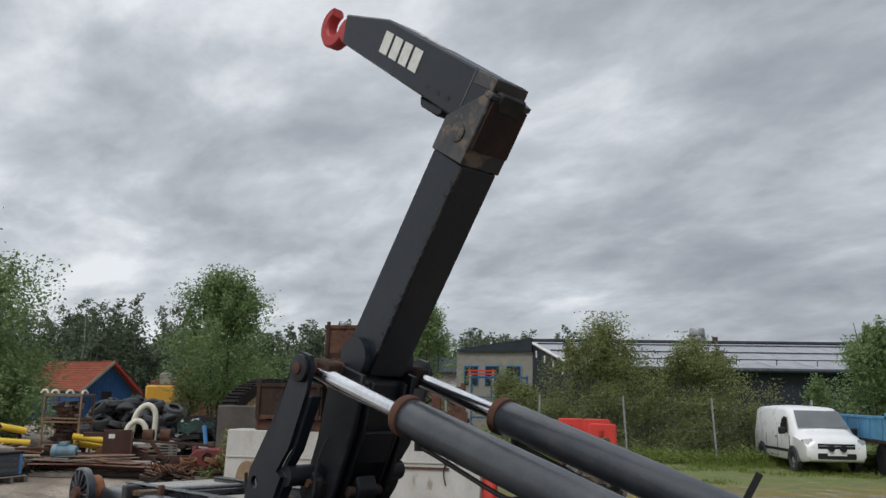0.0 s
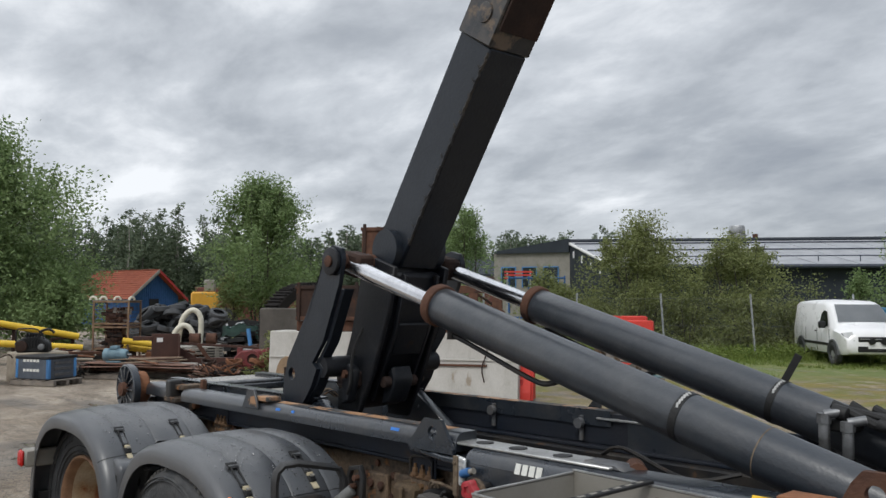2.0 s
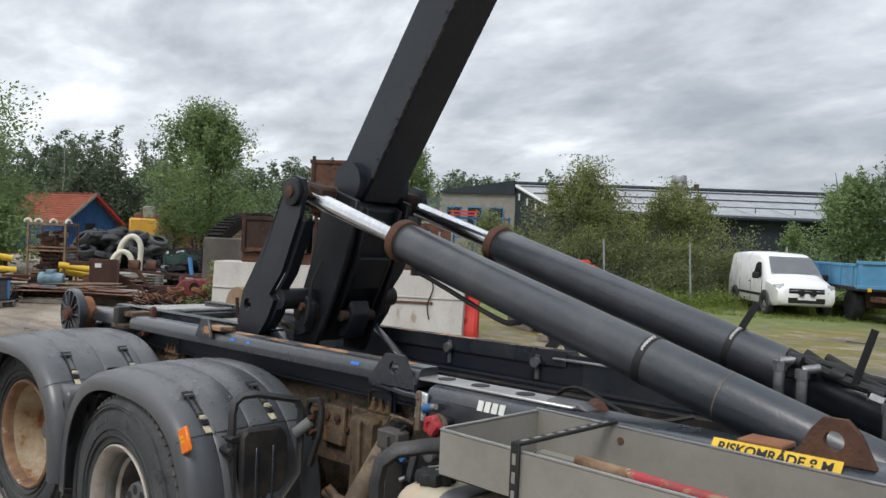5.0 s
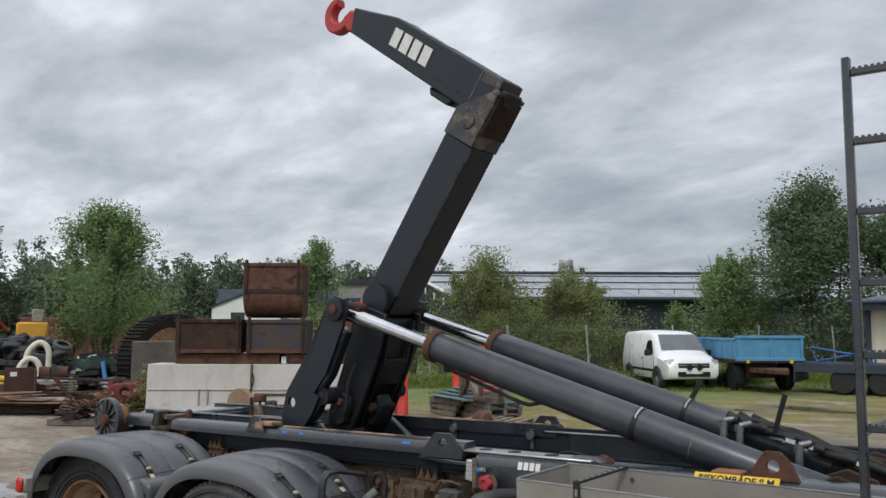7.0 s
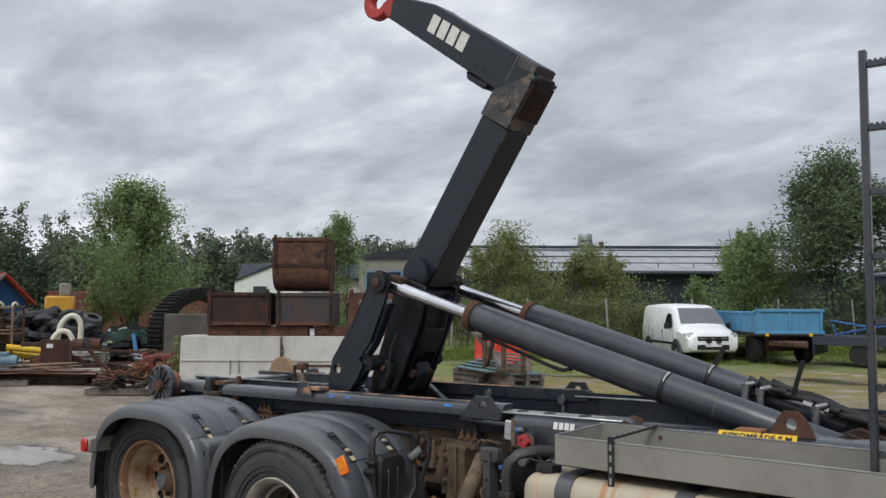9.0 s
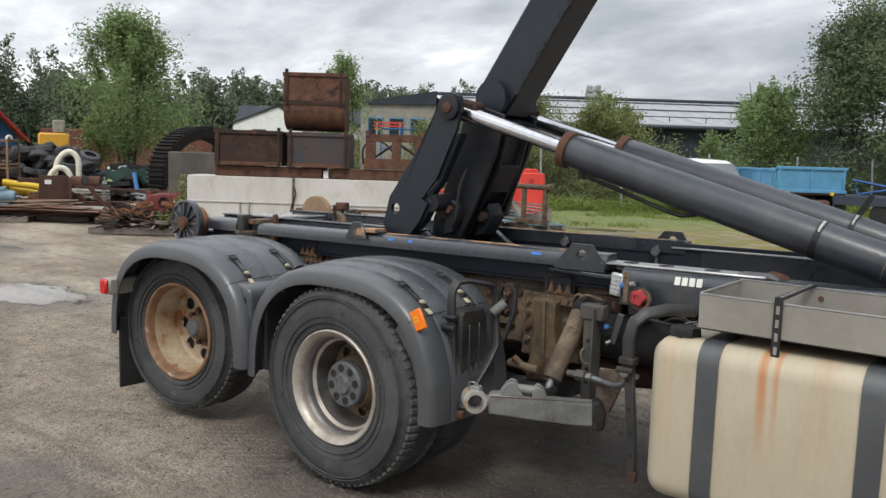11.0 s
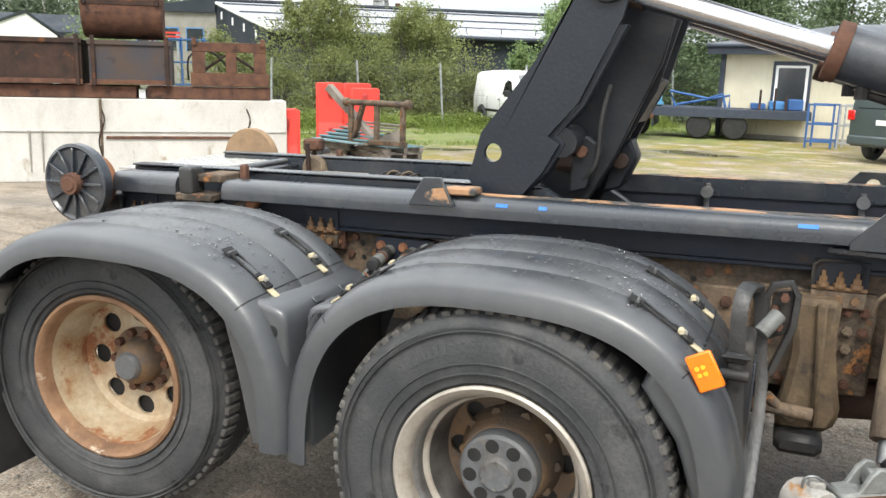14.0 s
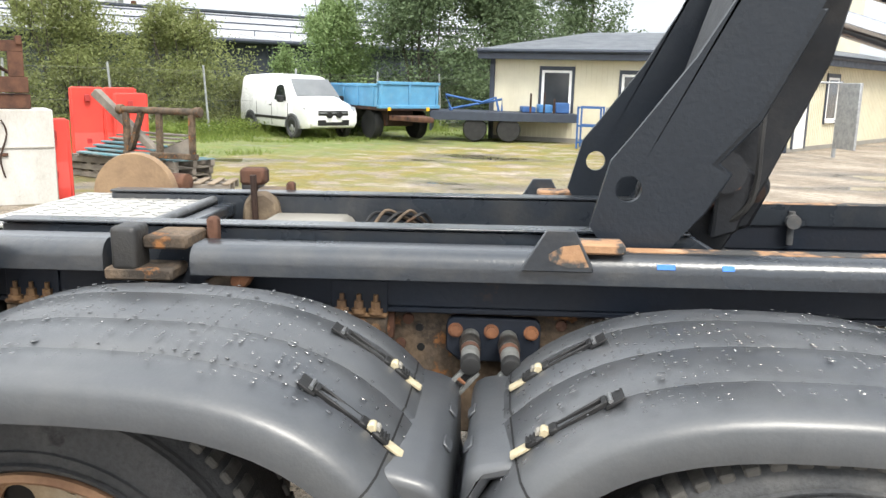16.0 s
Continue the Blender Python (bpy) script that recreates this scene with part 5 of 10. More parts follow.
for fx, fy, fz in ((2.36, 0.10, 1.435), (2.44, 0.10, 1.415), (2.72, 0.11, 1.34)):
    ft = part("hose_fitting", rod((fx, fy, fz - 0.12), (fx, fy, fz - 0.02), 0.019, seg=14, w=0.002), M_STEEL, vb)
    part("fitting_nut", rod((fx, fy, fz - 0.03), (fx, fy, fz + 0.005), 0.024, seg=6), M_STEEL, ft, smooth=False)
    part("fitting_elbow", rod((fx, fy, fz), (fx + 0.05, fy + 0.03, fz + 0.012), 0.016, seg=10), M_STEEL, ft)
    part("valve_hose", pipe([(fx, fy, fz - 0.12), (fx, fy - 0.015, fz - 0.19), (fx + 0.06, fy - 0.05, fz - 0.29), (fx + 0.2, fy - 0.08, fz - 0.35)], 0.015, 8, smooth_steps=4), M_RUBBER, vb)
vr = random.Random(12)
for k in range(5):
    yy = 0.17 + 0.035 * k
    hp_ = []
    for q in range(6):
        x = 2.36 + 0.13 * q + 0.02 * k
        hp_.append((x, yy + vr.uniform(-0.02, 0.02), 1.803 - 0.2885 * (x - 0.81) + 0.088 + vr.uniform(0.0, 0.035)))
    hp_ += [(3.3, yy, 1.16), (3.9, yy, 1.08)] if k in (1, 3) else []
    part("valve_hose", pipe(hp_, 0.013 if k % 2 else 0.017, 8, smooth_steps=4), M_RUBBER, vb)
for k in range(9):
    x = 2.40 + 0.068 * k
    z = 1.803 - 0.2885 * (x - 0.81) + 0.10
    yy = vr.uniform(0.13, 0.30)
    part("hose_joint", rod((x - 0.025, yy, z + 0.006), (x + 0.025, yy, z - 0.006), vr.uniform(0.018, 0.026), seg=10, w=0.004), M_BLACK, vb)
for x, yy in ((2.68, 0.12), (2.78, 0.15), (2.98, 0.16)):
    z = 1.803 - 0.2885 * (x - 0.81) + 0.085
    part("hex_union", rod((x - 0.022, yy, z + 0.006), (x + 0.022, yy, z - 0.006), 0.021, seg=6), M_STEEL, vb, smooth=False)
for x in (2.86, 3.06):
    c = Vector((x, 0.325, 1.803 - 0.2885 * (x - 0.81)))
    part("hose_collar", rod(c - Vector((0.03, 0, -0.0087)), c + Vector((0.03, 0, -0.0087)), 0.0905, seg=32, w=0.003), M_FORK, vb)
part("long_hose", pipe([(2.80, 0.17, 1.31), (3.0, 0.17, 1.27), (3.3, 0.19, 1.18), (3.9, 0.2, 1.10)], 0.021, 10, smooth_steps=5), M_RUBBER, vb)
part("valve_lever", bar([(2.60, 0.14, 1.38), (2.62, 0.135, 1.45), (2.66, 0.13, 1.58)], 0.025, 0.006), M_BLACK, vb)

# ---- tank and tray
tank = thing("fuel_tank", "", "")
tank.parent = truck
tb = box(1.685, 3.35, -1.155, -0.66, 0.42, 1.074)
bevel(tb, 0.085, 5)
part("tank_shell", tb, M_TANK, tank, "cream fuel tank with rust streaks")
for sx, w_ in ((1.89, 0.08), (2.46, 0.08), (3.1, 0.08)):
    sb = box(sx, sx + w_, -1.163, -0.655, 0.412, 1.082)
    bevel(sb, 0.09, 5, [e for e in sb.edges if abs(e.verts[0].co.x - e.verts[1].co.x) > 1e-4])
    part("tank_strap", sb, M_GUARD, tank, "dark grey tank strap")
part("filler_neck", rod((1.79, -1.04, 1.055), (1.79, -1.04, 1.076), 0.05, seg=24), M_BLACK, tank)
cap = B()
n = 32
rg = [[cap.verts.new((1.79 + (0.058 + 0.006 * math.cos(8 * a)) * k_ * math.cos(a), -1.04 + (0.058 + 0.006 * math.cos(8 * a)) * k_ * math.sin(a), z_)) for a in (2 * math.pi * q / n for q in range(n))] for k_, z_ in ((1, 1.074), (1, 1.10), (0.92, 1.108), (0.5, 1.111))]
for q0, q1 in zip(rg, rg[1:]):
    for k in range(n):
        cap.faces.new((q0[k], q0[(k + 1) % n], q1[(k + 1) % n], q1[k]))
cap.faces.new(rg[-1])
bmesh.ops.recalc_face_normals(cap, faces=cap.faces[:])
part("filler_cap", cap, M_BLACK, tank, "black ribbed filler cap")
tray = thing("tool_tray", "", "")
tray.parent = truck
part("tray_side", box(1.86, 3.4, -1.101, -1.093, 1.125, 1.255, 0.002), M_TRAY, tray)
part("tray_side", box(1.86, 3.4, -0.644, -0.636, 1.125, 1.265, 0.002), M_TRAY, tray)
part("tray_end", box(1.86, 1.868, -1.093, -0.644, 1.125, 1.258, 0.002), M_TRAY, tray)
part("tray_end", box(3.392, 3.4, -1.093, -0.644, 1.125, 1.258, 0.002), M_TRAY, tray)
for yy in (-1.097, -0.640):
    part("tray_edge", box(1.86, 3.4, yy - 0.006, yy + 0.006, 1.256 if yy < -1 else 1.266, 1.26 if yy < -1 else 1.27), M_ALU, tray, "bare bright edge", smooth=False)
part("tray_edge", box(1.858, 1.870, -1.09, -0.647, 1.259, 1.263), M_ALU, tray, smooth=False)
part("tray_lip", box(1.9, 3.38, -0.69, -0.646, 1.128, 1.138), M_TRAY, tray)
mesh_ = B()
for k in range(46):
    for s_ in (-1, 1):
        x0 = 1.88 + 0.033 * k
        b = box(-0.0022, 0.0022, -0.235, 0.235, -0.0015, 0.0015)
        b.transform(pose(x0, -0.868, 1.132, 0, 0, s_ * 18))
        join(mesh_, b)
part("mesh_floor", mesh_, M_GALV, tray, "expanded-metal mesh floor", smooth=False)
part("floor_sheet", box(1.87, 3.39, -1.093, -0.644, 1.12, 1.124), M_INNER, tray, smooth=False)
st = part("rubber_strap", box(2.14, 2.17, -1.111, -0.632, 1.271, 1.281, 0.002, box(2.14, 2.17, -1.113, -1.103, 1.04, 1.281, 0.002)), M_RUBBER, tray, "black perforated rubber strap")
for k in range(8):
    part("strap_slot", box(2.149, 2.161, -1.085 + 0.055 * k, -1.055 + 0.055 * k, 1.2805, 1.282), M_TRAY, st, smooth=False)
for k in range(4):
    part("strap_slot", box(2.149, 2.161, -1.1145, -1.1125, 1.07 + 0.05 * k, 1.10 + 0.05 * k), M_TRAY, st, smooth=False)
part("tray_bolt", rod((2.19, -0.644, 1.225), (2.19, -0.648, 1.225), 0.011, seg=12), M_RUST, tray)
pole = tagged(link("red_pole", rod((2.20, -0.745, 1.158), (3.3, -0.80, 1.158), 0.019, seg=20), M_POLE, None, "", True), "red rusty steel pole lying in tray", "pole")
part("pole_end", rod((2.10, -0.741, 1.158), (2.30, -0.75, 1.158), 0.0205, seg=20, w=0.004), M_POLEEND, pole, "rusted tan pole end")
part("pole_chain", pipe([(2.10, -0.79, 1.15), (2.16, -0.82, 1.145), (2.24, -0.81, 1.145), (2.32, -0.815, 1.145)], 0.008, 6, smooth_steps=4), M_RUST, pole)

# sticker with writing on the front rail
SM = TILT @ Matrix.Translation((2.645, -0.5825, 1.2185)) @ pose(0, 0, 0, 48, 0, 0)
stk = part("warning_sticker", box(-0.18, 0.18, -0.025, 0.025, -0.001, 0.001), M_YELLOW, truck, "yellow warning sticker", smooth=False, m=SM)
cu = bpy.data.curves.new("sticker_text", "FONT")
cu.body, cu.size, cu.extrude, cu.align_x, cu.align_y = "RISKOMRÅDE 8 M", 0.043, 0.0004, "CENTER", "CENTER"
cu.offset = 0.0012
tx = new("sticker_text", cu)
tx.data.materials.append(M_BLACK)
tx.parent = stk
tx.matrix_local = SM @ Matrix.Translation((0, -0.002, 0.0018)) @ Matrix.Diagonal((0.94, 1, 1, 1))
for k in range(4):
    part("white_mark", box(-0.013, 0.013, -0.0008, 0.0008, -0.019, 0.019), M_LETTER, truck, "plain white mark", smooth=False, m=TILT @ pose(1.58 + 0.034 * k, -0.5985, 1.192, -18, 0, 0))
for bx, bw in ((-0.20, 0.045), (-0.05, 0.03), (0.80, 0.06)):
    part("blue_mark", box(-bw / 2, bw / 2, -0.0008, 0.0008, -0.007, 0.007, 0.0007), M_BLUETAPE, truck, "blue paint mark", smooth=False, m=TILT @ pose(bx, -0.5512, 1.2497, -26, 0, 0))

M_REDKNOB = mat("worn_red_knob", (0.42, 0.03, 0.045), (0.30, 0.025, 0.03), 30, 0.5, film=((0.2, 0.1, 0.08), 40, 0.5, 0.7, 0.6))
M_BLUECAP = mat("blue_cap_plastic", (0.03, 0.13, 0.33), (0.025, 0.10, 0.26), 20, 0.4)
M_AIRTANK = mat("dull_black_tank", (0.010, 0.010, 0.011), (0.016, 0.015, 0.014), 6, 0.8, spec=0.25)
M_HANG = mat("ochre_dirt_on_steel", (0.125, 0.088, 0.052), (0.062, 0.046, 0.033), 6, 0.8, bump=0.4, spots=((0.035, 0.030, 0.026), 6, 0.58), film=((0.20, 0.145, 0.085), 10, 0.52, 0.72, 0.6), spec=0.25)
M_POST = mat("grimy_grey_steel", (0.075, 0.068, 0.060), (0.045, 0.042, 0.040), 7, 0.65, bump=0.3, spots=((0.15, 0.09, 0.05), 9, 0.62), film=((0.02, 0.02, 0.02), 8, 0.52, 0.7, 0.7))
# ---- stabiliser leg, brackets, valves below the rail
LINK = Matrix.Translation((0.90, -1.10, 0)) @ pose(0, 0, 0, 0, 0, 31.4)
M_LINKRUST = mat("flaking_pale_paint", (0.30, 0.285, 0.26), (0.17, 0.165, 0.155), 8, 0.6, bump=0.3, spots=((0.27, 0.14, 0.055), 10, 0.56), film=((0.05, 0.045, 0.04), 12, 0.52, 0.7, 0.8))
lk = part("leg_beam", prism([(0.0, 0.576), (0.0, 0.668), (0.04, 0.672), (0.20, 0.662), (0.49, 0.655), (0.505, 0.64), (0.49, 0.548), (0.40, 0.545), (0.22, 0.557)], -0.04, 0.04, "y", 0.008), M_LINK, truck, "weathered pale grey link arm", m=LINK)
for y_ in (-0.028, 0.028):
    part("link_ear", prism([(0.045, 0.667), (0.075, 0.715), (0.10, 0.735), (0.125, 0.728), (0.14, 0.695), (0.165, 0.664)], y_ - 0.008, y_ + 0.008, "y", 0.004), M_LINK, lk, m=LINK)
    part("link_ear", prism([(0.195, 0.66), (0.20, 0.70), (0.222, 0.72), (0.245, 0.705), (0.27, 0.658)], y_ - 0.008, y_ + 0.008, "y", 0.004), M_LINK, lk, m=LINK)
part("link_rod", rod((0.085, 0, 0.70), (0.225, 0, 0.688), 0.022, seg=18, w=0.004), M_LINK, lk, m=LINK)
part("link_end", prism([(0.475, 0.54), (0.47, 0.66), (0.50, 0.668), (0.535, 0.63), (0.53, 0.55), (0.505, 0.53)], -0.05, 0.05, "y", 0.008), M_INNER, lk, m=LINK)
part("link_seam", box(0.01, 0.47, -0.0425, -0.0405, 0.66, 0.664), M_RUST, lk, smooth=False, m=LINK)
cl_ = part("leg_clamp", lathe([(0.036, -0.05), (0.052, -0.05), (0.056, -0.042), (0.056, 0.042), (0.052, 0.05), (0.036, 0.05), (0.036, -0.05)], 28), M_LINKRUST, truck, "pale flaking pipe clamp", m=pose(0.84, -1.132, 0.628, 0, 0, 44))
part("clamp_lug", box(0.835, 0.875, -1.15, -1.115, 0.668, 0.70, 0.006), M_LINKRUST, cl_)
part("clamp_wire", pipe([(0.82, -1.15, 0.68), (0.825, -1.155, 0.71), (0.85, -1.15, 0.715), (0.88, -1.13, 0.69)], 0.004, 6, None, 4), M_STEEL, cl_)
part("clamp_neck", rod((0.87, -1.115, 0.625), (0.915, -1.09, 0.622), 0.032, seg=16), M_LINK, cl_)
part("damper", rod((1.048, -0.785, 0.695), (1.08, -0.585, 1.0), 0.046, seg=28, w=0.006), M_TAN, truck, "tan dirt-covered hydraulic damper")
part("damper_neck", rod((1.045, -0.815, 0.64), (1.048, -0.785, 0.70), 0.02, seg=14), M_STEEL, truck)
part("damper_eye", rod((1.06, -0.90, 0.642), (1.06, -0.78, 0.642), 0.024, seg=14, bm=rod((1.06, -0.915, 0.642), (1.06, -0.895, 0.642), 0.018, seg=6)), M_INNER, truck)
part("damper_top_eye", rod((1.087, -0.62, 1.03), (1.087, -0.50, 1.03), 0.034, seg=16, w=0.004), M_INNER, truck)
for k, (fx, fz) in enumerate(((1.20, 1.03), (1.235, 1.01), (1.20, 0.985))):
    part("hose_elbow", rod((1.09, -0.57, fz), (fx - 0.06, -0.58, fz), 0.011, seg=10, bm=rod((fx - 0.068, -0.58, fz), (fx - 0.054, -0.582, fz), 0.016, seg=6)), M_BLACK, truck)
for pts in ([(1.0, -0.52, 1.0), (1.01, -0.54, 1.05), (1.05, -0.56, 1.085), (1.09, -0.56, 1.06)], [(1.05, -0.56, 1.02), (1.07, -0.58, 1.07), (1.11, -0.58, 1.09), (1.17, -0.55, 1.07)]):
    part("steel_pipe", pipe(pts, 0.007, 8, smooth_steps=5), M_TAN, truck)
lp_ = part("leg_post", box(1.168, 1.226, -0.72, -0.69, 0.60, 1.06, 0.004), M_POST, truck, "grey-brown perforated bracket bar")
part("post_flange", box(1.224, 1.234, -0.75, -0.66, 0.62, 1.06, 0.003), M_POST, lp_)
for bz in (0.70, 0.76, 0.90):
    part("post_hole", rod((1.197, -0.719, bz), (1.197, -0.7215, bz), 0.011, seg=12), M_BLACK, lp_)
part("post_catch", pipe([(1.18, -0.725, 0.86), (1.175, -0.745, 0.84), (1.19, -0.75, 0.80), (1.21, -0.73, 0.79)], 0.006, 6, None, 4), M_TAN, lp_)
part("post_head", box(1.15, 1.27, -0.73, -0.66, 1.0, 1.075, 0.008), M_POST, lp_)
part("blade", prism([(1.31, 0.585), (1.36, 0.60), (1.445, 0.81), (1.30, 0.80), (1.28, 0.64)], -0.79, -0.775, "y", 0.004), M_CHASSIS, truck, "brown dirt-caked bracket plate")
cpg = part("rod_coupling", rod((1.13, -0.78, 0.742), (1.25, -0.78, 0.744), 0.017, seg=10, bm=rod((1.175, -0.78, 0.743), (1.225, -0.78, 0.744), 0.027, seg=6)), M_POST, truck)
part("coupling_nut", rod((1.236, -0.78, 0.744), (1.262, -0.785, 0.744), 0.021, seg=6), M_STEEL, cpg, smooth=False)
part("coupling_ferrule", rod((1.262, -0.785, 0.744), (1.32, -0.80, 0.742), 0.014, seg=12), M_STEEL, cpg)
part("air_hose", pipe([(1.32, -0.80, 0.742), (1.40, -0.85, 0.75), (1.48, -0.92, 0.785), (1.54, -0.98, 0.84), (1.585, -1.02, 0.86)], 0.013, 10, smooth_steps=7), M_GREYCAP, truck, "grey air hose")
sh_ = part("spring_hanger", prism([(0.765, 1.035), (0.785, 0.86), (0.768, 0.72), (0.745, 0.62), (0.765, 0.585), (0.92, 0.60), (0.945, 0.665), (0.925, 0.76), (0.905, 0.90), (0.912, 1.035)], -0.56, -0.44, "y", 0.02), M_HANG, truck, "ochre dirt-caked spring hanger leg")
part("hanger_rib", prism([(0.84, 1.03), (0.855, 0.80), (0.86, 0.62), (0.875, 0.62), (0.875, 0.80), (0.87, 1.03)], -0.585, -0.555, "y", 0.008), M_HANG, sh_)
part("hanger_foot", box(0.755, 0.90, -0.62, -0.46, 0.53, 0.60, 0.02), M_INNER, truck)
hp = part("hanger_plate", box(0.66, 1.02, -0.458, -0.425, 0.70, 1.045, 0.008), M_CHASSIS, truck, "bolted brown hanger plate")
for bx, bz in ((0.70, 0.99), (0.70, 0.93), (0.705, 0.86), (0.70, 0.79), (0.935, 0.985), (0.985, 0.985), (0.94, 0.92), (0.985, 0.92), (0.94, 0.86), (0.985, 0.80), (0.75, 0.74), (0.95, 0.74)):
    part("bolt", rod((bx, -0.458, bz), (bx, -0.472, bz), 0.017, seg=6, bm=rod((bx, -0.472, bz), (bx, -0.482, bz), 0.009, seg=8)), M_RUST if (bx * 100) % 2 else M_TAN, hp, smooth=False)
part("fork_bracket", prism([(1.08, 1.08), (1.26, 1.08), (1.24, 0.96), (1.20, 0.90), (1.08, 0.88)], -0.50, -0.43, "y", 0.01), M_CHASSIS, truck)


def stud_clamp(cx, z, half, plate):
    """A rusty shelf on the chassis with three upright studs and nuts."""
    cl = part("bolted_clamp", box(cx - half, cx + half, -0.495, -0.43, z - 0.012, z, 0.003), M_STUD, truck, "rusty bolted clamp")
    part("clamp_plate", box(cx - half, cx + half, -0.482, -0.476, z, z + 0.085, 0.002), plate, cl)
    part("clamp_face", box(cx - half, cx + half, -0.49, -0.43, z - 0.07, z - 0.012, 0.005), M_CHASSIS, cl)
    for k in (-1, 0, 1):
        bx = cx + k * half * 0.6
        part("clamp_stud", rod((bx, -0.4885, z), (bx, -0.4885, z + 0.05), 0.0065, seg=8), M_STUD, cl)
        part("clamp_nut", rod((bx, -0.4885, z), (bx, -0.4885, z + 0.012), 0.019, seg=16), M_STUD, cl)
        part("clamp_nut", rod((bx, -0.4885, z + 0.012), (bx, -0.4885, z + 0.032), 0.013, seg=6), M_STUD, cl, smooth=False)
        part("face_bolt", rod((bx, -0.49, z - 0.04), (bx, -0.505, z - 0.04), 0.014, seg=6), M_STUD, cl, smooth=False)


stud_clamp(-0.985, 1.078, 0.075, M_WEB)
stud_clamp(-1.88, 1.072, 0.075, M_WEB)
stud_clamp(0.90, 1.068, 0.082, M_WEB)
stud_clamp(1.9, 1.09, 0.075, M_WEB)
part("clamp_hoop", pipe([(0.82, -0.49, 1.07), (0.82, -0.49, 1.135), (0.84, -0.49, 1.15), (0.95, -0.49, 1.155), (0.965, -0.49, 1.14), (0.965, -0.49, 1.07)], 0.006, 6), M_INNER, truck)
lug_ = part("clamp_lug_plate", box(-0.955, -0.895, -0.455, -0.43, 1.0, 1.075, 0.004), M_RUST, truck)
part("bolt", rod((-0.925, -0.455, 1.03), (-0.925, -0.475, 1.03), 0.02, seg=6), M_RUSTL, lug_, smooth=False)
part("rusty_strut", bar([(-1.38, -0.50, 1.13), (-1.31, -0.49, 1.165), (-1.25, -0.47, 1.20)], 0.045, 0.03), M_CHASSIS, truck, "rusty broken strut")
part("strut_end", prism([(-1.32, 1.145), (-1.30, 1.135), (-1.275, 1.14), (-1.26, 1.165), (-1.25, 1.20), (-1.31, 1.20)], -0.525, -0.49, "y", 0.006), M_RUSTL, truck)
for bx, bz in ((-0.83, 1.025), (-0.825, 0.97), (-0.45, 1.0), (-1.25, 1.03), (0.45, 1.03), (0.55, 0.95)):
    part("beam_hole", rod((bx, -0.4195, bz), (bx, -0.4215, bz), 0.011, seg=12), M_BLACK, truck)
for bx, bz in ((-0.88, 0.98), (-0.86, 1.05), (-0.45, 1.05), (-0.40, 0.98), (0.42, 1.0), (0.5, 1.06), (0.62, 1.02), (0.60, 0.92)):
    part("beam_rivet", rod((bx, -0.42, bz), (bx, -0.434, bz), 0.016, seg=10, w=0.004), M_RUST, truck)
gp = part("gusset_plate", box(0.45, 0.60, -0.45, -0.425, 0.84, 1.02, 0.006), M_CHASSIS, truck)
for bx in (0.485, 0.565):
    part("gusset_bolt", rod((bx, -0.45, 0.97), (bx, -0.465, 0.97), 0.02, seg=8, w=0.003), M_RUST, gp)
# step frame: tapered plastic case inside a bent flat-bar loop
bc = part("battery_case", prism([(-1.02, 0.62), (-1.025, 0.98), (-1.0, 1.01), (-0.84, 1.005), (-0.80, 0.96), (-0.79, 0.80), (-0.90, 0.57), (-0.98, 0.55)], 0.625, 0.672, "x", 0.012), M_INNER, truck, "dark plastic case")
for by in (-0.96, -0.88):
    part("case_rib", box(0.671, 0.678, by, by + 0.012, 0.66, 0.93, 0.002), M_FRAME, bc)
loop = part("step_frame", bar([(0.668, -1.045, 0.50), (0.650, -1.045, 0.66), (0.628, -1.045, 0.95), (0.624, -1.045, 1.07), (0.625, -1.038, 1.115), (0.63, -1.01, 1.142), (0.64, -0.95, 1.145), (0.66, -0.76, 1.105)], 0.042, 0.018), M_BLOCKWEAR, truck, "black flat-bar frame with rust streak")
part("frame_leg", bar([(0.66, -0.76, 1.105), (0.672, -0.74, 1.06), (0.70, -0.76, 0.80), (0.70, -0.83, 0.72), (0.69, -1.03, 0.53)], 0.036, 0.018), M_BLOCKWEAR, loop)
part("frame_rust", box(-0.010, 0.010, -0.0012, 0.0012, -0.09, 0.09, 0.001), M_RUSTL, loop, "rust streak", m=pose(0.653, -1.0548, 0.62, 0, -6, 0))
for bz in (0.88, 0.78, 0.68):
    part("frame_hole", rod((0.634 + (0.88 - bz) * 0.09, -1.054, bz), (0.634 + (0.88 - bz) * 0.09, -1.0555, bz), 0.009, seg=12), M_INNER, loop)
part("frame_clamp", box(0.598, 0.656, -1.062, -1.02, 0.955, 0.985, 0.005, rod((0.59, -1.066, 0.975), (0.665, -1.066, 0.975), 0.006, seg=8, bm=rod((0.59, -1.066, 0.925), (0.665, -1.066, 0.925), 0.016, seg=12, w=0.003))), M_INNER, loop)
part("frame_foot", box(0.655, 0.715, -1.055, -1.02, 0.485, 0.52, 0.005), M_RUST, loop)
br = part("frame_bracket", bar([(0.70, -0.71, 0.95), (0.69, -0.72, 1.07), (0.705, -0.72, 1.105), (0.755, -0.71, 1.115), (0.775, -0.71, 1.08), (0.77, -0.71, 0.98), (0.72, -0.72, 0.83)], 0.02, 0.024), M_BLOCKWEAR, truck)
for bx, bz in ((0.715, 1.03), (0.73, 0.98), (0.74, 1.07)):
    part("bracket_bolt", rod((bx, -0.70, bz), (bx, -0.735, bz), 0.013, seg=6), M_RUST, br, smooth=False)
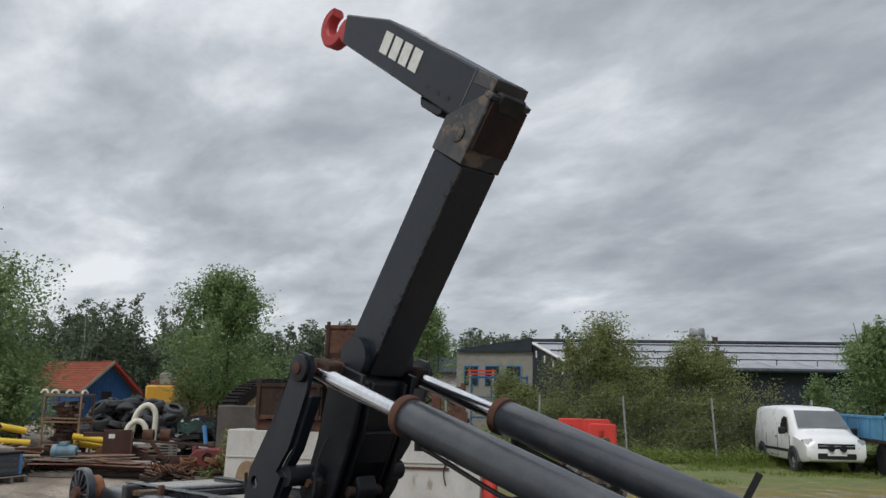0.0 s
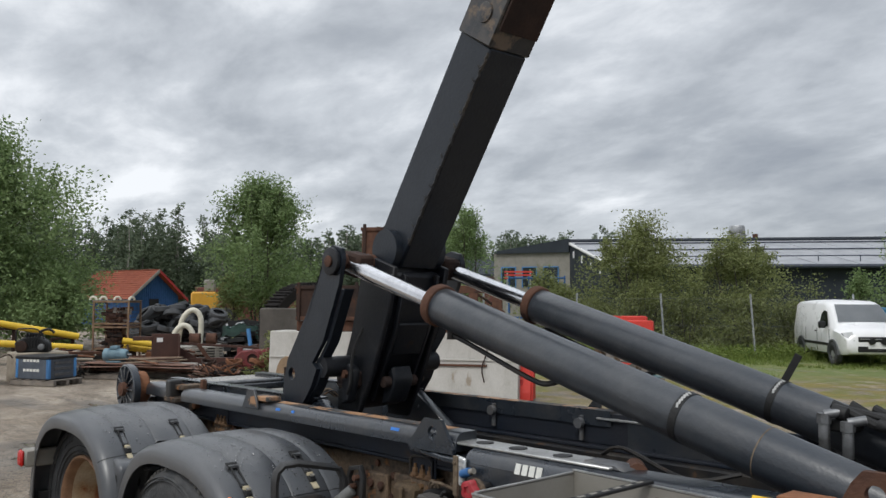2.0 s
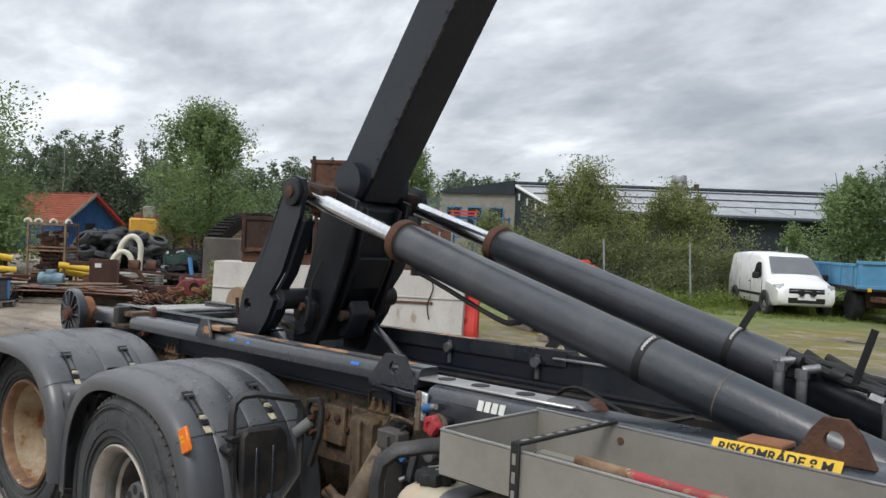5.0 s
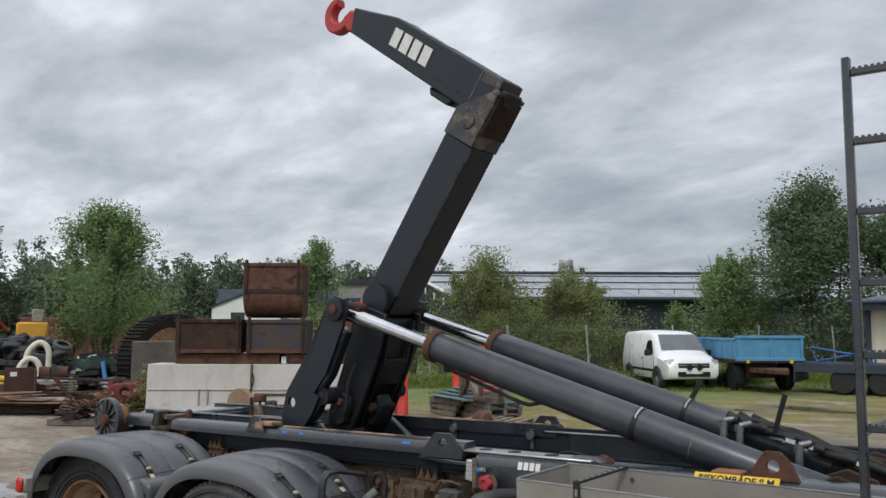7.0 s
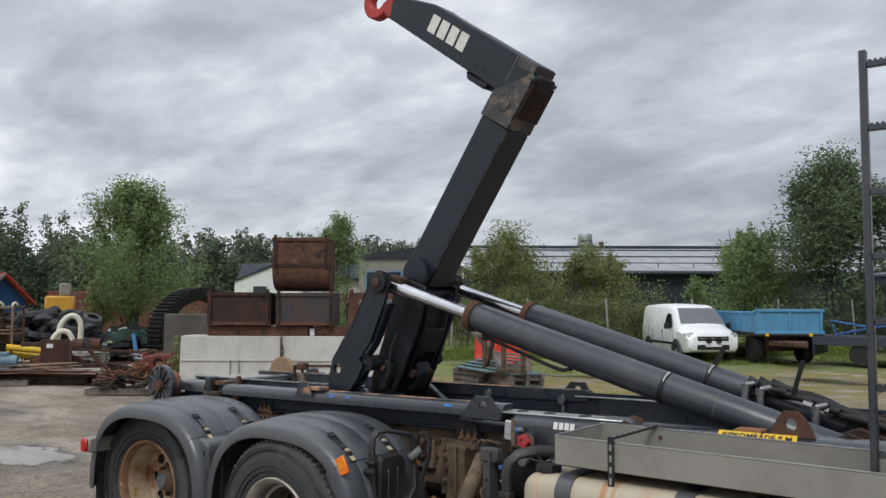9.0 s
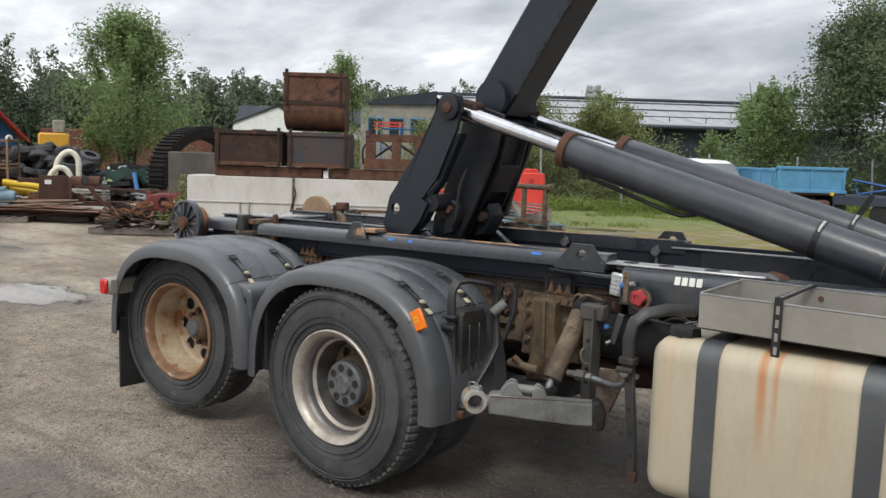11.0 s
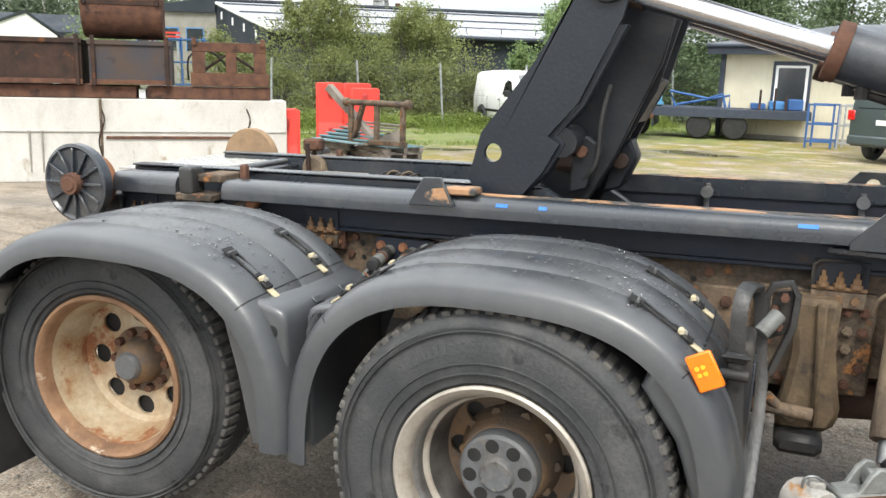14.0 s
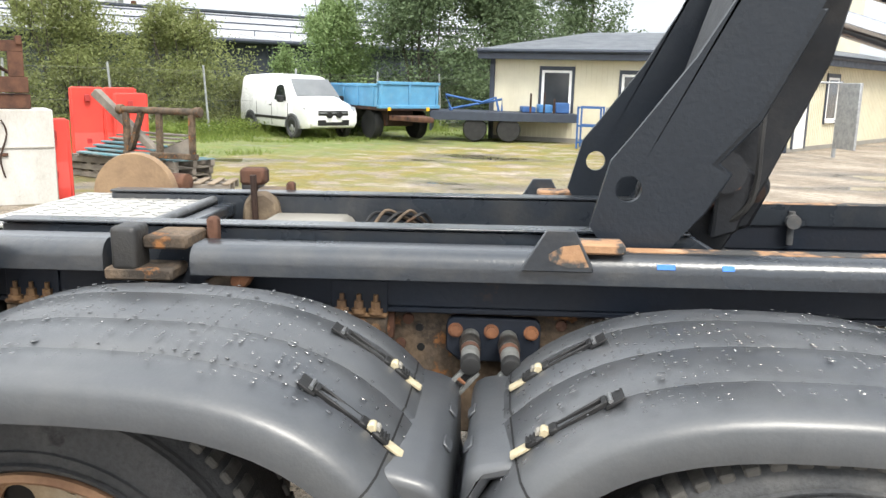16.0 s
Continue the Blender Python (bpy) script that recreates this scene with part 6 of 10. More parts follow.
part("bracket_plate", prism([(0.705, 0.93), (0.705, 1.08), (0.765, 1.09), (0.765, 0.96)], -0.705, -0.695, "y", 0.003), M_INNER, br)
part("grey_cup", rod((0.682, -0.775, 0.965), (0.728, -0.73, 1.02), 0.025, seg=18, w=0.004), M_LINK, truck, "pale grey cup")
part("lower_strut", rod((0.68, -0.6, 0.68), (0.86, -0.6, 0.67), 0.022, seg=12, bm=rod((0.72, -0.62, 0.72), (0.80, -0.58, 0.64), 0.018, seg=12)), M_CHASSIS, truck)
# stand leg
part("leg_stand", prism([(1.556, 0.95), (1.600, 0.95), (1.614, 0.78), (1.632, 0.60), (1.636, 0.46), (1.604, 0.46), (1.592, 0.60), (1.574, 0.78)], -1.10, -1.075, "y", 0.004), M_BLOCKWEAR, truck, "black perforated stand leg")
part("stand_rust", box(1.600, 1.640, -1.102, -1.073, 0.43, 0.48, 0.004), M_RUSTDK, truck)
for bx, bz in ((1.583, 0.86), (1.596, 0.74), (1.608, 0.64), (1.616, 0.55)):
    part("stand_hole", rod((bx, -1.1005, bz), (bx, -1.102, bz), 0.010, seg=12), M_BLACK, truck)
part("stand_hook", bar([(1.578, -1.09, 0.93), (1.575, -1.09, 1.03), (1.587, -1.085, 1.095), (1.62, -1.05, 1.135), (1.68, -0.97, 1.15), (1.73, -0.8, 1.13)], 0.046, 0.03), M_BLOCKWEAR, truck, "bent black flat bar")
part("stand_clamp", box(1.543, 1.613, -1.115, -1.065, 0.925, 0.955, 0.004, rod((1.543, -1.12, 0.905), (1.613, -1.12, 0.905), 0.014, seg=10, w=0.002)), M_INNER, truck)
part("stand_bolt", rod((1.578, -1.10, 0.895), (1.578, -1.13, 0.895), 0.02, seg=12, w=0.003), M_STEEL, truck)
# air couplings
va = part("air_coupling", box(1.37, 1.45, -0.68, -0.60, 1.04, 1.15, 0.01), M_INNER, truck, "air couplings with red and blue caps")
cp = B()
rg = [[cp.verts.new(((0.036 + 0.004 * math.cos(5 * a)) * k_ * math.cos(a), y_, (0.036 + 0.004 * math.cos(5 * a)) * k_ * math.sin(a))) for a in (2 * math.pi * q / 30 for q in range(30))] for k_, y_ in ((1, 0.0), (1, -0.022), (0.88, -0.03), (0.45, -0.032), (0.4, -0.024))]
for q0, q1 in zip(rg, rg[1:]):
    for k in range(30):
        cp.faces.new((q0[k], q0[(k + 1) % 30], q1[(k + 1) % 30], q1[k]))
cp.faces.new(rg[-1])
bmesh.ops.recalc_face_normals(cp, faces=cp.faces[:])
part("red_cap", cp, M_REDKNOB, va, "worn red coupling cap", m=pose(1.43, -0.69, 1.135))
part("cap_surround", lathe([(0.036, 0.0), (0.05, 0.0), (0.05, -0.02), (0.036, -0.02)], 28), M_CHASSIS, va, m=pose(1.432, -0.672, 1.125))
part("grey_cap", rod((1.425, -0.67, 1.03), (1.425, -0.72, 1.025), 0.028, seg=18, w=0.007), M_GREYCAP, va, "grey coupling cap")
part("blue_cap", rod((1.31, -0.635, 1.165), (1.355, -0.635, 1.18), 0.017, seg=16, w=0.004), M_BLUECAP, va, "blue cap")
part("cap_tip", rod((1.355, -0.635, 1.18), (1.377, -0.635, 1.186), 0.012, seg=12), M_TRAY, va)
lb = part("lamp_body", box(-0.03, 0.03, -0.008, 0.008, -0.055, 0.055, 0.006), M_LAMPGL, va, "pale ribbed reflector plate", m=pose(1.273, -0.61, 1.168, 0, 6, 0))
for q in range(5):
    for k in range(3):
        part("reflector_cell", rod((-0.018 + 0.018 * k, -0.008, -0.04 + 0.02 * q), (-0.018 + 0.018 * k, -0.011, -0.04 + 0.02 * q), 0.0065, 0.004, 6), M_GALV, lb, smooth=False, m=pose(1.273, -0.61, 1.168, 0, 6, 0))
part("bracket_flat", box(1.368, 1.392, -0.735, -0.725, 1.11, 1.255, 0.002, rod((1.38, -0.735, 1.23), (1.38, -0.742, 1.23), 0.007, seg=6)), M_TAN, va, "tan rusty flat bar")
part("coupling_arm", box(-0.016, 0.016, -0.012, 0.012, -0.075, 0.075, 0.004), M_FRAME, va, m=pose(1.335, -0.70, 0.975, 0, 14, 0))
part("arm_spring", rod((1.31, -0.715, 0.915), (1.295, -0.73, 0.905), 0.010, seg=10), M_STEEL, va)
part("blue_plug", rod((1.285, -0.70, 0.98), (1.285, -0.72, 0.98), 0.012, seg=12, w=0.003), M_BLUECAP, va)
part("air_tank", rod((1.18, -0.52, 0.90), (1.72, -0.52, 0.905), 0.115, seg=28, w=0.03), M_AIRTANK, truck, "black air tank")
for pts in ([(1.3, -0.66, 0.97), (1.24, -0.68, 0.96), (1.225, -0.68, 1.04), (1.27, -0.69, 1.10)], [(1.45, -0.62, 1.09), (1.50, -0.70, 1.075), (1.57, -0.72, 1.09), (1.66, -0.7, 1.07)], [(1.45, -0.6, 1.05), (1.53, -0.66, 1.03), (1.6, -0.68, 1.06), (1.72, -0.68, 1.05)], [(1.44, -0.62, 1.07), (1.50, -0.74, 1.055), (1.62, -0.70, 1.03), (1.7, -0.66, 1.0)]):
    part("air_hose", pipe(pts, 0.007, 8, smooth_steps=6), M_RUBBER, truck, "black hose")
# shock-absorber ends between the guards
pr_ = [(-0.735 + 0.02 * math.cos(a), 1.05 + 0.02 * math.sin(a)) for a in (math.pi, math.pi * 0.75, math.pi * 0.5)] + [(-0.525 + 0.02 * math.cos(a), 1.05 + 0.02 * math.sin(a)) for a in (math.pi * 0.5, math.pi * 0.25, 0.0)] + [(-0.505, 0.98), (-0.53, 0.95), (-0.72, 0.95), (-0.755, 0.98)]
sh = part("hose_plate", prism(pr_, -0.462, -0.43, "y", 0.004), M_WEB, truck, "black bolted plate", m=None)
for bx in (-0.73, -0.635, -0.53):
    part("plate_bolt", rod((bx, -0.462, 1.035), (bx, -0.474, 1.035), 0.015, seg=6, bm=rod((bx, -0.462, 1.035), (bx, -0.465, 1.035), 0.02, seg=16)), M_RUSTL, sh, smooth=False)
for x0 in (-0.685, -0.585):
    de = part("damper_end", rod((x0 - 0.005, -0.46, 1.02), (x0 + 0.002, -0.61, 1.0), 0.024, seg=20, w=0.006), M_LINK, truck, "pale corroded damper end")
    part("damper_sleeve", rod((x0 - 0.004, -0.50, 1.015), (x0 - 0.001, -0.54, 1.01), 0.028, seg=20, w=0.003), M_INNER, de)
    part("rust_ring", rod((x0 - 0.002, -0.545, 1.008), (x0, -0.565, 1.006), 0.0255, seg=20), M_RUST, de)
    part("damper_cap", rod((x0 + 0.002, -0.605, 1.0), (x0 + 0.004, -0.64, 0.995), 0.025, seg=20, w=0.006), M_RUBBER, de)
    part("slotted_link", bar([(x0 - 0.005, -0.62, 0.99), (x0 - 0.085, -0.63, 0.90)], 0.012, 0.02, bar([(x0 + 0.022, -0.62, 0.975), (x0 - 0.055, -0.63, 0.885)], 0.012, 0.02, bar([(x0 - 0.085, -0.63, 0.90), (x0 - 0.055, -0.63, 0.885)], 0.012, 0.02))), M_LINK, de)
    part("link_slot", bar([(x0 + 0.005, -0.615, 0.98), (x0 - 0.07, -0.625, 0.893)], 0.022, 0.008), M_RUBBER, de)
    part("link_clip", bar([(x0 - 0.025, -0.64, 0.965), (x0 - 0.008, -0.64, 0.952)], 0.008, 0.006), M_RUSTL, de)

# ---- ladder beside the cab
lad = thing("ladder", "black steel access ladder behind truck cab", "ladder", 0, 0, 0)
part("stile", box(3.206, 3.234, -1.06, -1.025, 0.9, 2.87, 0.004), M_FRAME, lad)
part("stile", box(3.385, 3.44, -1.07, -1.015, 0.9, 2.90, 0.006), M_FRAME, lad)
for k in range(8):
    z_ = 2.812 - 0.249 * k
    rg_ = part("rung", box(3.234, 3.385, -1.057, -1.028, z_ - 0.012, z_ + 0.012, 0.003), M_FRAME, lad)
    for q in range(7):
        part("rung_tooth", box(3.24 + 0.02 * q, 3.25 + 0.02 * q, -1.055, -1.03, z_ + 0.011, z_ + 0.018), M_FRAME, rg_, smooth=False)
for lz in (1.2, 1.55):
    part("ladder_stay", box(3.21, 3.23, -1.025, -0.60, lz - 0.012, lz + 0.012, 0.003), M_FRAME, lad)

# ---------------------------------------------------------------- ground


def ground_material():
    """Packed wet gravel with puddles near the truck, thin grass and yellow moss towards the fence."""
    m = bpy.data.materials.new("yard_gravel")
    m.use_nodes = True
    n, l = m.node_tree.nodes, m.node_tree.links
    b = n["Principled BSDF"]
    co = n.new("ShaderNodeTexCoord")

    def tex(sc, det=6.0, ro=0.6, stretch=(1, 1, 1), kind="ShaderNodeTexNoise"):
        mp = n.new("ShaderNodeMapping")
        mp.inputs["Scale"].default_value = stretch
        l.new(co.outputs["Object"], mp.inputs[0])
        t = n.new(kind)
        t.inputs["Scale"].default_value = sc
        if kind == "ShaderNodeTexNoise":
            t.inputs["Detail"].default_value, t.inputs["Roughness"].default_value = det, ro
        l.new(mp.outputs[0], t.inputs["Vector"])
        return t.outputs[0]

    def rng(src, a, z, lo=0.0, hi=1.0):
        r = n.new("ShaderNodeMapRange")
        for k, v in (("From Min", a), ("From Max", z), ("To Min", lo), ("To Max", hi)):
            r.inputs[k].default_value = v
        l.new(src, r.inputs[0])
        return r.outputs[0]

    def op(o, a, z):
        k = n.new("ShaderNodeMath")
        k.operation = o
        for i, v in enumerate((a, z)):
            if isinstance(v, (int, float)):
                k.inputs[i].default_value = v
            else:
                l.new(v, k.inputs[i])
        return k.outputs[0]

    def mix(f, a, z):
        k = n.new("ShaderNodeMix")
        k.data_type = "RGBA"
        for i, v in ((0, f), (6, a), (7, z)):
            if isinstance(v, tuple):
                k.inputs[i].default_value = (*v, 1)
            elif isinstance(v, (int, float)):
                k.inputs[i].default_value = v
            else:
                l.new(v, k.inputs[i])
        return k.outputs[2]

    sep = n.new("ShaderNodeSeparateXYZ")
    l.new(co.outputs["Object"], sep.inputs[0])
    X, Y = sep.outputs[0], sep.outputs[1]
    patch, mid, fine, grit = tex(0.35, 6), tex(1.6, 8, 0.68), tex(14, 6, 0.7), tex(75, 4, 0.75)
    peb = n.new("ShaderNodeTexVoronoi")
    peb.inputs["Scale"].default_value = 42
    l.new(co.outputs["Object"], peb.inputs["Vector"])
    pebv = n.new("ShaderNodeSeparateColor")
    l.new(peb.outputs["Color"], pebv.inputs[0])
    lump = tex(6, 7, 0.72)
    track = tex(1.0, 6, 0.6, (0.35, 3.2, 1.0))
    gravel = mix(rng(mid, 0.35, 0.65), (0.44, 0.365, 0.285), (0.245, 0.198, 0.15))
    gravel = mix(rng(patch, 0.46, 0.58), gravel, (0.50, 0.43, 0.35))
    gravel = mix(op("MULTIPLY", rng(track, 0.53, 0.62), 0.5), gravel, (0.15, 0.125, 0.10))
    gravel = mix(op("MULTIPLY", rng(fine, 0.55, 0.72), 0.5), gravel, (0.14, 0.12, 0.10))
    gravel = mix(op("MULTIPLY", rng(lump, 0.50, 0.64), 0.65), gravel, (0.15, 0.12, 0.09))
    gravel = mix(op("MULTIPLY", rng(pebv.outputs[0], 0.82, 0.92), 0.4), gravel, (0.46, 0.42, 0.37))
    gravel = mix(op("MULTIPLY", rng(pebv.outputs[1], 0.82, 0.92), 0.45), gravel, (0.13, 0.11, 0.09))
    # wheel tracks: bands across the yard, printed with lug marks
    mt = n.new("ShaderNodeMapping")
    mt.inputs["Rotation"].default_value = (0, 0, radians(24))
    warp = n.new("ShaderNodeMix")
    warp.data_type, warp.blend_type = "RGBA", "ADD"
    warp.inputs[0].default_value = 0.6
    wt = n.new("ShaderNodeTexNoise")
    wt.inputs["Scale"].default_value = 0.35
    l.new(co.outputs["Object"], wt.inputs["Vector"])
    l.new(co.outputs["Object"], warp.inputs[6])
    l.new(wt.outputs[1], warp.inputs[7])
    l.new(warp.outputs[2], mt.inputs[0])
    ts = n.new("ShaderNodeSeparateXYZ")
    l.new(mt.outputs[0], ts.inputs[0])
    across = op("ABSOLUTE", op("SUBTRACT", op("FRACT", op("MULTIPLY", ts.outputs[1], 0.62), 0.0), 0.5), 0.0)
    band = op("MULTIPLY", rng(across, 0.22, 0.13), rng(tex(0.6, 4), 0.40, 0.55))
    lugs = op("MULTIPLY", rng(op("SINE", op("ADD", op("MULTIPLY", ts.outputs[0], 75.0), op("MULTIPLY", across, 60.0)), 0.0), -0.1, 0.6), band)
    gravel = mix(op("MULTIPLY", band, 0.35), gravel, (0.20, 0.16, 0.12))
    gravel = mix(op("MULTIPLY", lugs, 0.15), gravel, (0.13, 0.105, 0.08))
    speck = mix(rng(grit, 0.36, 0.64), (0.45, 0.45, 0.45), (1.45, 1.42, 1.38))
    mul = n.new("ShaderNodeMix")
    mul.data_type, mul.blend_type = "RGBA", "MULTIPLY"
    mul.inputs[0].default_value = 0.9
    l.new(gravel, mul.inputs[6])
    l.new(speck, mul.inputs[7])
    gravel = mul.outputs[2]
    # darker two-toned ground in a ragged ellipse under the truck
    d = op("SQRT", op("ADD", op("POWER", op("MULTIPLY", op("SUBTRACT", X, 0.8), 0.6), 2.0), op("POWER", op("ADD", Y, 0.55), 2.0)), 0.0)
    dark_spot = op("MULTIPLY", rng(op("ADD", d, op("MULTIPLY", op("SUBTRACT", mid, 0.5), 1.6)), 1.6, 0.8), 0.8)
    gravel = mix(dark_spot, gravel, mix(rng(lump, 0.42, 0.60), (0.045, 0.040, 0.036), (0.11, 0.095, 0.08)))
    # grass and moss belt by the fence, in broken patches
    gap = op("ADD", op("MULTIPLY", op("ADD", X, 11.4), 0.74), op("MULTIPLY", op("SUBTRACT", Y, 19.75), -0.67))
    gap_n = op("ADD", gap, op("MULTIPLY", op("SUBTRACT", tex(0.5, 6), 0.5), 5.0))
    side = rng(op("ADD", X, op("MULTIPLY", op("SUBTRACT", tex(0.6, 4), 0.5), 4.0)), 3.6, 2.0)
    moss = op("MULTIPLY", op("MULTIPLY", rng(gap_n, 15.5, 11.5), rng(tex(1.3, 8, 0.68), 0.40, 0.52)), op("MULTIPLY", side, rng(Y, 7.0, 9.5)))
    mosscol = mix(rng(tex(0.8, 6), 0.42, 0.58), (0.26, 0.205, 0.045), (0.19, 0.19, 0.045))
    mosscol = mix(rng(tex(9, 5, 0.7), 0.52, 0.66), mosscol, (0.15, 0.115, 0.045))
    yard = rng(op("ADD", X, op("MULTIPLY", op("SUBTRACT", tex(0.4, 4), 0.5), 4.0)), -15.5, -12.5)
    yard = op("MAXIMUM", yard, rng(Y, 12.0, 14.0))
    col = mix(op("MULTIPLY", moss, yard), gravel, mosscol)
    turf = op("MULTIPLY", op("MULTIPLY", rng(gap_n, 7.6, 5.6), rng(tex(2.0, 7, 0.7), 0.34, 0.50)), side)
    turfcol = mix(rng(tex(3.0, 6, 0.7), 0.4, 0.6), (0.12, 0.18, 0.04), (0.21, 0.245, 0.075))
    turfcol = mix(rng(tex(22, 5, 0.8), 0.5, 0.72), turfcol, (0.07, 0.11, 0.02))
    turfcol = mix(op("MULTIPLY", rng(tex(7, 6, 0.75), 0.52, 0.66), 0.7), turfcol, (0.21, 0.17, 0.07))
    col = mix(op("MULTIPLY", turf, yard), col, turfcol)
    # wet film: puddles where the low noise dips
    wetn = tex(0.5, 4, 0.5, (0.45, 1.0, 1.0))
    wet = rng(op("ADD", wetn, op("MULTIPLY", op("SUBTRACT", mid, 0.5), 0.10)), 0.44, 0.37)
    pd = op("SQRT", op("ADD", op("POWER", op("MULTIPLY", op("ADD", X, 6.6), 0.75), 2.0), op("POWER", op("MULTIPLY", op("SUBTRACT", Y, 0.35), 1.5), 2.0)), 0.0)
    pool = op("ADD", pd, op("MULTIPLY", op("SUBTRACT", mid, 0.5), 1.9))
    wet = op("MAXIMUM", wet, rng(pool, 1.25, 0.8))
    puddle = op("MAXIMUM", rng(op("ADD", wetn, op("MULTIPLY", fine, 0.04)), 0.365, 0.355), rng(op("ADD", pool, op("MULTIPLY", fine, 0.25)), 0.86, 0.80))
    col = mix(op("MULTIPLY", wet, 0.55), col, (0.09, 0.08, 0.07))
    l.new(col, b.inputs["Base Color"])
    l.new(op("SUBTRACT", op("SUBTRACT", 0.85, op("MULTIPLY", wet, 0.35)), op("MULTIPLY", puddle, 0.42)), b.inputs["Roughness"])
    bp = n.new("ShaderNodeBump")
    bp.inputs["Strength"].default_value, bp.inputs["Distance"].default_value = 1.0, 0.045
    hgt0 = op("ADD", op("ADD", op("MULTIPLY", fine, 0.8), op("MULTIPLY", grit, 0.45)), op("ADD", op("MULTIPLY", lump, 1.2), op("MULTIPLY", op("SUBTRACT", 1.0, peb.outputs[0]), 0.22)))
    hgt = op("SUBTRACT", hgt0, op("MULTIPLY", lugs, 0.22))
    l.new(op("MULTIPLY", hgt, op("SUBTRACT", 1.0, puddle)), bp.inputs["Height"])
    l.new(bp.outputs[0], b.inputs["Normal"])
    return m


M_GROUND = ground_material()


def height(x, y):
    """Ruts and hollows of the yard, fading out near things that stand on it."""
    v = 0.012 * noise.noise((x * 0.9, y * 0.9, 0)) + 0.02 * noise.noise((x * 0.25, y * 0.25, 4))
    near = max(abs(x + 0.5) / 4.5, abs(y) / 2.2)
    return v - 0.012 if near > 0.4 else -0.012


gb = bmesh.new()
xs = [-900, -400, -200, -120, -80, -60, -45] + [-40 + 0.5 * k for k in range(41 * 2)] + [1.5 + 0.5 * k for k in range(60)] + [40, 60, 100, 200, 500, 900]
xs = sorted(set(xs))
ys = [-900, -300, -100, -40, -20, -10] + [-6 + 0.5 * k for k in range(80)] + [38, 45, 60, 80, 120, 200, 400, 900]
grid = [[gb.verts.new((x, y, height(x, y) if abs(x) < 40 and -6 < y < 34 else -0.012)) for y in ys] for x in xs]
for i in range(len(xs) - 1):
    for j in range(len(ys) - 1):
        gb.faces.new((grid[i][j], grid[i + 1][j], grid[i + 1][j + 1], grid[i][j + 1]))
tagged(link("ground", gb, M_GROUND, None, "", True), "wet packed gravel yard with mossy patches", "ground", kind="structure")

# ---------------------------------------------------------------- trees


def leaf_cloud(bm, centre, radius, count, size, rng, flat=1.0):
    c = Vector(centre)
    for _ in range(count):
        d = Vector((rng.gauss(0, 1), rng.gauss(0, 1), rng.gauss(0, 1) * flat))
        d = d.normalized() * radius * rng.random() ** 0.45
        d.z *= flat
        p = c + d
        a = Vector((rng.uniform(-1, 1), rng.uniform(-1, 1), rng.uniform(-0.6, 0.6))).normalized()
        u = a.cross(Vector((rng.uniform(-1, 1), rng.uniform(-1, 1), rng.uniform(-1, 1)))).normalized()
        s = size * rng.uniform(0.6, 1.3)
        v = [bm.verts.new(p + q) for q in (a * s, u * s * 0.45, -a * s, -u * s * 0.45)]
        bm.faces.new(v)


def limb(bm, p, q, r0, r1, rng, seg=6, bend=0.08):
    p, q = Vector(p), Vector(q)
    n = 5
    pts = [p.lerp(q, k / n) + Vector((rng.uniform(-1, 1), rng.uniform(-1, 1), 0)) * bend * (q - p).length * math.sin(math.pi * k / n) for k in range(n + 1)]
    rows = []
    d = (q - p).normalized()
    s = d.cross(Vector((0.31, 0.95, 0.05))).normalized()
    t = d.cross(s)
    for k, c in enumerate(pts):
        r = r0 + (r1 - r0) * k / n
        rows.append([bm.verts.new(c + r * (math.cos(a) * s + math.sin(a) * t)) for a in (2 * math.pi * i / seg for i in range(seg))])
    for a, z in zip(rows, rows[1:]):
        for i in range(seg):
            bm.faces.new((a[i], a[(i + 1) % seg], z[(i + 1) % seg], z[i]))
    return pts


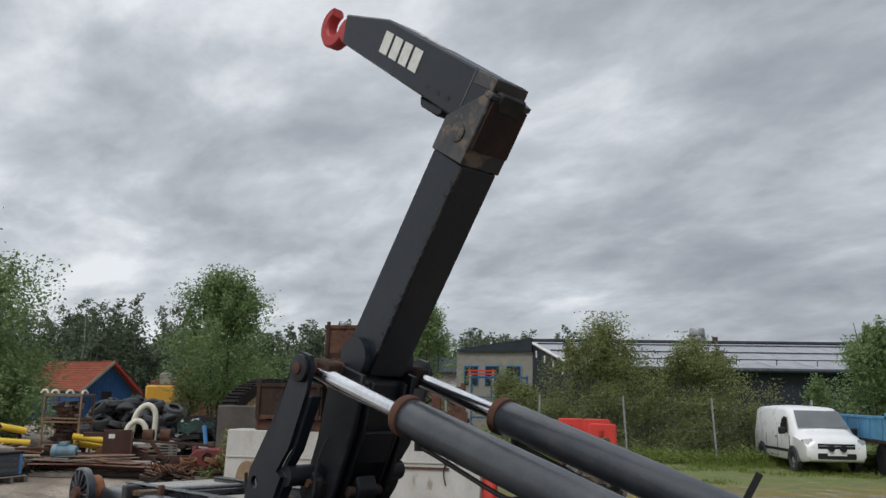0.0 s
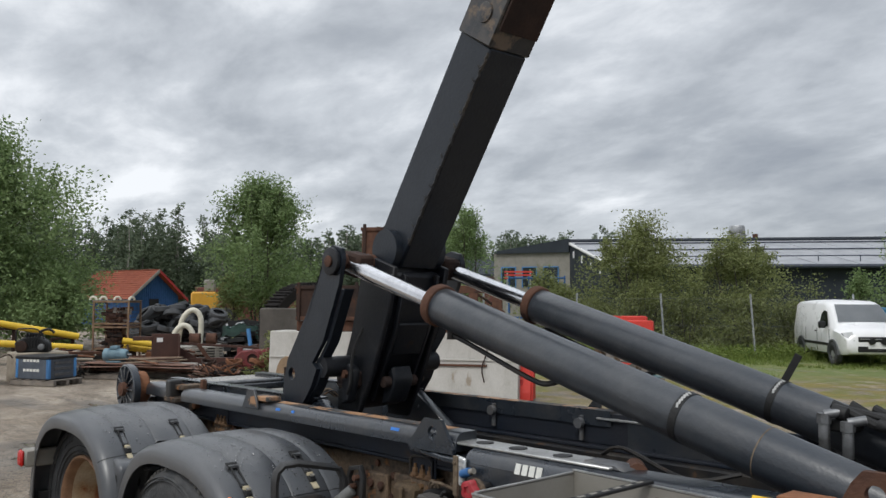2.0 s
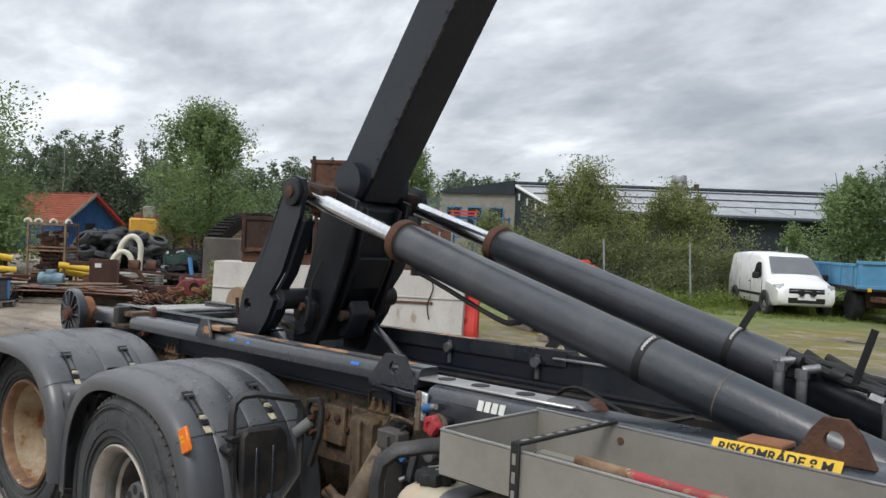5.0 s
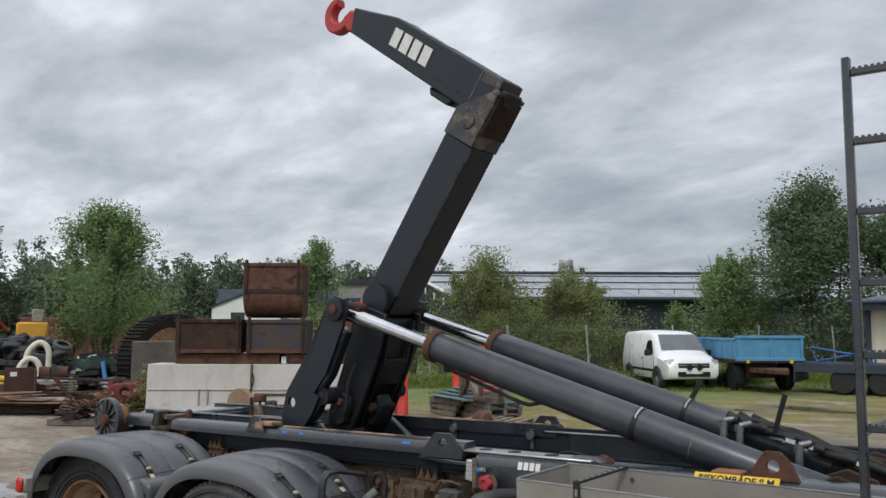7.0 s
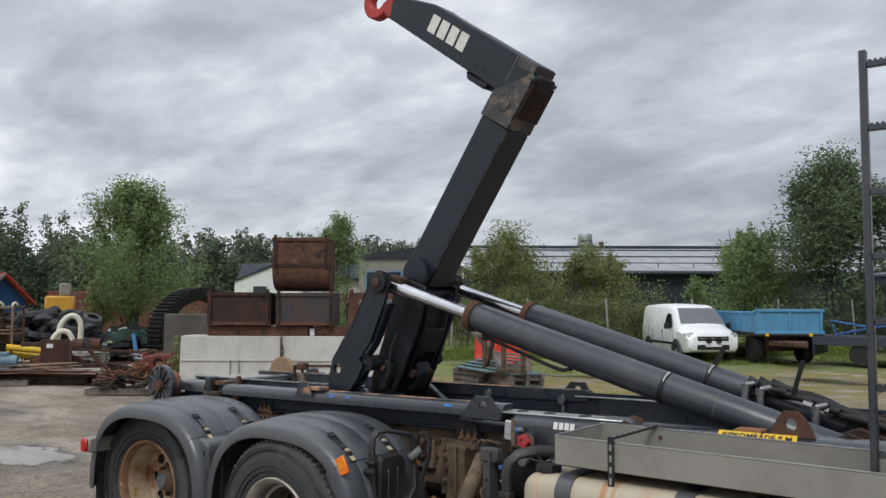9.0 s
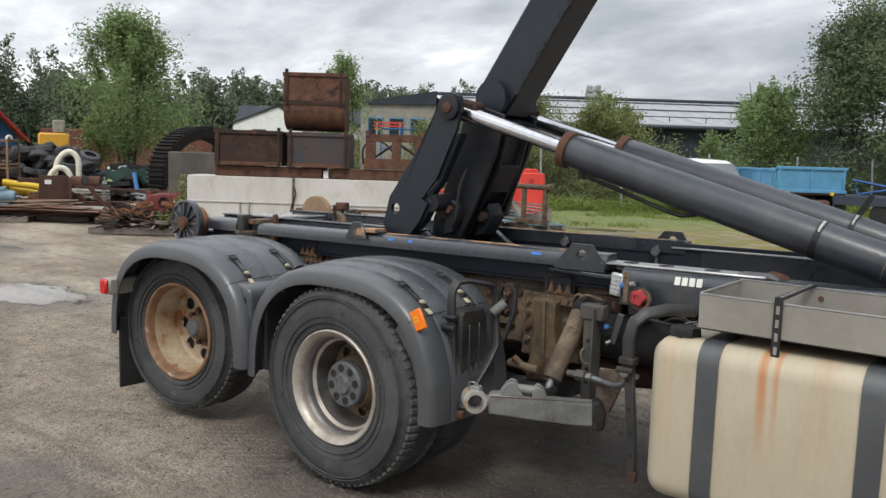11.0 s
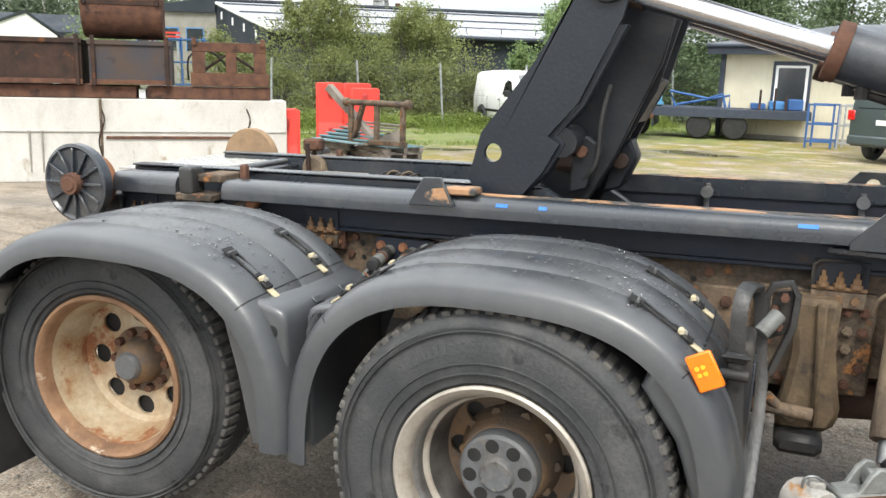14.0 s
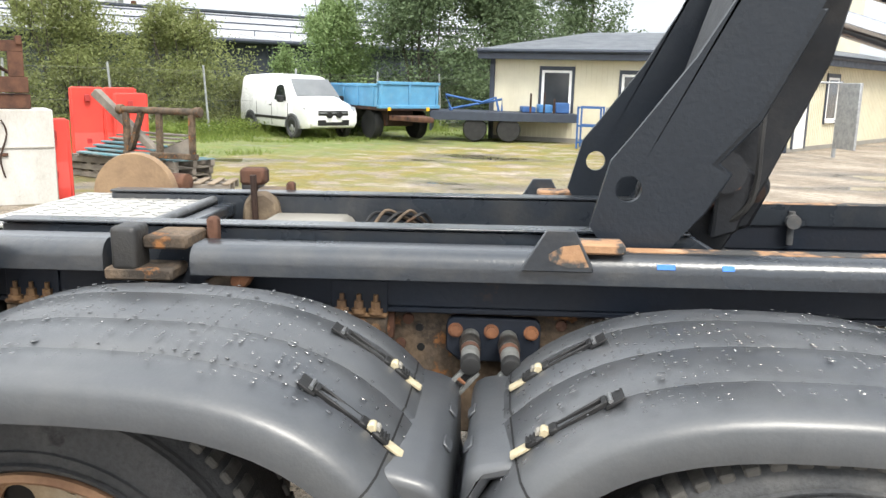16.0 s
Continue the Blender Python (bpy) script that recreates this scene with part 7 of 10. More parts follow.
def tree(x, y, h, r, seed, leaf, bark, leaves=9000, size=0.11, low=0.12, stems=1, label="leafy green deciduous tree", full=0.45, name="tree", airy=0.5):
    """A tapered stem or several, limbs to points spread through an uneven crown, and leaves round each point.
    full: the height at which the crown is widest, as a share of h; airy: how far single shoots rise out of the crown."""
    rng = random.Random(seed)
    t = thing(name, label, "tree" if name == "tree" else "bush", x, y, -0.02)
    wood = bmesh.new()
    centres, spread = [], []
    lean = [Vector((r * 0.3 * math.cos(2.4 * s + seed), r * 0.3 * math.sin(2.4 * s + seed), h * (0.97 if s == 0 else rng.uniform(0.75, 0.95)))) for s in range(stems)]
    if stems == 1:
        lean = [Vector((0, 0, h * 0.97))]
    r0 = 0.016 * h / math.sqrt(stems) + 0.02
    for top in lean:
        limb(wood, (top.x * 0.1, top.y * 0.1, 0), top, r0, 0.012, rng, 7, 0.03)
    n = int(230 + 30 * r) if name == "tree" else 240
    for k in range(n):
        f = low + (1 - low) * rng.random() ** 0.85
        w = (f - low) / max(0.01, full - low) if f < full else (1 - f) / (1 - full)
        wid = r * max(0.05, min(1, w)) ** 0.55
        a = rng.uniform(0, 2 * math.pi)
        lump = 0.78 + 0.8 * noise.noise((2.2 * math.cos(a) + seed, 2.2 * math.sin(a), f * 5))
        rad = wid * lump * rng.random() ** 0.5
        if noise.noise((rad * math.cos(a) * 1.6 / r + 3 * seed, rad * math.sin(a) * 1.6 / r, f * h * 0.75)) < -0.07:
            continue
        c = Vector((rad * math.cos(a), rad * math.sin(a), h * f))
        top = min(lean, key=lambda q: (q.x - c.x) ** 2 + (q.y - c.y) ** 2)
        if k % 2 == 0:
            g = max(0.05, f - 0.16 * rng.uniform(0.6, 1.5) * (rad / max(r, 0.1)) - 0.03)
            s = Vector((top.x * (0.1 + 0.9 * g), top.y * (0.1 + 0.9 * g), h * g))
            limb(wood, s, c, max(0.008, r0 * 0.3 * (1 - g)), 0.005, rng, 4)
        centres.append(c)
        spread.append(r * 0.125 * rng.uniform(0.6, 1.7) + 0.10)
    for k in range(int(22 * airy * 2)):
        a, q = rng.uniform(0, 6.28), rng.random() ** 0.6
        base = Vector((r * 0.42 * q * math.cos(a), r * 0.42 * q * math.sin(a), h * rng.uniform(0.62, 0.84)))
        tip = base + Vector((rng.uniform(-0.15, 0.15), rng.uniform(-0.15, 0.15), h * rng.uniform(0.07, 0.2) * (1.2 - 0.5 * q)))
        limb(wood, base, tip, 0.012, 0.004, rng, 4)
        for m_ in range(7):
            centres.append(base.lerp(tip, 0.1 + 0.15 * m_))
            spread.append(0.30 - 0.033 * m_)
    weight = np.array(spread) ** 1.6
    counts = np.maximum(4, (leaves * weight / weight.sum()).astype(int))
    part("trunk", wood, bark, t)
    leaf_mesh("crown", [tuple(c) for c in centres], spread, counts, size, seed, leaf, t)
    return t


tree(-29.8, 4.2, 7.2, 5.8, 11, M_LEAF, M_BARK, 60000, 0.075, 0.02, 3, "broad leafy tree beside scrap heap", 0.4, airy=1.0)
tree(-27.2, 6.0, 2.6, 2.4, 19, M_LEAF, M_BARK, 16000, 0.07, 0.0, 7, "low leafy bush at the foot of a tree", 0.3, "bush", 0.6)
tree(-34.0, 2.6, 11.0, 3.2, 12, M_LEAFDK, M_BARK, 26000, 0.085, 0.06, 1, "tall dark tree behind scrap heap", 0.3)
tree(-26.4, 13.7, 6.4, 3.1, 13, M_LEAF, M_BARK, 34000, 0.06, 0.22, 6, "young multi-stemmed ash tree beside tyres", 0.5, airy=1.7)
tree(-27.3, 12.9, 2.7, 0.9, 14, M_LEAFYL, M_BARK, 3500, 0.06, 0.1, 3, "small green sapling beside ash tree")
tree(-4.2, 31.5, 7.4, 4.4, 15, M_LEAFDK, M_BARK, 50000, 0.07, 0.02, 4, "tall leafy tree behind fence", 0.33, airy=1.2)
tree(-7.6, 31.0, 5.2, 2.7, 16, M_LEAF, M_BARK, 26000, 0.062, 0.03, 5, "leafy tree behind fence", 0.3, airy=1.2)
tree(-1.0, 33.0, 6.4, 4.2, 17, M_LEAFDK, M_BARK, 40000, 0.07, 0.02, 4, "leafy tree behind fence", 0.36, airy=1.0)
tree(2.6, 36.0, 8.4, 3.0, 18, M_LEAFDK, M_BARK, 24000, 0.08, 0.05, 2, "dark tree behind low house")
tree(-14.5, 22.5, 4.5, 3.2, 21, M_LEAFYL, M_BARK, 27000, 0.048, 0.0, 11, "olive-green willow bush behind fence", 0.28, "bush", 0.9)
tree(-11.4, 24.4, 4.0, 3.0, 22, M_LEAFYL, M_BARK, 25000, 0.048, 0.0, 11, "olive-green willow bush behind fence", 0.28, "bush", 0.8)
for k_, (x_, y_, h_, r_) in enumerate(((-16.6, 20.9, 2.2, 1.5), (-15.0, 20.7, 1.7, 1.5), (-13.4, 21.6, 2.3, 1.7), (-12.4, 22.6, 1.8, 1.5), (-10.6, 23.1, 2.2, 1.7), (-9.5, 24.4, 1.7, 1.3))):
    tree(x_, y_, h_, r_, 41 + k_, M_LEAFYL, M_BARK, 9000, 0.042, 0.0, 7, "low olive-green willow bush behind fence", 0.3, "bush", 0.5)
tree(-17.4, 21.0, 2.8, 1.6, 23, M_LEAFYL, M_BARK, 5000, 0.05, 0.0, 5, "small willow bush behind fence", 0.4, "bush")
tree(-23.0, 22.0, 5.6, 1.9, 24, M_LEAF, M_BARK, 13000, 0.06, 0.05, 3, "young green tree behind steel boxes", 0.4)
tree(-9.0, 28.5, 2.9, 0.7, 26, M_LEAF, M_BARK, 3000, 0.05, 0.1, 3, "thin sapling behind fence")

# far woods: a belt of birches and spruces, one sheet of many crowns
rngw = random.Random(5)
M_LEAFFAR = leaf_mat("far_leaf", (0.095, 0.128, 0.082), (0.185, 0.225, 0.145), 0.15)
ww_ = bmesh.new()
wc, ws_ = [], []
for k in range(420):
    f = 0.675 * (k + rngw.random()) / 420
    x = -98 + 80 * f + rngw.uniform(-4, 4)
    y = -26 + 122 * f ** 0.9 + rngw.uniform(-4, 4)
    if k % 2:
        x, y = x - 5, y + 4
    h = rngw.uniform(7.0, 9.2) * (1.08 if f < 0.4 else 0.9) * (1 if k % 3 else 0.8)
    limb(ww_, (x, y, 0), (x, y, h), 0.10, 0.02, rngw, 5, 0.02)
    r = rngw.uniform(1.5, 2.7)
    for q in range(40):
        g = 0.03 + 0.96 * (q / 39)
        a = rngw.uniform(0, 6.28)
        rr = r * max(0.06, 1.03 - g) ** 0.45 * rngw.uniform(0.2, 1.0)
        wc.append((x + rr * math.cos(a), y + rr * math.sin(a), h * g))
        ws_.append(max(0.34, r * 0.55 * (1.18 - g)))
wood = thing("woods", "dark belt of birch and spruce woods", "woods", kind="stuff")
tagged(leaf_mesh("far_crowns", wc, ws_, (14 + 44 * np.array(ws_) ** 1.5).astype(int), 0.16, 77, M_LEAFFAR, wood), kind="stuff")
tagged(part("far_trunks", ww_, M_BIRCH, wood), kind="stuff")

# grass tufts along the fence and round parked things
rngg = random.Random(9)
gr = bmesh.new()
FD, FN = Vector((0.67, 0.74, 0)), Vector((0.74, -0.67, 0))
for k in range(5200):
    u, g = rngg.uniform(-5, 12), -0.4 + 7.5 * rngg.random() ** 1.5
    c = Vector((-11.4, 19.75, 0)) + FD * u + FN * g
    if c.x > 3.0 or noise.noise((c.x * 0.55, c.y * 0.55, 1.0)) < -0.25 + 0.09 * g:
        continue
    tall = (0.10 + 0.22 * max(0, 1 - g / 1.6)) * rngg.uniform(0.5, 1.3)
    for q in range(5):
        x, y = c.x + rngg.gauss(0, 0.07), c.y + rngg.gauss(0, 0.07)
        h = tall * rngg.uniform(0.5, 1.2)
        a = rngg.uniform(0, 6.28)
        dx, dy = 0.012 * math.cos(a), 0.012 * math.sin(a)
        lx, ly = rngg.gauss(0, 0.05), rngg.gauss(0, 0.05)
        gr.faces.new([gr.verts.new(p) for p in ((x - dx, y - dy, -0.02), (x + dx, y + dy, -0.02), (x + lx, y + ly, h))])
for k in range(3600):
    u, g = rngg.uniform(-6, 12), rngg.gauss(-0.1, 0.5)
    c = Vector((-11.4, 19.75, 0)) + FD * u + FN * g
    leaf_cloud(gr, (c.x, c.y, rngg.uniform(0.04, 0.32 + 0.4 * max(0, noise.noise((u * 0.9, 3, 0))))), 0.17, 8, 0.04, rngg, 0.9)
tagged(link("grass", gr, M_GRASSB), "green grass and weeds along the fence", "grass", kind="stuff")

# ---------------------------------------------------------------- buildings


def wall_sheet(p, q, z0, z1, th=0.2, bm=None, inward=1):
    """A wall between two plan points, th thick to its left."""
    p, q = Vector((*p, 0)), Vector((*q, 0))
    d = (q - p).normalized()
    nrm = Vector((-d.y, d.x, 0)) * th * inward
    b = bmesh.new()
    v = [b.verts.new(w + Vector((0, 0, z))) for z in (z0, z1) for w in (p, q, q + nrm, p + nrm)]
    for f in ((0, 1, 2, 3), (4, 5, 6, 7), (0, 1, 5, 4), (1, 2, 6, 5), (2, 3, 7, 6), (3, 0, 4, 7)):
        b.faces.new([v[i] for i in f])
    bmesh.ops.recalc_face_normals(b, faces=b.faces[:])
    return join(bm, b)


def along(p, q, s, z, out=0.0):
    """A place s metres from p towards q, out metres to the right of that line, at height z."""
    d = Vector((q[0] - p[0], q[1] - p[1], 0)).normalized()
    return Vector((p[0], p[1], z)) + d * s + Vector((d.y, -d.x, 0)) * out


def on_wall(p, q, s, z, out=0.0):
    d = Vector((q[0] - p[0], q[1] - p[1], 0)).normalized()
    m = Matrix((d, Vector((d.y, -d.x, 0)) * -1, Vector((0, 0, 1)))).transposed().to_4x4()
    return Matrix.Translation(along(p, q, s, z, out)) @ m


# dark hall with a pale shallow roof
hall = thing("warehouse", "dark grey clad warehouse with pale metal roof", "building")
E0, E1, G0 = (-23.3, 32.6), (16.0, 64.0), (-29.4, 36.6)
dv = Vector((E1[0] - E0[0], E1[1] - E0[1], 0))
part("front_wall", wall_sheet(E0, E1, -0.02, 3.45), M_CLAD, hall, smooth=False)
gv = Vector((G0[0] - E0[0], G0[1] - E0[1], 0))
sw = bmesh.new()
nv = dv.normalized() * 0.25
vv = [sw.verts.new(Vector(p) + k) for k in (Vector((0, 0, 0)), nv) for p in ((E0[0], E0[1], -0.02), (G0[0], G0[1], -0.02), (G0[0], G0[1], 5.2), (E0[0], E0[1], 3.5))]
for f in ((0, 1, 2, 3), (4, 5, 6, 7), (0, 1, 5, 4), (1, 2, 6, 5), (2, 3, 7, 6), (3, 0, 4, 7)):
    sw.faces.new([vv[i] for i in f])
bmesh.ops.recalc_face_normals(sw, faces=sw.faces[:])
part("side_wall", sw, M_CLAD, hall, smooth=False)
rf = bmesh.new()
ov = -gv.normalized() * 0.5
a_, b_, c_, d_2 = (Vector((*E0, 3.5)) + ov, Vector((*E1, 3.5)) + ov, Vector((*E1, 5.2)) + gv, Vector((*G0, 5.2)))
for k, off in enumerate((0, 0.14)):
    rf.faces.new([rf.verts.new(p + Vector((0, 0, off))) for p in (a_, b_, c_, d_2)])
rf.verts.ensure_lookup_table()
for i in range(4):
    j = (i + 1) % 4
    rf.faces.new((rf.verts[i], rf.verts[j], rf.verts[4 + j], rf.verts[4 + i]))
bmesh.ops.recalc_face_normals(rf, faces=rf.faces[:])
roof = part("roof", rf, M_ROOFW, hall, "pale grey metal roof", smooth=False)
for s in range(0, 48, 2):
    p0 = a_ + dv.normalized() * s + Vector((0, 0, 0.15))
    part("roof_seam", rod(p0, p0 + (d_2 - a_), 0.018, seg=5), M_ROOFW, roof, smooth=False)
part("gutter", rod(a_ + Vector((0, 0, 0.02)), b_ + Vector((0, 0, 0.02)), 0.11, seg=8), M_NAVY, roof)
part("ridge_cap", rod(d_2 + Vector((0, 0, 0.2)), c_ + Vector((0, 0, 0.2)), 0.13, seg=6), M_CLAD, roof)
part("snow_rail", rod(a_ + (d_2 - a_) * 0.1 + Vector((0, 0, 0.42)), b_ + (d_2 - a_) * 0.1 + Vector((0, 0, 0.42)), 0.03, seg=5), M_NAVY, roof)
for f_ in (0.55, 0.86):
    part("roof_cable", rod(a_ + (d_2 - a_) * f_ + Vector((0, 0, 0.2)), b_ + (d_2 - a_) * f_ + Vector((0, 0, 0.2)), 0.04, seg=5), M_NAVY, roof)
for s in range(0, 46, 2):
    p0 = a_ + dv.normalized() * (s + 0.5) + (d_2 - a_) * 0.1
    part("rail_post", rod(p0, p0 + Vector((0, 0, 0.42)), 0.025, seg=5), M_NAVY, roof, smooth=False)
for s in range(1, 46, 3):
    part("cladding_joint", box(-0.03, 0.03, -0.03, 0.0, 0, 3.4), M_NAVY, hall, smooth=False, m=on_wall(E0, E1, s, 0.0, 0.0))
for s in (5.5, 13.2, 21):
    part("drain_pipe", rod(along(E0, E1, s, 0, 0.12), along(E0, E1, s, 3.4, 0.12), 0.06, seg=8), M_NAVY, hall)
for k in range(4):
    part("verge_lamp", rod(Vector((*E0, 3.45)).lerp(Vector((*G0, 5.1)), 0.15 + 0.22 * k) + Vector((-0.1, -0.15, -0.1)), Vector((*E0, 3.45)).lerp(Vector((*G0, 5.1)), 0.15 + 0.22 * k) + Vector((-0.1, -0.15, -0.5)), 0.05, seg=6), M_WHITE, hall)
part("verge", rod(Vector((*E0, 3.55)) + ov, Vector((*G0, 5.25)), 0.1, seg=6), M_WHITE, roof)
ch = part("roof_vent", box(-0.45, 0.45, -0.45, 0.45, 0, 0.9, 0.05), M_GALV, hall, "round-topped roof ventilator", m=pose(-25.5, 49.6, 5.45))
part("vent_hood", rod((-25.5, 49.6, 6.35), (-25.5, 49.6, 6.9), 0.55, 0.5, 20, 0.06), M_GALV, ch)
part("vent_pipe", rod((-24.5, 50.2, 5.2), (-24.5, 50.2, 6.3), 0.18, seg=12), M_RUST, ch)
# its taller office end
W0 = (-34.0, 34.6)
part("office_wall", wall_sheet(G0, W0, -0.02, 4.7, 0.25, None, -1), M_TRAY, hall, "grey panelled office front", smooth=False)
part("office_parapet", prism([(0, 4.7), (0, 5.55), (4.9, 4.85), (4.9, 4.7)], -0.06, 0.2, "y"), M_CLAD, hall, smooth=False, m=on_wall(G0, W0, 0, 0, 0))
for s in (1.2, 2.6, 4.0):
    wd = part("window", box(-0.45, 0.45, -0.05, 0.04, 2.6, 3.8, 0.02), M_GLASS, hall, "dark window", m=on_wall(G0, W0, s, 0, -0.02))
    part("window_frame", box(-0.5, -0.45, -0.08, 0.06, 2.55, 3.85, 0, box(0.45, 0.5, -0.08, 0.06, 2.55, 3.85, 0, box(-0.5, 0.5, -0.08, 0.06, 3.8, 3.86))), M_BLUE, wd, smooth=False, m=on_wall(G0, W0, s, 0, -0.02))

# cream low house
house = thing("house", "cream boarded low house with navy trim", "house")
H0, H1, H2 = (-1.15, 23.9), (7.2, 21.5), (15.5, 32.0)
hw = part("front_wall", wall_sheet(H0, H1, -0.02, 2.6, 0.2), M_CREAM, house, smooth=False)
hs = part("side_wall", wall_sheet(H1, H2, -0.02, 2.6, 0.2), M_CREAM, house, smooth=False)
for (p, q, par) in ((H0, H1, hw), (H1, H2, hs)):
    L = math.dist(p, q)
    bt = bmesh.new()
    for k in range(int(L / 0.16)):
        b = box(-0.02, 0.02, -0.018, 0.0, 0.05, 2.55)
        b.transform(on_wall(p, q, 0.08 + 0.16 * k, 0, 0.0))
        join(bt, b)
    tagged(part("board_batten", bt, M_CREAM, par, smooth=False), kind="stuff")
    part("plinth", box(0, L, -0.03, 0.0, -0.02, 0.12), M_TRAY, par, smooth=False, m=on_wall(p, q, 0, 0, 0.0))
    part("fascia", box(-0.3, L + 0.3, -0.5, -0.42, 2.45, 2.72, 0.01), M_NAVY, house, smooth=False, m=on_wall(p, q, 0, 0, 0))
    part("gutter", rod((-0.3, -0.55, 2.70), (L + 0.3, -0.55, 2.70), 0.06, seg=8), M_NAVY, house, m=on_wall(p, q, 0, 0, 0))
    part("soffit", box(-0.3, L + 0.3, -0.42, 0.1, 2.5, 2.54), M_CREAM, house, smooth=False, m=on_wall(p, q, 0, 0, 0))
part("corner_trim", box(-0.09, 0.09, -0.05, 0.05, 0, 2.5, 0.005), M_NAVY, house, smooth=False, m=on_wall(H0, H1, math.dist(H0, H1) - 0.02, 0, 0.03))
part("corner_trim", box(-0.07, 0.07, -0.05, 0.05, 0, 2.5, 0.005), M_NAVY, house, smooth=False, m=on_wall(H0, H1, 0.05, 0, 0.03))
hr = bmesh.new()
off1 = Vector((H0[0], H0[1], 2.74)) + Vector((-0.55, -0.45, 0))
pA, pB, pC = off1, Vector((7.5, 20.85, 2.74)), Vector((16.2, 31.6, 2.74))
pD, pE, pF = Vector((2.2, 27.6, 3.55)), Vector((6.6, 26.3, 3.55)), Vector((11.5, 32.6, 3.55))
for f in ((pA, pB, pE, pD), (pB, pC, pF, pE)):
    hr.faces.new([hr.verts.new(p) for p in f])
bmesh.ops.solidify(hr, geom=hr.faces[:], thickness=-0.08)
part("roof", hr, M_ROOFG, house, "grey sheet-metal roof", smooth=False)
# upper storey set back
U0, U1, U2 = (5.6, 27.4), (8.8, 26.4), (13.2, 32.2)
part("upper_wall", wall_sheet(U0, U1, 2.6, 6.2, 0.2, wall_sheet(U1, U2, 2.6, 6.2, 0.2)), M_CREAM, house, smooth=False)


def window(p, q, s, z0, w, h, parent, trim=M_NAVY, panes=1):
    m = on_wall(p, q, s, z0, 0.0)
    wd = part("window", box(-w / 2, w / 2, -0.045, 0.05, 0, h), M_GLASS, parent, "dark glass window", smooth=False, m=m)
    fr = B()
    for b_ in ((-w / 2 - 0.12, -w / 2, -0.06, -0.01, -0.1, h + 0.12), (w / 2, w / 2 + 0.12, -0.06, -0.01, -0.1, h + 0.12), (-w / 2, w / 2, -0.06, -0.01, h, h + 0.12)):
        box(*b_, 0.004, fr)
    part("window_trim", fr, trim, wd, smooth=False, m=m)
    sh_ = B()
    for k in range(panes + 1):
        x = -w / 2 + w * k / panes
        box(x - 0.04, x + 0.04, -0.062, -0.02, 0, h, 0.003, sh_)
    box(-w / 2, w / 2, -0.0625, -0.02, 0, 0.07, 0, sh_)
    box(-w / 2, w / 2, -0.0625, -0.02, h - 0.07, h, 0, sh_)
    part("window_frame", sh_, M_WHITE, wd, smooth=False, m=m)
    part("window_sill", box(-w / 2 - 0.06, w / 2 + 0.06, -0.11, -0.02, -0.07, -0.02, 0.004), M_WHITE, wd, smooth=False, m=m)
    return wd


def door(p, q, s, w, h, parent, material):
    m = on_wall(p, q, s, 0.08, 0.0)
    d = part("door", box(-w / 2, w / 2, -0.04, 0.03, 0, h, 0.006), material, parent, "white panelled door", smooth=False, m=m)
    fr = B()
    for b_ in ((-w / 2 - 0.12, -w / 2, -0.055, -0.005, 0, h + 0.12), (w / 2, w / 2 + 0.12, -0.055, -0.005, 0, h + 0.12), (-w / 2, w / 2, -0.055, -0.005, h, h + 0.12)):
        box(*b_, 0.004, fr)
    part("door_trim", fr, M_NAVY, d, smooth=False, m=m)
    for k in range(2):
        for j in range(3):
            part("pane", box(-0.2 + 0.22 * k, -0.02 + 0.22 * k, -0.046, -0.038, 1.1 + 0.28 * j, 1.33 + 0.28 * j), M_GLASS, d, smooth=False, m=m)
    part("door_handle", rod((w / 2 - 0.1, -0.04, 1.0), (w / 2 - 0.1, -0.09, 1.0), 0.015, seg=8, bm=rod((w / 2 - 0.2, -0.085, 1.0), (w / 2 - 0.1, -0.085, 1.0), 0.012, seg=8)), M_GALV, d, m=m)
    return d


window(H0, H1, 2.1, 0.85, 0.85, 1.3, house)
window(H0, H1, 5.1, 1.45, 2.0, 0.62, house, M_NAVY, 4)
door(H1, H2, 0.95, 0.85, 2.0, house, M_WHITE)
window(H1, H2, 3.4, 0.85, 0.9, 1.3, house)
window(U0, U1, 1.7, 3.9, 1.0, 1.1, house)

# red-roofed blue cabin far off
cab = thing("cabin", "blue boarded cabin with red tiled roof", "cabin")
cm = Matrix.Translation((-50.5, 19.15, 0)) @ pose(0, 0, 0, 0, 0, 12)
part("gable_wall", prism([(-1.8, -0.02), (1.8, -0.02), (1.8, 1.95), (0, 3.5), (-1.8, 1.95)], -0.15, 0.05, "x"), M_BLUEWALL, cab, smooth=False, m=cm)
bt = bmesh.new()
for k in range(23):
    y = -1.76 + 0.16 * k
    box(0.05, 0.08, y - 0.02, y + 0.02, 0, 1.9 + 1.55 * (1 - abs(y) / 1.8), 0, bt)
tagged(part("board_batten", bt, M_BLUEWALL, cab, smooth=False, m=cm), kind="stuff")
part("side_wall", box(-7.0, -0.2, -1.85, -1.7, 0, 1.95), M_BLUEWALL, cab, smooth=False, m=cm)
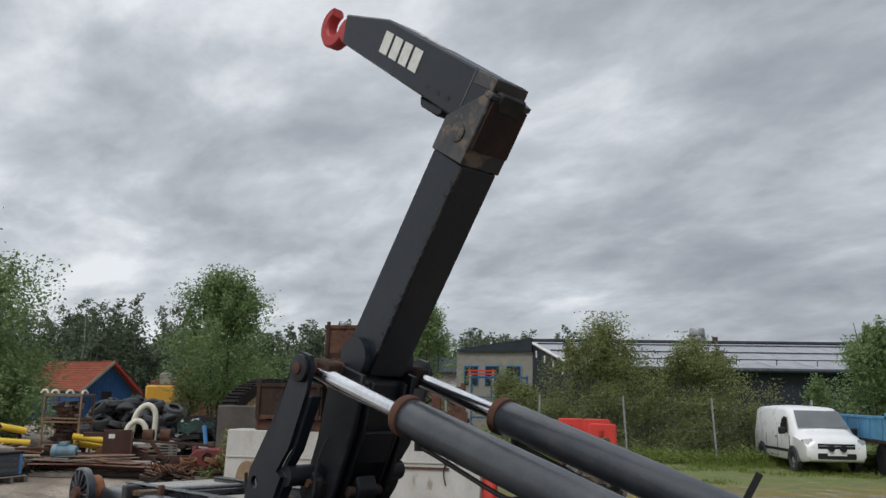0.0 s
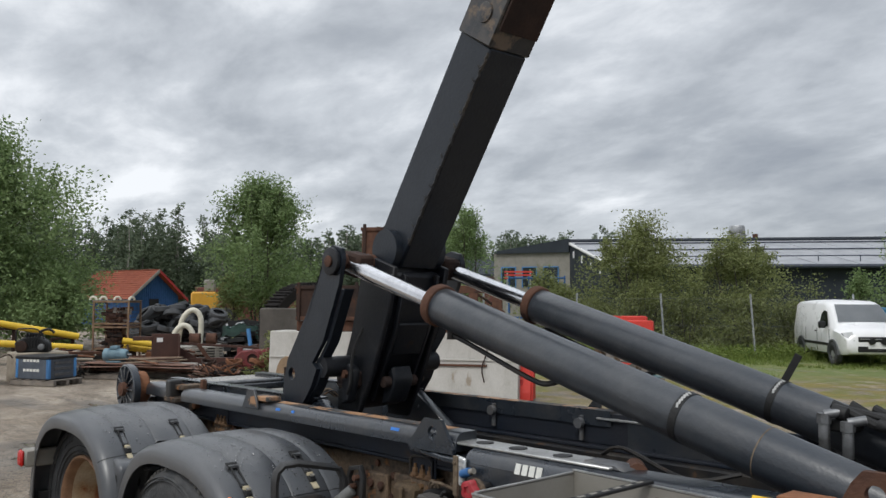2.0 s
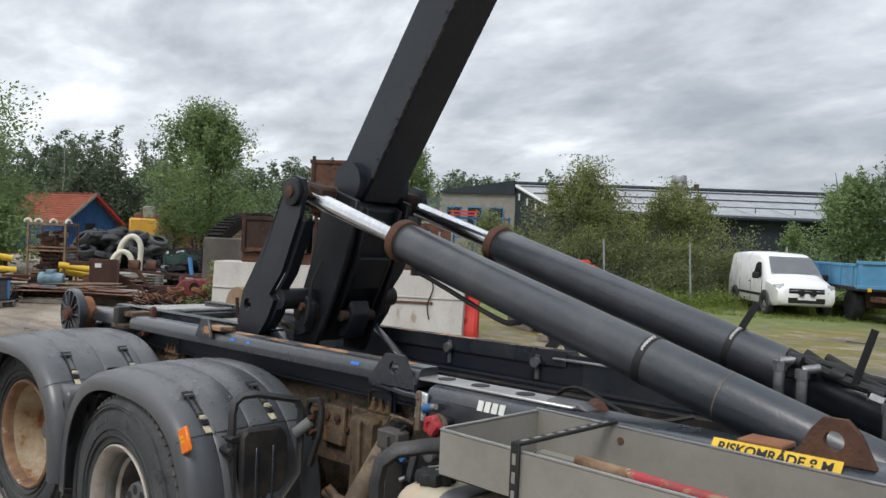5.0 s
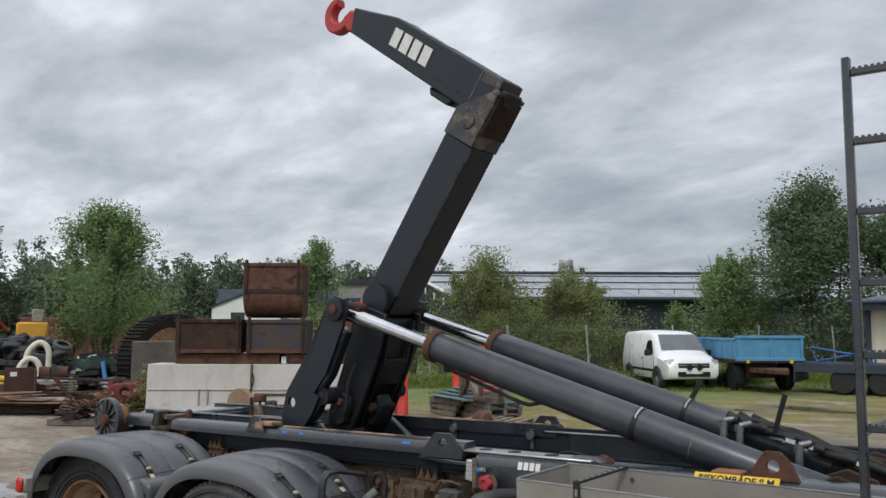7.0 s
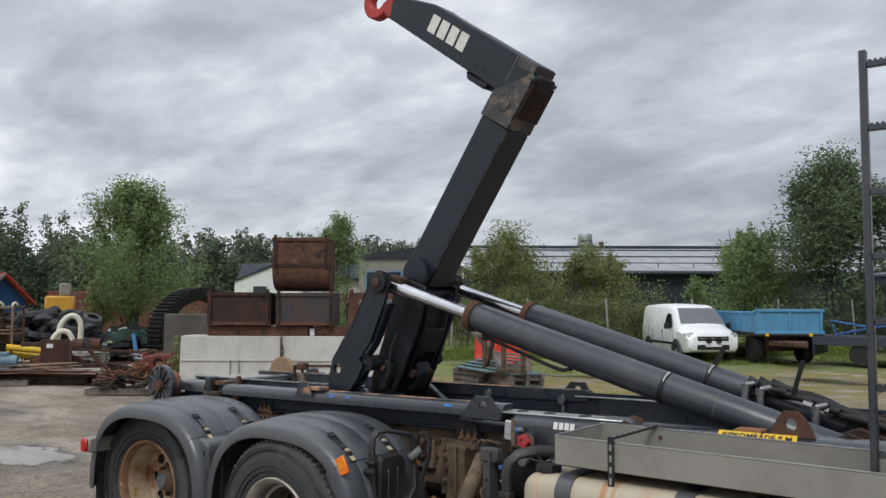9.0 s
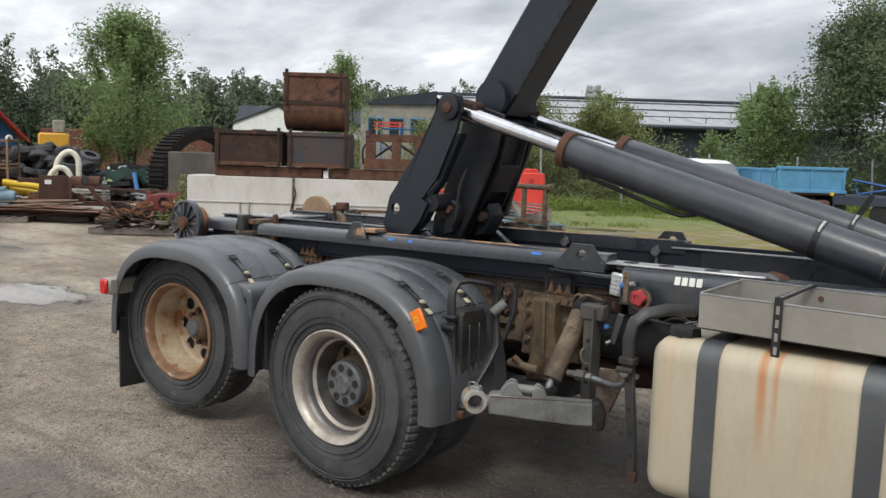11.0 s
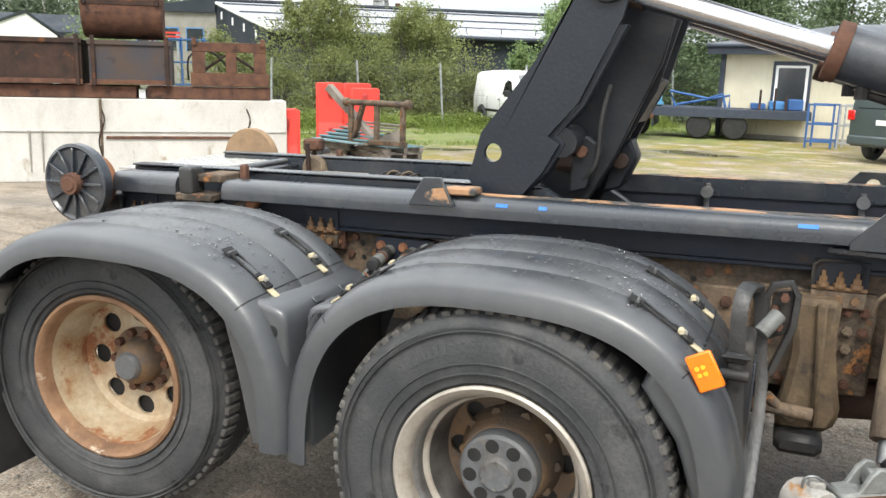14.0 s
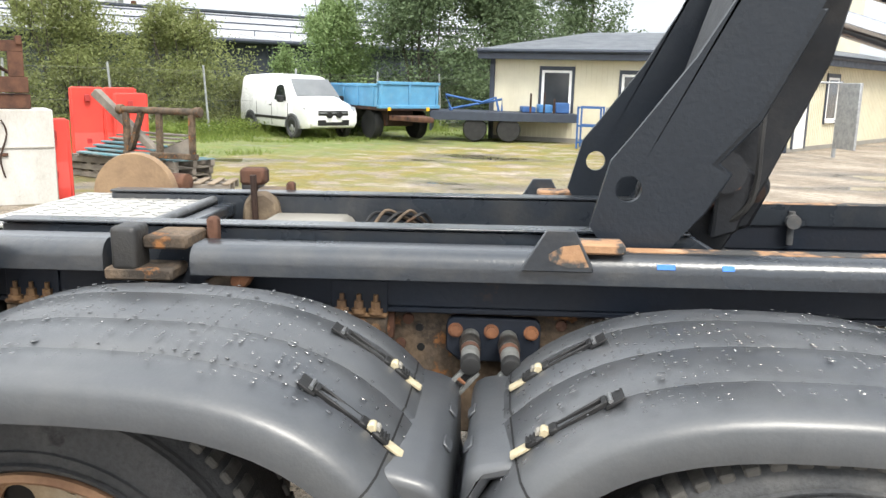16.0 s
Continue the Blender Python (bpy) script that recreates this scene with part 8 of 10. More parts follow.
for s in (-1, 1):
    ro = bmesh.new()
    ro.faces.new([ro.verts.new(p) for p in ((0.5, 0, 3.65), (0.5, s * 2.2, 1.72), (-7.2, s * 2.2, 1.72), (-7.2, 0, 3.65))])
    bmesh.ops.solidify(ro, geom=ro.faces[:], thickness=0.08)
    r_ = part("roof", ro, M_TILE, cab, "red tiled roof", smooth=False, m=cm)
    for k in range(14):
        f = k / 13
        part("roof_batten", rod((0.5, s * 2.2 * f, 3.69 - 1.93 * f), (-7.2, s * 2.2 * f, 3.69 - 1.93 * f), 0.04, seg=5), M_TILE, r_, smooth=False, m=cm)
    part("bargeboard", prism([(0, 3.72), (s * 2.26, 1.75), (s * 2.26, 1.55), (0, 3.5)], 0.5, 0.56, "x"), M_TRAY if s < 0 else M_RED, cab, smooth=False, m=cm)
part("window", box(0.07, 0.1, -0.45, 0.25, 1.0, 1.75), M_GLASS, cab, smooth=False, m=cm)

# white gabled shed behind the steel boxes
shed = thing("shed", "white gabled shed behind trees", "shed")
sm = Matrix.Translation((-35.5, 28.3, 0)) @ pose(0, 0, 0, 0, 0, 48)
part("gable_wall", prism([(-2.0, -0.02), (2.0, -0.02), (2.0, 3.1), (0.6, 4.15), (-2.0, 3.1)], -0.2, 0, "y"), M_WHITE, shed, smooth=False, m=sm)
part("roof", prism([(-2.3, 3.05), (0.6, 4.3), (2.3, 3.05), (2.3, 2.95), (0.6, 4.18), (-2.3, 2.95)], -0.3, 7, "y"), M_CLAD, shed, smooth=False, m=sm)
part("side_wall", box(1.8, 2.0, 0, 7, -0.02, 3.0), M_WHITE, shed, smooth=False, m=sm)
part("window", box(-0.9, -0.1, -0.24, -0.19, 2.1, 2.8), M_GLASS, shed, smooth=False, m=sm)

# red freight containers and a yellow loader far behind
for k in range(5):
    c = thing("container", "faded red freight container far off", "container", -44 + 2.2 * k, 21.5 + 4.6 * k, -0.02, "containers", rz=62)
    bt = box(-2.2, 2.2, -1.2, 1.2, 0, 2.5, 0.03)
    part("container_body", bt, M_CONT, c, smooth=False)
    for q in range(22):
        part("corrugation", box(-2.1 + 0.2 * q - 0.04, -2.1 + 0.2 * q + 0.04, -1.24, -1.2, 0.1, 2.4), M_CONT, c, smooth=False)
M_ORANGEY = mat("orange_yellow_paint", (0.58, 0.30, 0.03), (0.50, 0.25, 0.03), 2, 0.5)
ld = thing("wheel_loader", "yellow loader parked far behind tyres", "loader", -41.6, 18.5, -0.02, rz=60)
part("loader_body", box(-0.7, 0.8, -0.8, 0.8, 1.0, 2.2, 0.1), M_ORANGEY, ld)
part("loader_cab", box(0.0, 0.6, -0.5, 0.5, 2.2, 2.9, 0.06), M_TRAY, ld)
for wx in (-1.3, 1.3):
    part("loader_wheel", lathe([(0, -0.2), (0.6, -0.2), (0.65, -0.1), (0.65, 0.1), (0.6, 0.2), (0, 0.2)], 20), M_TYRE, ld, m=pose(wx, -1.1, 0.64))

# ---------------------------------------------------------------- parked vehicles


def loft(sections, bm=None):
    """A skin through closed cross-sections with the same number of corners."""
    b = bmesh.new()
    rows = [[b.verts.new(p) for p in s] for s in sections]
    n = len(rows[0])
    for a, z in zip(rows, rows[1:]):
        for k in range(n):
            b.faces.new((a[k], a[(k + 1) % n], z[(k + 1) % n], z[k]))
    b.faces.new(rows[0])
    b.faces.new(rows[-1])
    bmesh.ops.recalc_face_normals(b, faces=b.faces[:])
    return join(bm, b)


def van_section(x, w, z0, zw, zt, wt):
    """Half-widths w at the waist and wt at the roof; z0 sill, zw waist, zt roof."""
    r = 0.09
    half = [(w - 0.07, z0), (w, z0 + 0.12), (w, zw), (wt + 0.02, zt - r * 1.4), (wt - 0.06, zt - r * 0.4), (wt - 0.2, zt), (0, zt + 0.02)]
    return [(x, -a, z) for a, z in half] + [(x, a, z) for a, z in half[:-1][::-1]]


def small_wheel(parent, x, y, r, s):
    w = part("wheel", lathe([(0.19, 0.06), (0.22, 0.095), (r - 0.03, 0.10), (r, 0.07), (r, -0.07), (r - 0.03, -0.10), (0.19, -0.08)], 32), M_TYRE, parent)
    part("hubcap", lathe([(0, 0.085), (0.08, 0.085), (0.10, 0.07), (0.19, 0.06), (0.195, 0.03), (0, 0.02)], 24), M_GALV, w)
    for k in range(5):
        a = 2 * math.pi * k / 5
        part("wheel_slot", rod((0.14 * math.sin(a), 0.066, 0.14 * math.cos(a)), (0.14 * math.sin(a), 0.075, 0.14 * math.cos(a)), 0.03, seg=8), M_BLACK, w)
    w.matrix_local = pose(x, y, r, 0, 0, 0 if s > 0 else 180)
    return w


M_TRIMG = mat("grey_arch_plastic", (0.10, 0.105, 0.11), (0.08, 0.084, 0.088), 6, 0.6)


def van_white():
    v = thing("van", "small white delivery van parked on grass", "van", -7.05, 22.75, 0.0, rz=-47)
    body = loft([van_section(-2.14, 0.82, 0.42, 0.95, 1.70, 0.70), van_section(-2.08, 0.88, 0.34, 0.95, 1.79, 0.75), van_section(-1.0, 0.90, 0.30, 0.98, 1.83, 0.77),
                 van_section(0.35, 0.90, 0.30, 0.98, 1.80, 0.74), van_section(0.72, 0.90, 0.30, 0.98, 1.71, 0.71), van_section(1.28, 0.89, 0.30, 0.98, 1.20, 0.76),
                 van_section(1.42, 0.885, 0.30, 0.97, 1.13, 0.79), van_section(1.80, 0.87, 0.30, 0.90, 1.05, 0.78), van_section(2.02, 0.84, 0.33, 0.82, 0.97, 0.74), van_section(2.12, 0.80, 0.36, 0.72, 0.84, 0.68), van_section(2.15, 0.74, 0.40, 0.62, 0.70, 0.6)])
    b = part("body", body, M_VANW, v, "white painted body")
    ws = bmesh.new()
    for p in ((1.28, -0.72, 1.195), (1.28, 0.72, 1.195), (0.75, 0.63, 1.685), (0.75, -0.63, 1.685)):
        ws.verts.new((p[0] + 0.02, p[1], p[2] + 0.02))
    ws.verts.ensure_lookup_table()
    ws.faces.new(ws.verts[:])
    bmesh.ops.solidify(ws, geom=ws.faces[:], thickness=0.012)
    part("windscreen", ws, M_SCREEN, v, "glass windscreen with sky reflection painted in grey", smooth=False)
    for s in (-1, 1):
        sg = bmesh.new()
        for x, z in ((0.22, 1.08), (0.95, 1.06), (0.92, 1.16), (0.66, 1.50), (0.26, 1.54)):
            sg.verts.new((x, s * (0.905 - (z - 0.98) * 0.22 + 0.004), z))
        sg.verts.ensure_lookup_table()
        sg.faces.new(sg.verts[:])
        bmesh.ops.solidify(sg, geom=sg.faces[:], thickness=0.01)
        part("side_window", sg, M_GLASS, v, "dark side window", smooth=False)
        part("side_strip", box(-1.0, 1.0, s * 0.895, s * 0.925, 0.52, 0.60, 0.006), M_BLACK, v)
        for cx in (-1.33, 1.33):
            part("wheel_arch", prism([(cx - 0.37 * math.cos(a), 0.32 + 0.37 * math.sin(a)) for a in (math.pi * k / 14 for k in range(15))], s * 0.86, s * 0.905, "y"), M_BLACK, v)
            part("arch_trim", prism([(cx - 0.42 * math.cos(a), 0.30 + 0.42 * math.sin(a)) for a in (math.pi * k / 16 for k in range(17))] + [(cx + 0.365 * math.cos(a), 0.30 + 0.365 * math.sin(a)) for a in (math.pi * k / 16 for k in range(17))], s * 0.86, s * 0.918, "y"), M_TRIMG, v, "grey plastic arch trim", smooth=False)
        for x, z in ((0.08, 0.36), (1.07, 0.5), (-0.92, 0.36)):
            part("door_seam", box(x, x + 0.011, s * 0.89, s * 0.908, z, 1.0), M_BLACK, v, smooth=False)
        part("door_handle", box(-0.05, 0.06, s * 0.90, s * 0.93, 0.90, 0.935, 0.008), M_BLACK, v)
        part("mirror", box(0.80, 0.93, s * 0.93, s * 1.12, 1.02, 1.22, 0.03), M_BLACK, v)
        part("headlamp", loft([[(1.88, s * 0.60, 0.70), (1.88, s * 0.84, 0.70), (1.83, s * 0.85, 0.90), (1.83, s * 0.60, 0.92)], [(2.145, s * 0.60, 0.70), (2.07, s * 0.825, 0.70), (1.98, s * 0.845, 0.92), (2.05, s * 0.62, 0.955)]]), M_LAMPGL, v, "clear headlamp", smooth=False)
        part("fog_lamp", rod((2.02, s * 0.58, 0.44), (2.135, s * 0.55, 0.44), 0.06, seg=14), M_BLACK, v)
        part("spot_lamp", rod((2.14, s * 0.16, 0.70), (2.24, s * 0.16, 0.70), 0.085, seg=18), M_BLACK, v, "round black driving lamp")
        small_wheel(v, -1.33, s * 0.825, 0.32, s)
        small_wheel(v, 1.33, s * 0.825, 0.32, s)
    part("grille", box(2.08, 2.165, -0.50, 0.50, 0.68, 0.82, 0.015), M_BLACK, v)
    part("grille_bar", box(2.15, 2.175, -0.48, 0.48, 0.75, 0.77, 0.003), M_GALV, v)
    part("lower_grille", box(2.08, 2.17, -0.52, 0.52, 0.40, 0.56, 0.015), M_BLACK, v)
    part("number_plate", box(2.168, 2.18, -0.26, 0.26, 0.50, 0.60, 0.002), M_WHITE, v, "plain white plate", smooth=False)
    part("aerial", rod((0.3, 0, 1.83), (0.15, 0, 1.98), 0.006, seg=5), M_BLACK, v)


def van_dark():
    v = thing("minivan", "dark green-grey minivan parked on asphalt", "van", 4.30, 18.55, 0.0, rz=51.5)
    part("body", loft([van_section(-2.42, 0.84, 0.44, 1.0, 1.80, 0.70), van_section(-2.36, 0.92, 0.34, 1.02, 1.88, 0.78), van_section(-1.2, 0.95, 0.30, 1.06, 1.94, 0.82), van_section(0.7, 0.95, 0.30, 1.06, 1.92, 0.80),
                       van_section(1.05, 0.95, 0.30, 1.06, 1.80, 0.76), van_section(1.72, 0.94, 0.30, 1.06, 1.30, 0.78), van_section(1.85, 0.93, 0.30, 1.0, 1.18, 0.78), van_section(2.3, 0.86, 0.32, 0.85, 1.02, 0.7), van_section(2.45, 0.7, 0.38, 0.65, 0.8, 0.55)]), M_VANG, v, "dark green-grey body")
    for s in (-1, 1):
        for x0, x1, x2, x3 in ((-2.2, -1.15, -1.15, -2.12), (-1.02, 0.05, 0.05, -1.02), (0.2, 1.45, 0.95, 0.2)):
            sg = bmesh.new()
            for x, z in ((x0, 1.12), (x1, 1.12), (x2, 1.70), (x3, 1.70)):
                sg.verts.new((x, s * (0.956 - (z - 1.06) * 0.165 + 0.004), z))
            sg.verts.ensure_lookup_table()
            sg.faces.new(sg.verts[:])
            bmesh.ops.solidify(sg, geom=sg.faces[:], thickness=0.012)
            part("side_window", sg, M_GLASS, v, "black side window", smooth=False)
        part("side_moulding", box(-0.9, 0.95, s * 0.945, s * 0.968, 0.58, 0.64, 0.005), M_BLACK, v)
        part("window_strip", box(-2.0, 0.9, s * 0.945, s * 0.962, 1.02, 1.04, 0.003), M_GALV, v)
        for cx in (-1.5, 1.5):
            part("wheel_arch", prism([(cx - 0.42 * math.cos(a), 0.33 + 0.42 * math.sin(a)) for a in (math.pi * k / 14 for k in range(15))], s * 0.9, s * 0.958, "y"), M_BLACK, v)
        part("tail_lamp", box(-2.44, -2.34, s * 0.78, s * 0.955, 0.90, 1.12, 0.02), M_TAILRED, v, "red tail lamp")
        part("door_mirror", box(1.1, 1.22, s * 0.98, s * 1.18, 1.12, 1.38, 0.04), M_VANG, v)
        for x in (0.12, -1.09):
            part("door_seam", box(x, x + 0.01, s * 0.945, s * 0.96, 0.36, 1.08), M_BLACK, v, smooth=False)
        small_wheel(v, -1.5, s * 0.86, 0.33, s)
        small_wheel(v, 1.5, s * 0.86, 0.33, s)
    rw = bmesh.new()
    for y, z in ((-0.72, 1.16), (0.72, 1.16), (0.66, 1.70), (-0.66, 1.70)):
        rw.verts.new((-2.425 + (z - 1.1) * 0.06, y, z))
    rw.verts.ensure_lookup_table()
    rw.faces.new(rw.verts[:])
    bmesh.ops.solidify(rw, geom=rw.faces[:], thickness=0.02)
    part("rear_window", rw, M_GLASS, v, "black rear window", smooth=False)
    part("rear_bumper", box(-2.50, -2.36, -0.88, 0.88, 0.38, 0.58, 0.03), M_VANG, v)
    part("number_plate", box(-2.44, -2.42, -0.26, 0.26, 0.82, 0.93, 0.002), M_WHITE, v, "plain pale plate", smooth=False)
    part("badge", rod((-2.42, 0, 1.04), (-2.44, 0, 1.04), 0.06, seg=16), M_GALV, v)
    part("tow_ball", rod((-2.5, 0, 0.36), (-2.6, 0, 0.38), 0.03, seg=8), M_BLACK, v)


van_white()
van_dark()


M_TRBLUE = mat("faded_sky_blue_paint", (0.095, 0.29, 0.47), (0.075, 0.235, 0.40), 3, 0.55, spots=((0.16, 0.12, 0.09), 5, 0.66), film=((0.14, 0.24, 0.32), 4, 0.5, 0.75, 0.5))


def dropside():
    t = thing("dropside_trailer", "blue dropside trailer parked by the fence", "trailer", -3.73, 21.88, 0.0, rz=129)
    part("deck", box(-0.15, 5.2, -1.25, 0.80, 0.86, 0.98, 0.01), M_RUSTDK, t)
    for y in (-1.25, 0.75):
        sd = part("side_board", box(0.0, 5.2, y, y + 0.05, 0.96, 1.58, 0.008), M_TRBLUE, t, "blue steel side board")
        for k in range(6):
            part("board_rib", box(0.2 + 0.9 * k, 0.3 + 0.9 * k, y - 0.03, y + 0.08, 0.96, 1.58, 0.01), M_TRBLUE, sd)
        part("board_rail", box(0.0, 5.2, y - 0.035, y + 0.085, 1.53, 1.61, 0.01), M_TRBLUE, sd)
    hb = part("head_board", box(-0.12, -0.06, -1.25, 0.80, 0.96, 1.68, 0.008), M_TRBLUE, t, "blue steel head board")
    part("board_rail", box(-0.17, -0.02, -1.28, 0.83, 1.60, 1.69, 0.012), M_TRBLUE, hb)
    part("board_rail", box(-0.17, -0.02, -1.28, 0.83, 0.92, 1.02, 0.012), M_TRBLUE, hb)
    for y in (-1.22, -0.26, 0.70):
        part("board_rib", box(-0.16, -0.03, y, y + 0.08, 0.97, 1.66, 0.01), M_TRBLUE, hb)
    part("drawbar", prism([(-1.6, -0.1), (-1.6, 0.0), (0, 0.4), (0, -0.8)], 0.58, 0.72, "z", 0.01), M_RUST, t, "rusty drawbar")
    part("turntable", box(0.1, 1.3, -0.5, 0.4, 0.4, 0.86, 0.02), M_RUSTDK, t)
    for x in (0.7, 4.2):
        for y in (-1.0, 0.55):
            part("trailer_wheel", lathe([(0, 0.12), (0.2, 0.12), (0.24, 0.14), (0.42, 0.14), (0.45, 0.1), (0.45, -0.1), (0.42, -0.14), (0, -0.14)], 28), M_RUBBER, t, m=pose(x, y, 0.44))
    part("yellow_tag", box(-0.18, -0.172, -0.9, -0.78, 0.86, 0.96), M_YELLOW, t, smooth=False)
    part("yellow_tag", box(-0.18, -0.172, 0.45, 0.55, 0.86, 0.96), M_YELLOW, t, smooth=False)


dropside()


def flatbed():
    t = thing("flatbed_trailer", "dark blue flatbed trailer with steel parts on it", "trailer", -1.2, 23.2, 0.0, rz=3)
    part("deck", box(-1.7, 2.6, -1.0, 1.0, 0.72, 0.88, 0.01), M_NAVY, t)
    part("deck_edge", box(-1.72, 2.62, -1.02, -0.99, 0.62, 0.86, 0.004), M_NAVY, t)
    part("tail_board", box(-1.75, -1.69, -1.0, 1.0, 0.3, 0.86, 0.01), M_NAVY, t)
    for x in (-0.4, 0.6):
        part("trailer_wheel", lathe([(0, 0.1), (0.16, 0.1), (0.2, 0.12), (0.33, 0.12), (0.36, 0.08), (0.36, -0.08), (0.33, -0.12), (0, -0.12)], 24), M_RUBBER, t, m=pose(x, -0.85, 0.36))
    part("mudguard", box(-0.8, 1.0, -1.0, -0.7, 0.74, 0.79, 0.01), M_NAVY, t)
    lo = tagged(link("bent_steel", pipe([(-1.1, -0.8, 0.9), (-1.3, -0.7, 1.35), (-0.2, -0.6, 1.15), (0.2, -0.7, 1.3), (0.3, -0.7, 0.9)], 0.04, 6), M_BLUEWALL), "bent blue steel frame lying on trailer", "steel frame")
    lo.matrix_world = pose(-1.2, 23.2, 0, 0, 0, 3)
    part("frame_stay", pipe([(-1.2, -0.3, 0.92), (0.4, -0.4, 1.25), (0.4, -0.4, 0.9)], 0.04, 6), M_BLUEWALL, lo)
    for k, (x, h) in enumerate(((1.2, 0.5), (1.6, 0.55), (1.9, 0.35))):
        part("stake", box(x, x + 0.06, -0.9, -0.84, 0.85, 0.95 + h, 0.005), M_RUSTDK, t)
    for k in range(3):
        bl = tagged(link("steel_bundle", box(1.0 + 0.5 * k, 1.4 + 0.5 * k, -0.7, 0.5, 0.89, 1.05 + 0.07 * k, 0.02), M_BLUE if k % 2 else M_BLUEWALL), "blue steel offcut on trailer", "steel part")
        bl.matrix_world = pose(-1.2, 23.2, 0, 0, 0, 3)


flatbed()
# steel racks beside the trailer
for k in range(3):
    r = thing("steel_rack", "blue and grey steel rack standing on grass", "rack", 1.3 + 0.75 * k, 20.6 - 0.25 * k, 0.0, "racks", rz=-12)
    for x in (0, 0.62):
        for y in (0, 0.8):
            part("rack_post", box(x, x + 0.05, y, y + 0.05, 0, 1.15, 0.004), M_GALV if k % 2 else M_BLUEWALL, r)
    for z in (0.15, 0.6, 1.1):
        for y in (0, 0.8):
            part("rack_rail", box(0, 0.67, y, y + 0.04, z, z + 0.05, 0.004), M_GALV if k % 2 else M_BLUEWALL, r)

# ---------------------------------------------------------------- fence
fence = thing("fence", "chain-link fence with pale leaning posts", "fence", kind="")
posts = [Vector((-17.2, 13.6, 0)), Vector((-15.3, 15.6, 0)), Vector((-13.3, 17.7, 0)), Vector((-11.4, 19.75, 0)), Vector((-9.5, 21.85, 0)), Vector((-7.4, 24.2, 0)), Vector((-5.2, 26.6, 0)), Vector((-3.1, 28.9, 0)), Vector((-1.0, 31.2, 0))]
for k, p in enumerate(posts):
    lean = Vector((-0.13, -0.02, 0)) if k in (3, 4) else Vector((random.uniform(-0.1, 0.05), 0, 0))
    part("post", rod(p, p + lean + Vector((0, 0, 2.02)), 0.033, seg=10), M_GALV, fence)
wire = bmesh.new()
for p, q in zip(posts, posts[1:]):
    L = (q - p).length
    d = (q - p) / L
    n = int(L / 0.09)
    for k in range(n):
        for s in (-1, 1):
            s0 = k * 0.09
            # each wire zigzags by one mesh from bottom to top
            pts = []
            for j in range(2):
                f = s0 + s * (0.045 if j else -0.045)
                pts.append(f)
            for j in range(20):
                za, zb = 0.05 + 0.09 * j, 0.05 + 0.09 * (j + 1)
                fa, fb = (pts[0], pts[1]) if j % 2 == 0 else (pts[1], pts[0])
                a, b = p + d * fa + Vector((0, 0, za)), p + d * fb + Vector((0, 0, zb))
                w = d * 0.0013
                wire.faces.new([wire.verts.new(v) for v in (a - w, a + w, b + w, b - w)])
    for z in (0.06, 1.0, 1.86):
        a, b = p + Vector((0, 0, z)), q + Vector((0, 0, z))
        w = Vector((0, 0, 0.003))
        wire.faces.new([wire.verts.new(v) for v in (a - w, b - w, b + w, a + w)])
tagged(part("chain_link", wire, M_STEEL, fence, smooth=False), kind="stuff")
# site gate by the house
gate = thing("metal_gate", "galvanised site gate standing by the house", "gate", 6.6, 20.0, 0.0, rz=12)
for x in (0.0, 1.55):
    part("gate_post", rod((x, 0, 0), (x, 0, 2.0), 0.05, seg=12), M_GALV, gate)
part("gate_rail", rod((0.0, 0, 1.95), (1.55, 0, 1.95), 0.03, seg=10), M_GALV, gate)
part("gate_leaf", box(1.5, 1.58, -0.9, 0.0, 0.25, 1.95, 0.01), M_GALV, gate)

# ---------------------------------------------------------------- white barrier and steel boxes on it
BU, BO = Vector((0.8, 0.6, 0)), Vector((-10.3, 5.2, 0))
BM = Matrix.Translation(BO) @ Matrix((BU, Vector((-0.6, 0.8, 0)), Vector((0, 0, 1)))).transposed().to_4x4()
barrier = thing("concrete_barrier", "white stained concrete barrier with dark joint", "barrier")
for x0, x1 in ((-0.06, 1.93), (1.945, 4.66)):
    seg_ = part("barrier_block", prism([(-0.16, -0.02), (-0.06, 1.21), (0.62, 1.21), (0.72, -0.02)], x0, x1, "x", 0.015), M_BARRIER, barrier, "white stained block", m=BM)
    part("block_lip", box(x0 + 0.02, x1 - 0.02, -0.125, -0.10, 0.72, 0.75, 0.004), M_BARRIER, seg_, m=BM)
for x in (0.95, 1.12):
    part("block_groove", box(x - 0.012, x + 0.012, -0.15, -0.11, 0.12, 0.74, 0.003), M_TRAY, barrier, m=BM)
part("joint_strip", box(1.92, 1.955, -0.12, -0.06, 0.4, 1.2, 0.004), M_CHASSIS, barrier, m=BM)
part("rust_bar", box(2.0, 4.1, -0.14, -0.105, 0.62, 0.66, 0.006), M_RUST, barrier, "rusty bar", m=BM)
for x in (1.94, 4.05):
    part("lifting_wire", pipe([(x, -0.13, 0.35), (x - 0.04, -0.14, 0.6), (x + 0.05, -0.13, 0.9), (x, -0.1, 1.08)], 0.012, 6, smooth_steps=4), M_RUSTDK, barrier, m=BM)
for x0, x1 in ((0.45, 2.45), (2.60, 4.42)):
    tagged(link("steel_beam", box(x0, x1, -0.02, 0.62, 1.215, 1.40, 0.01), M_RUST, None, "", True, BM), "rusty brown steel beam on barrier", "beam")


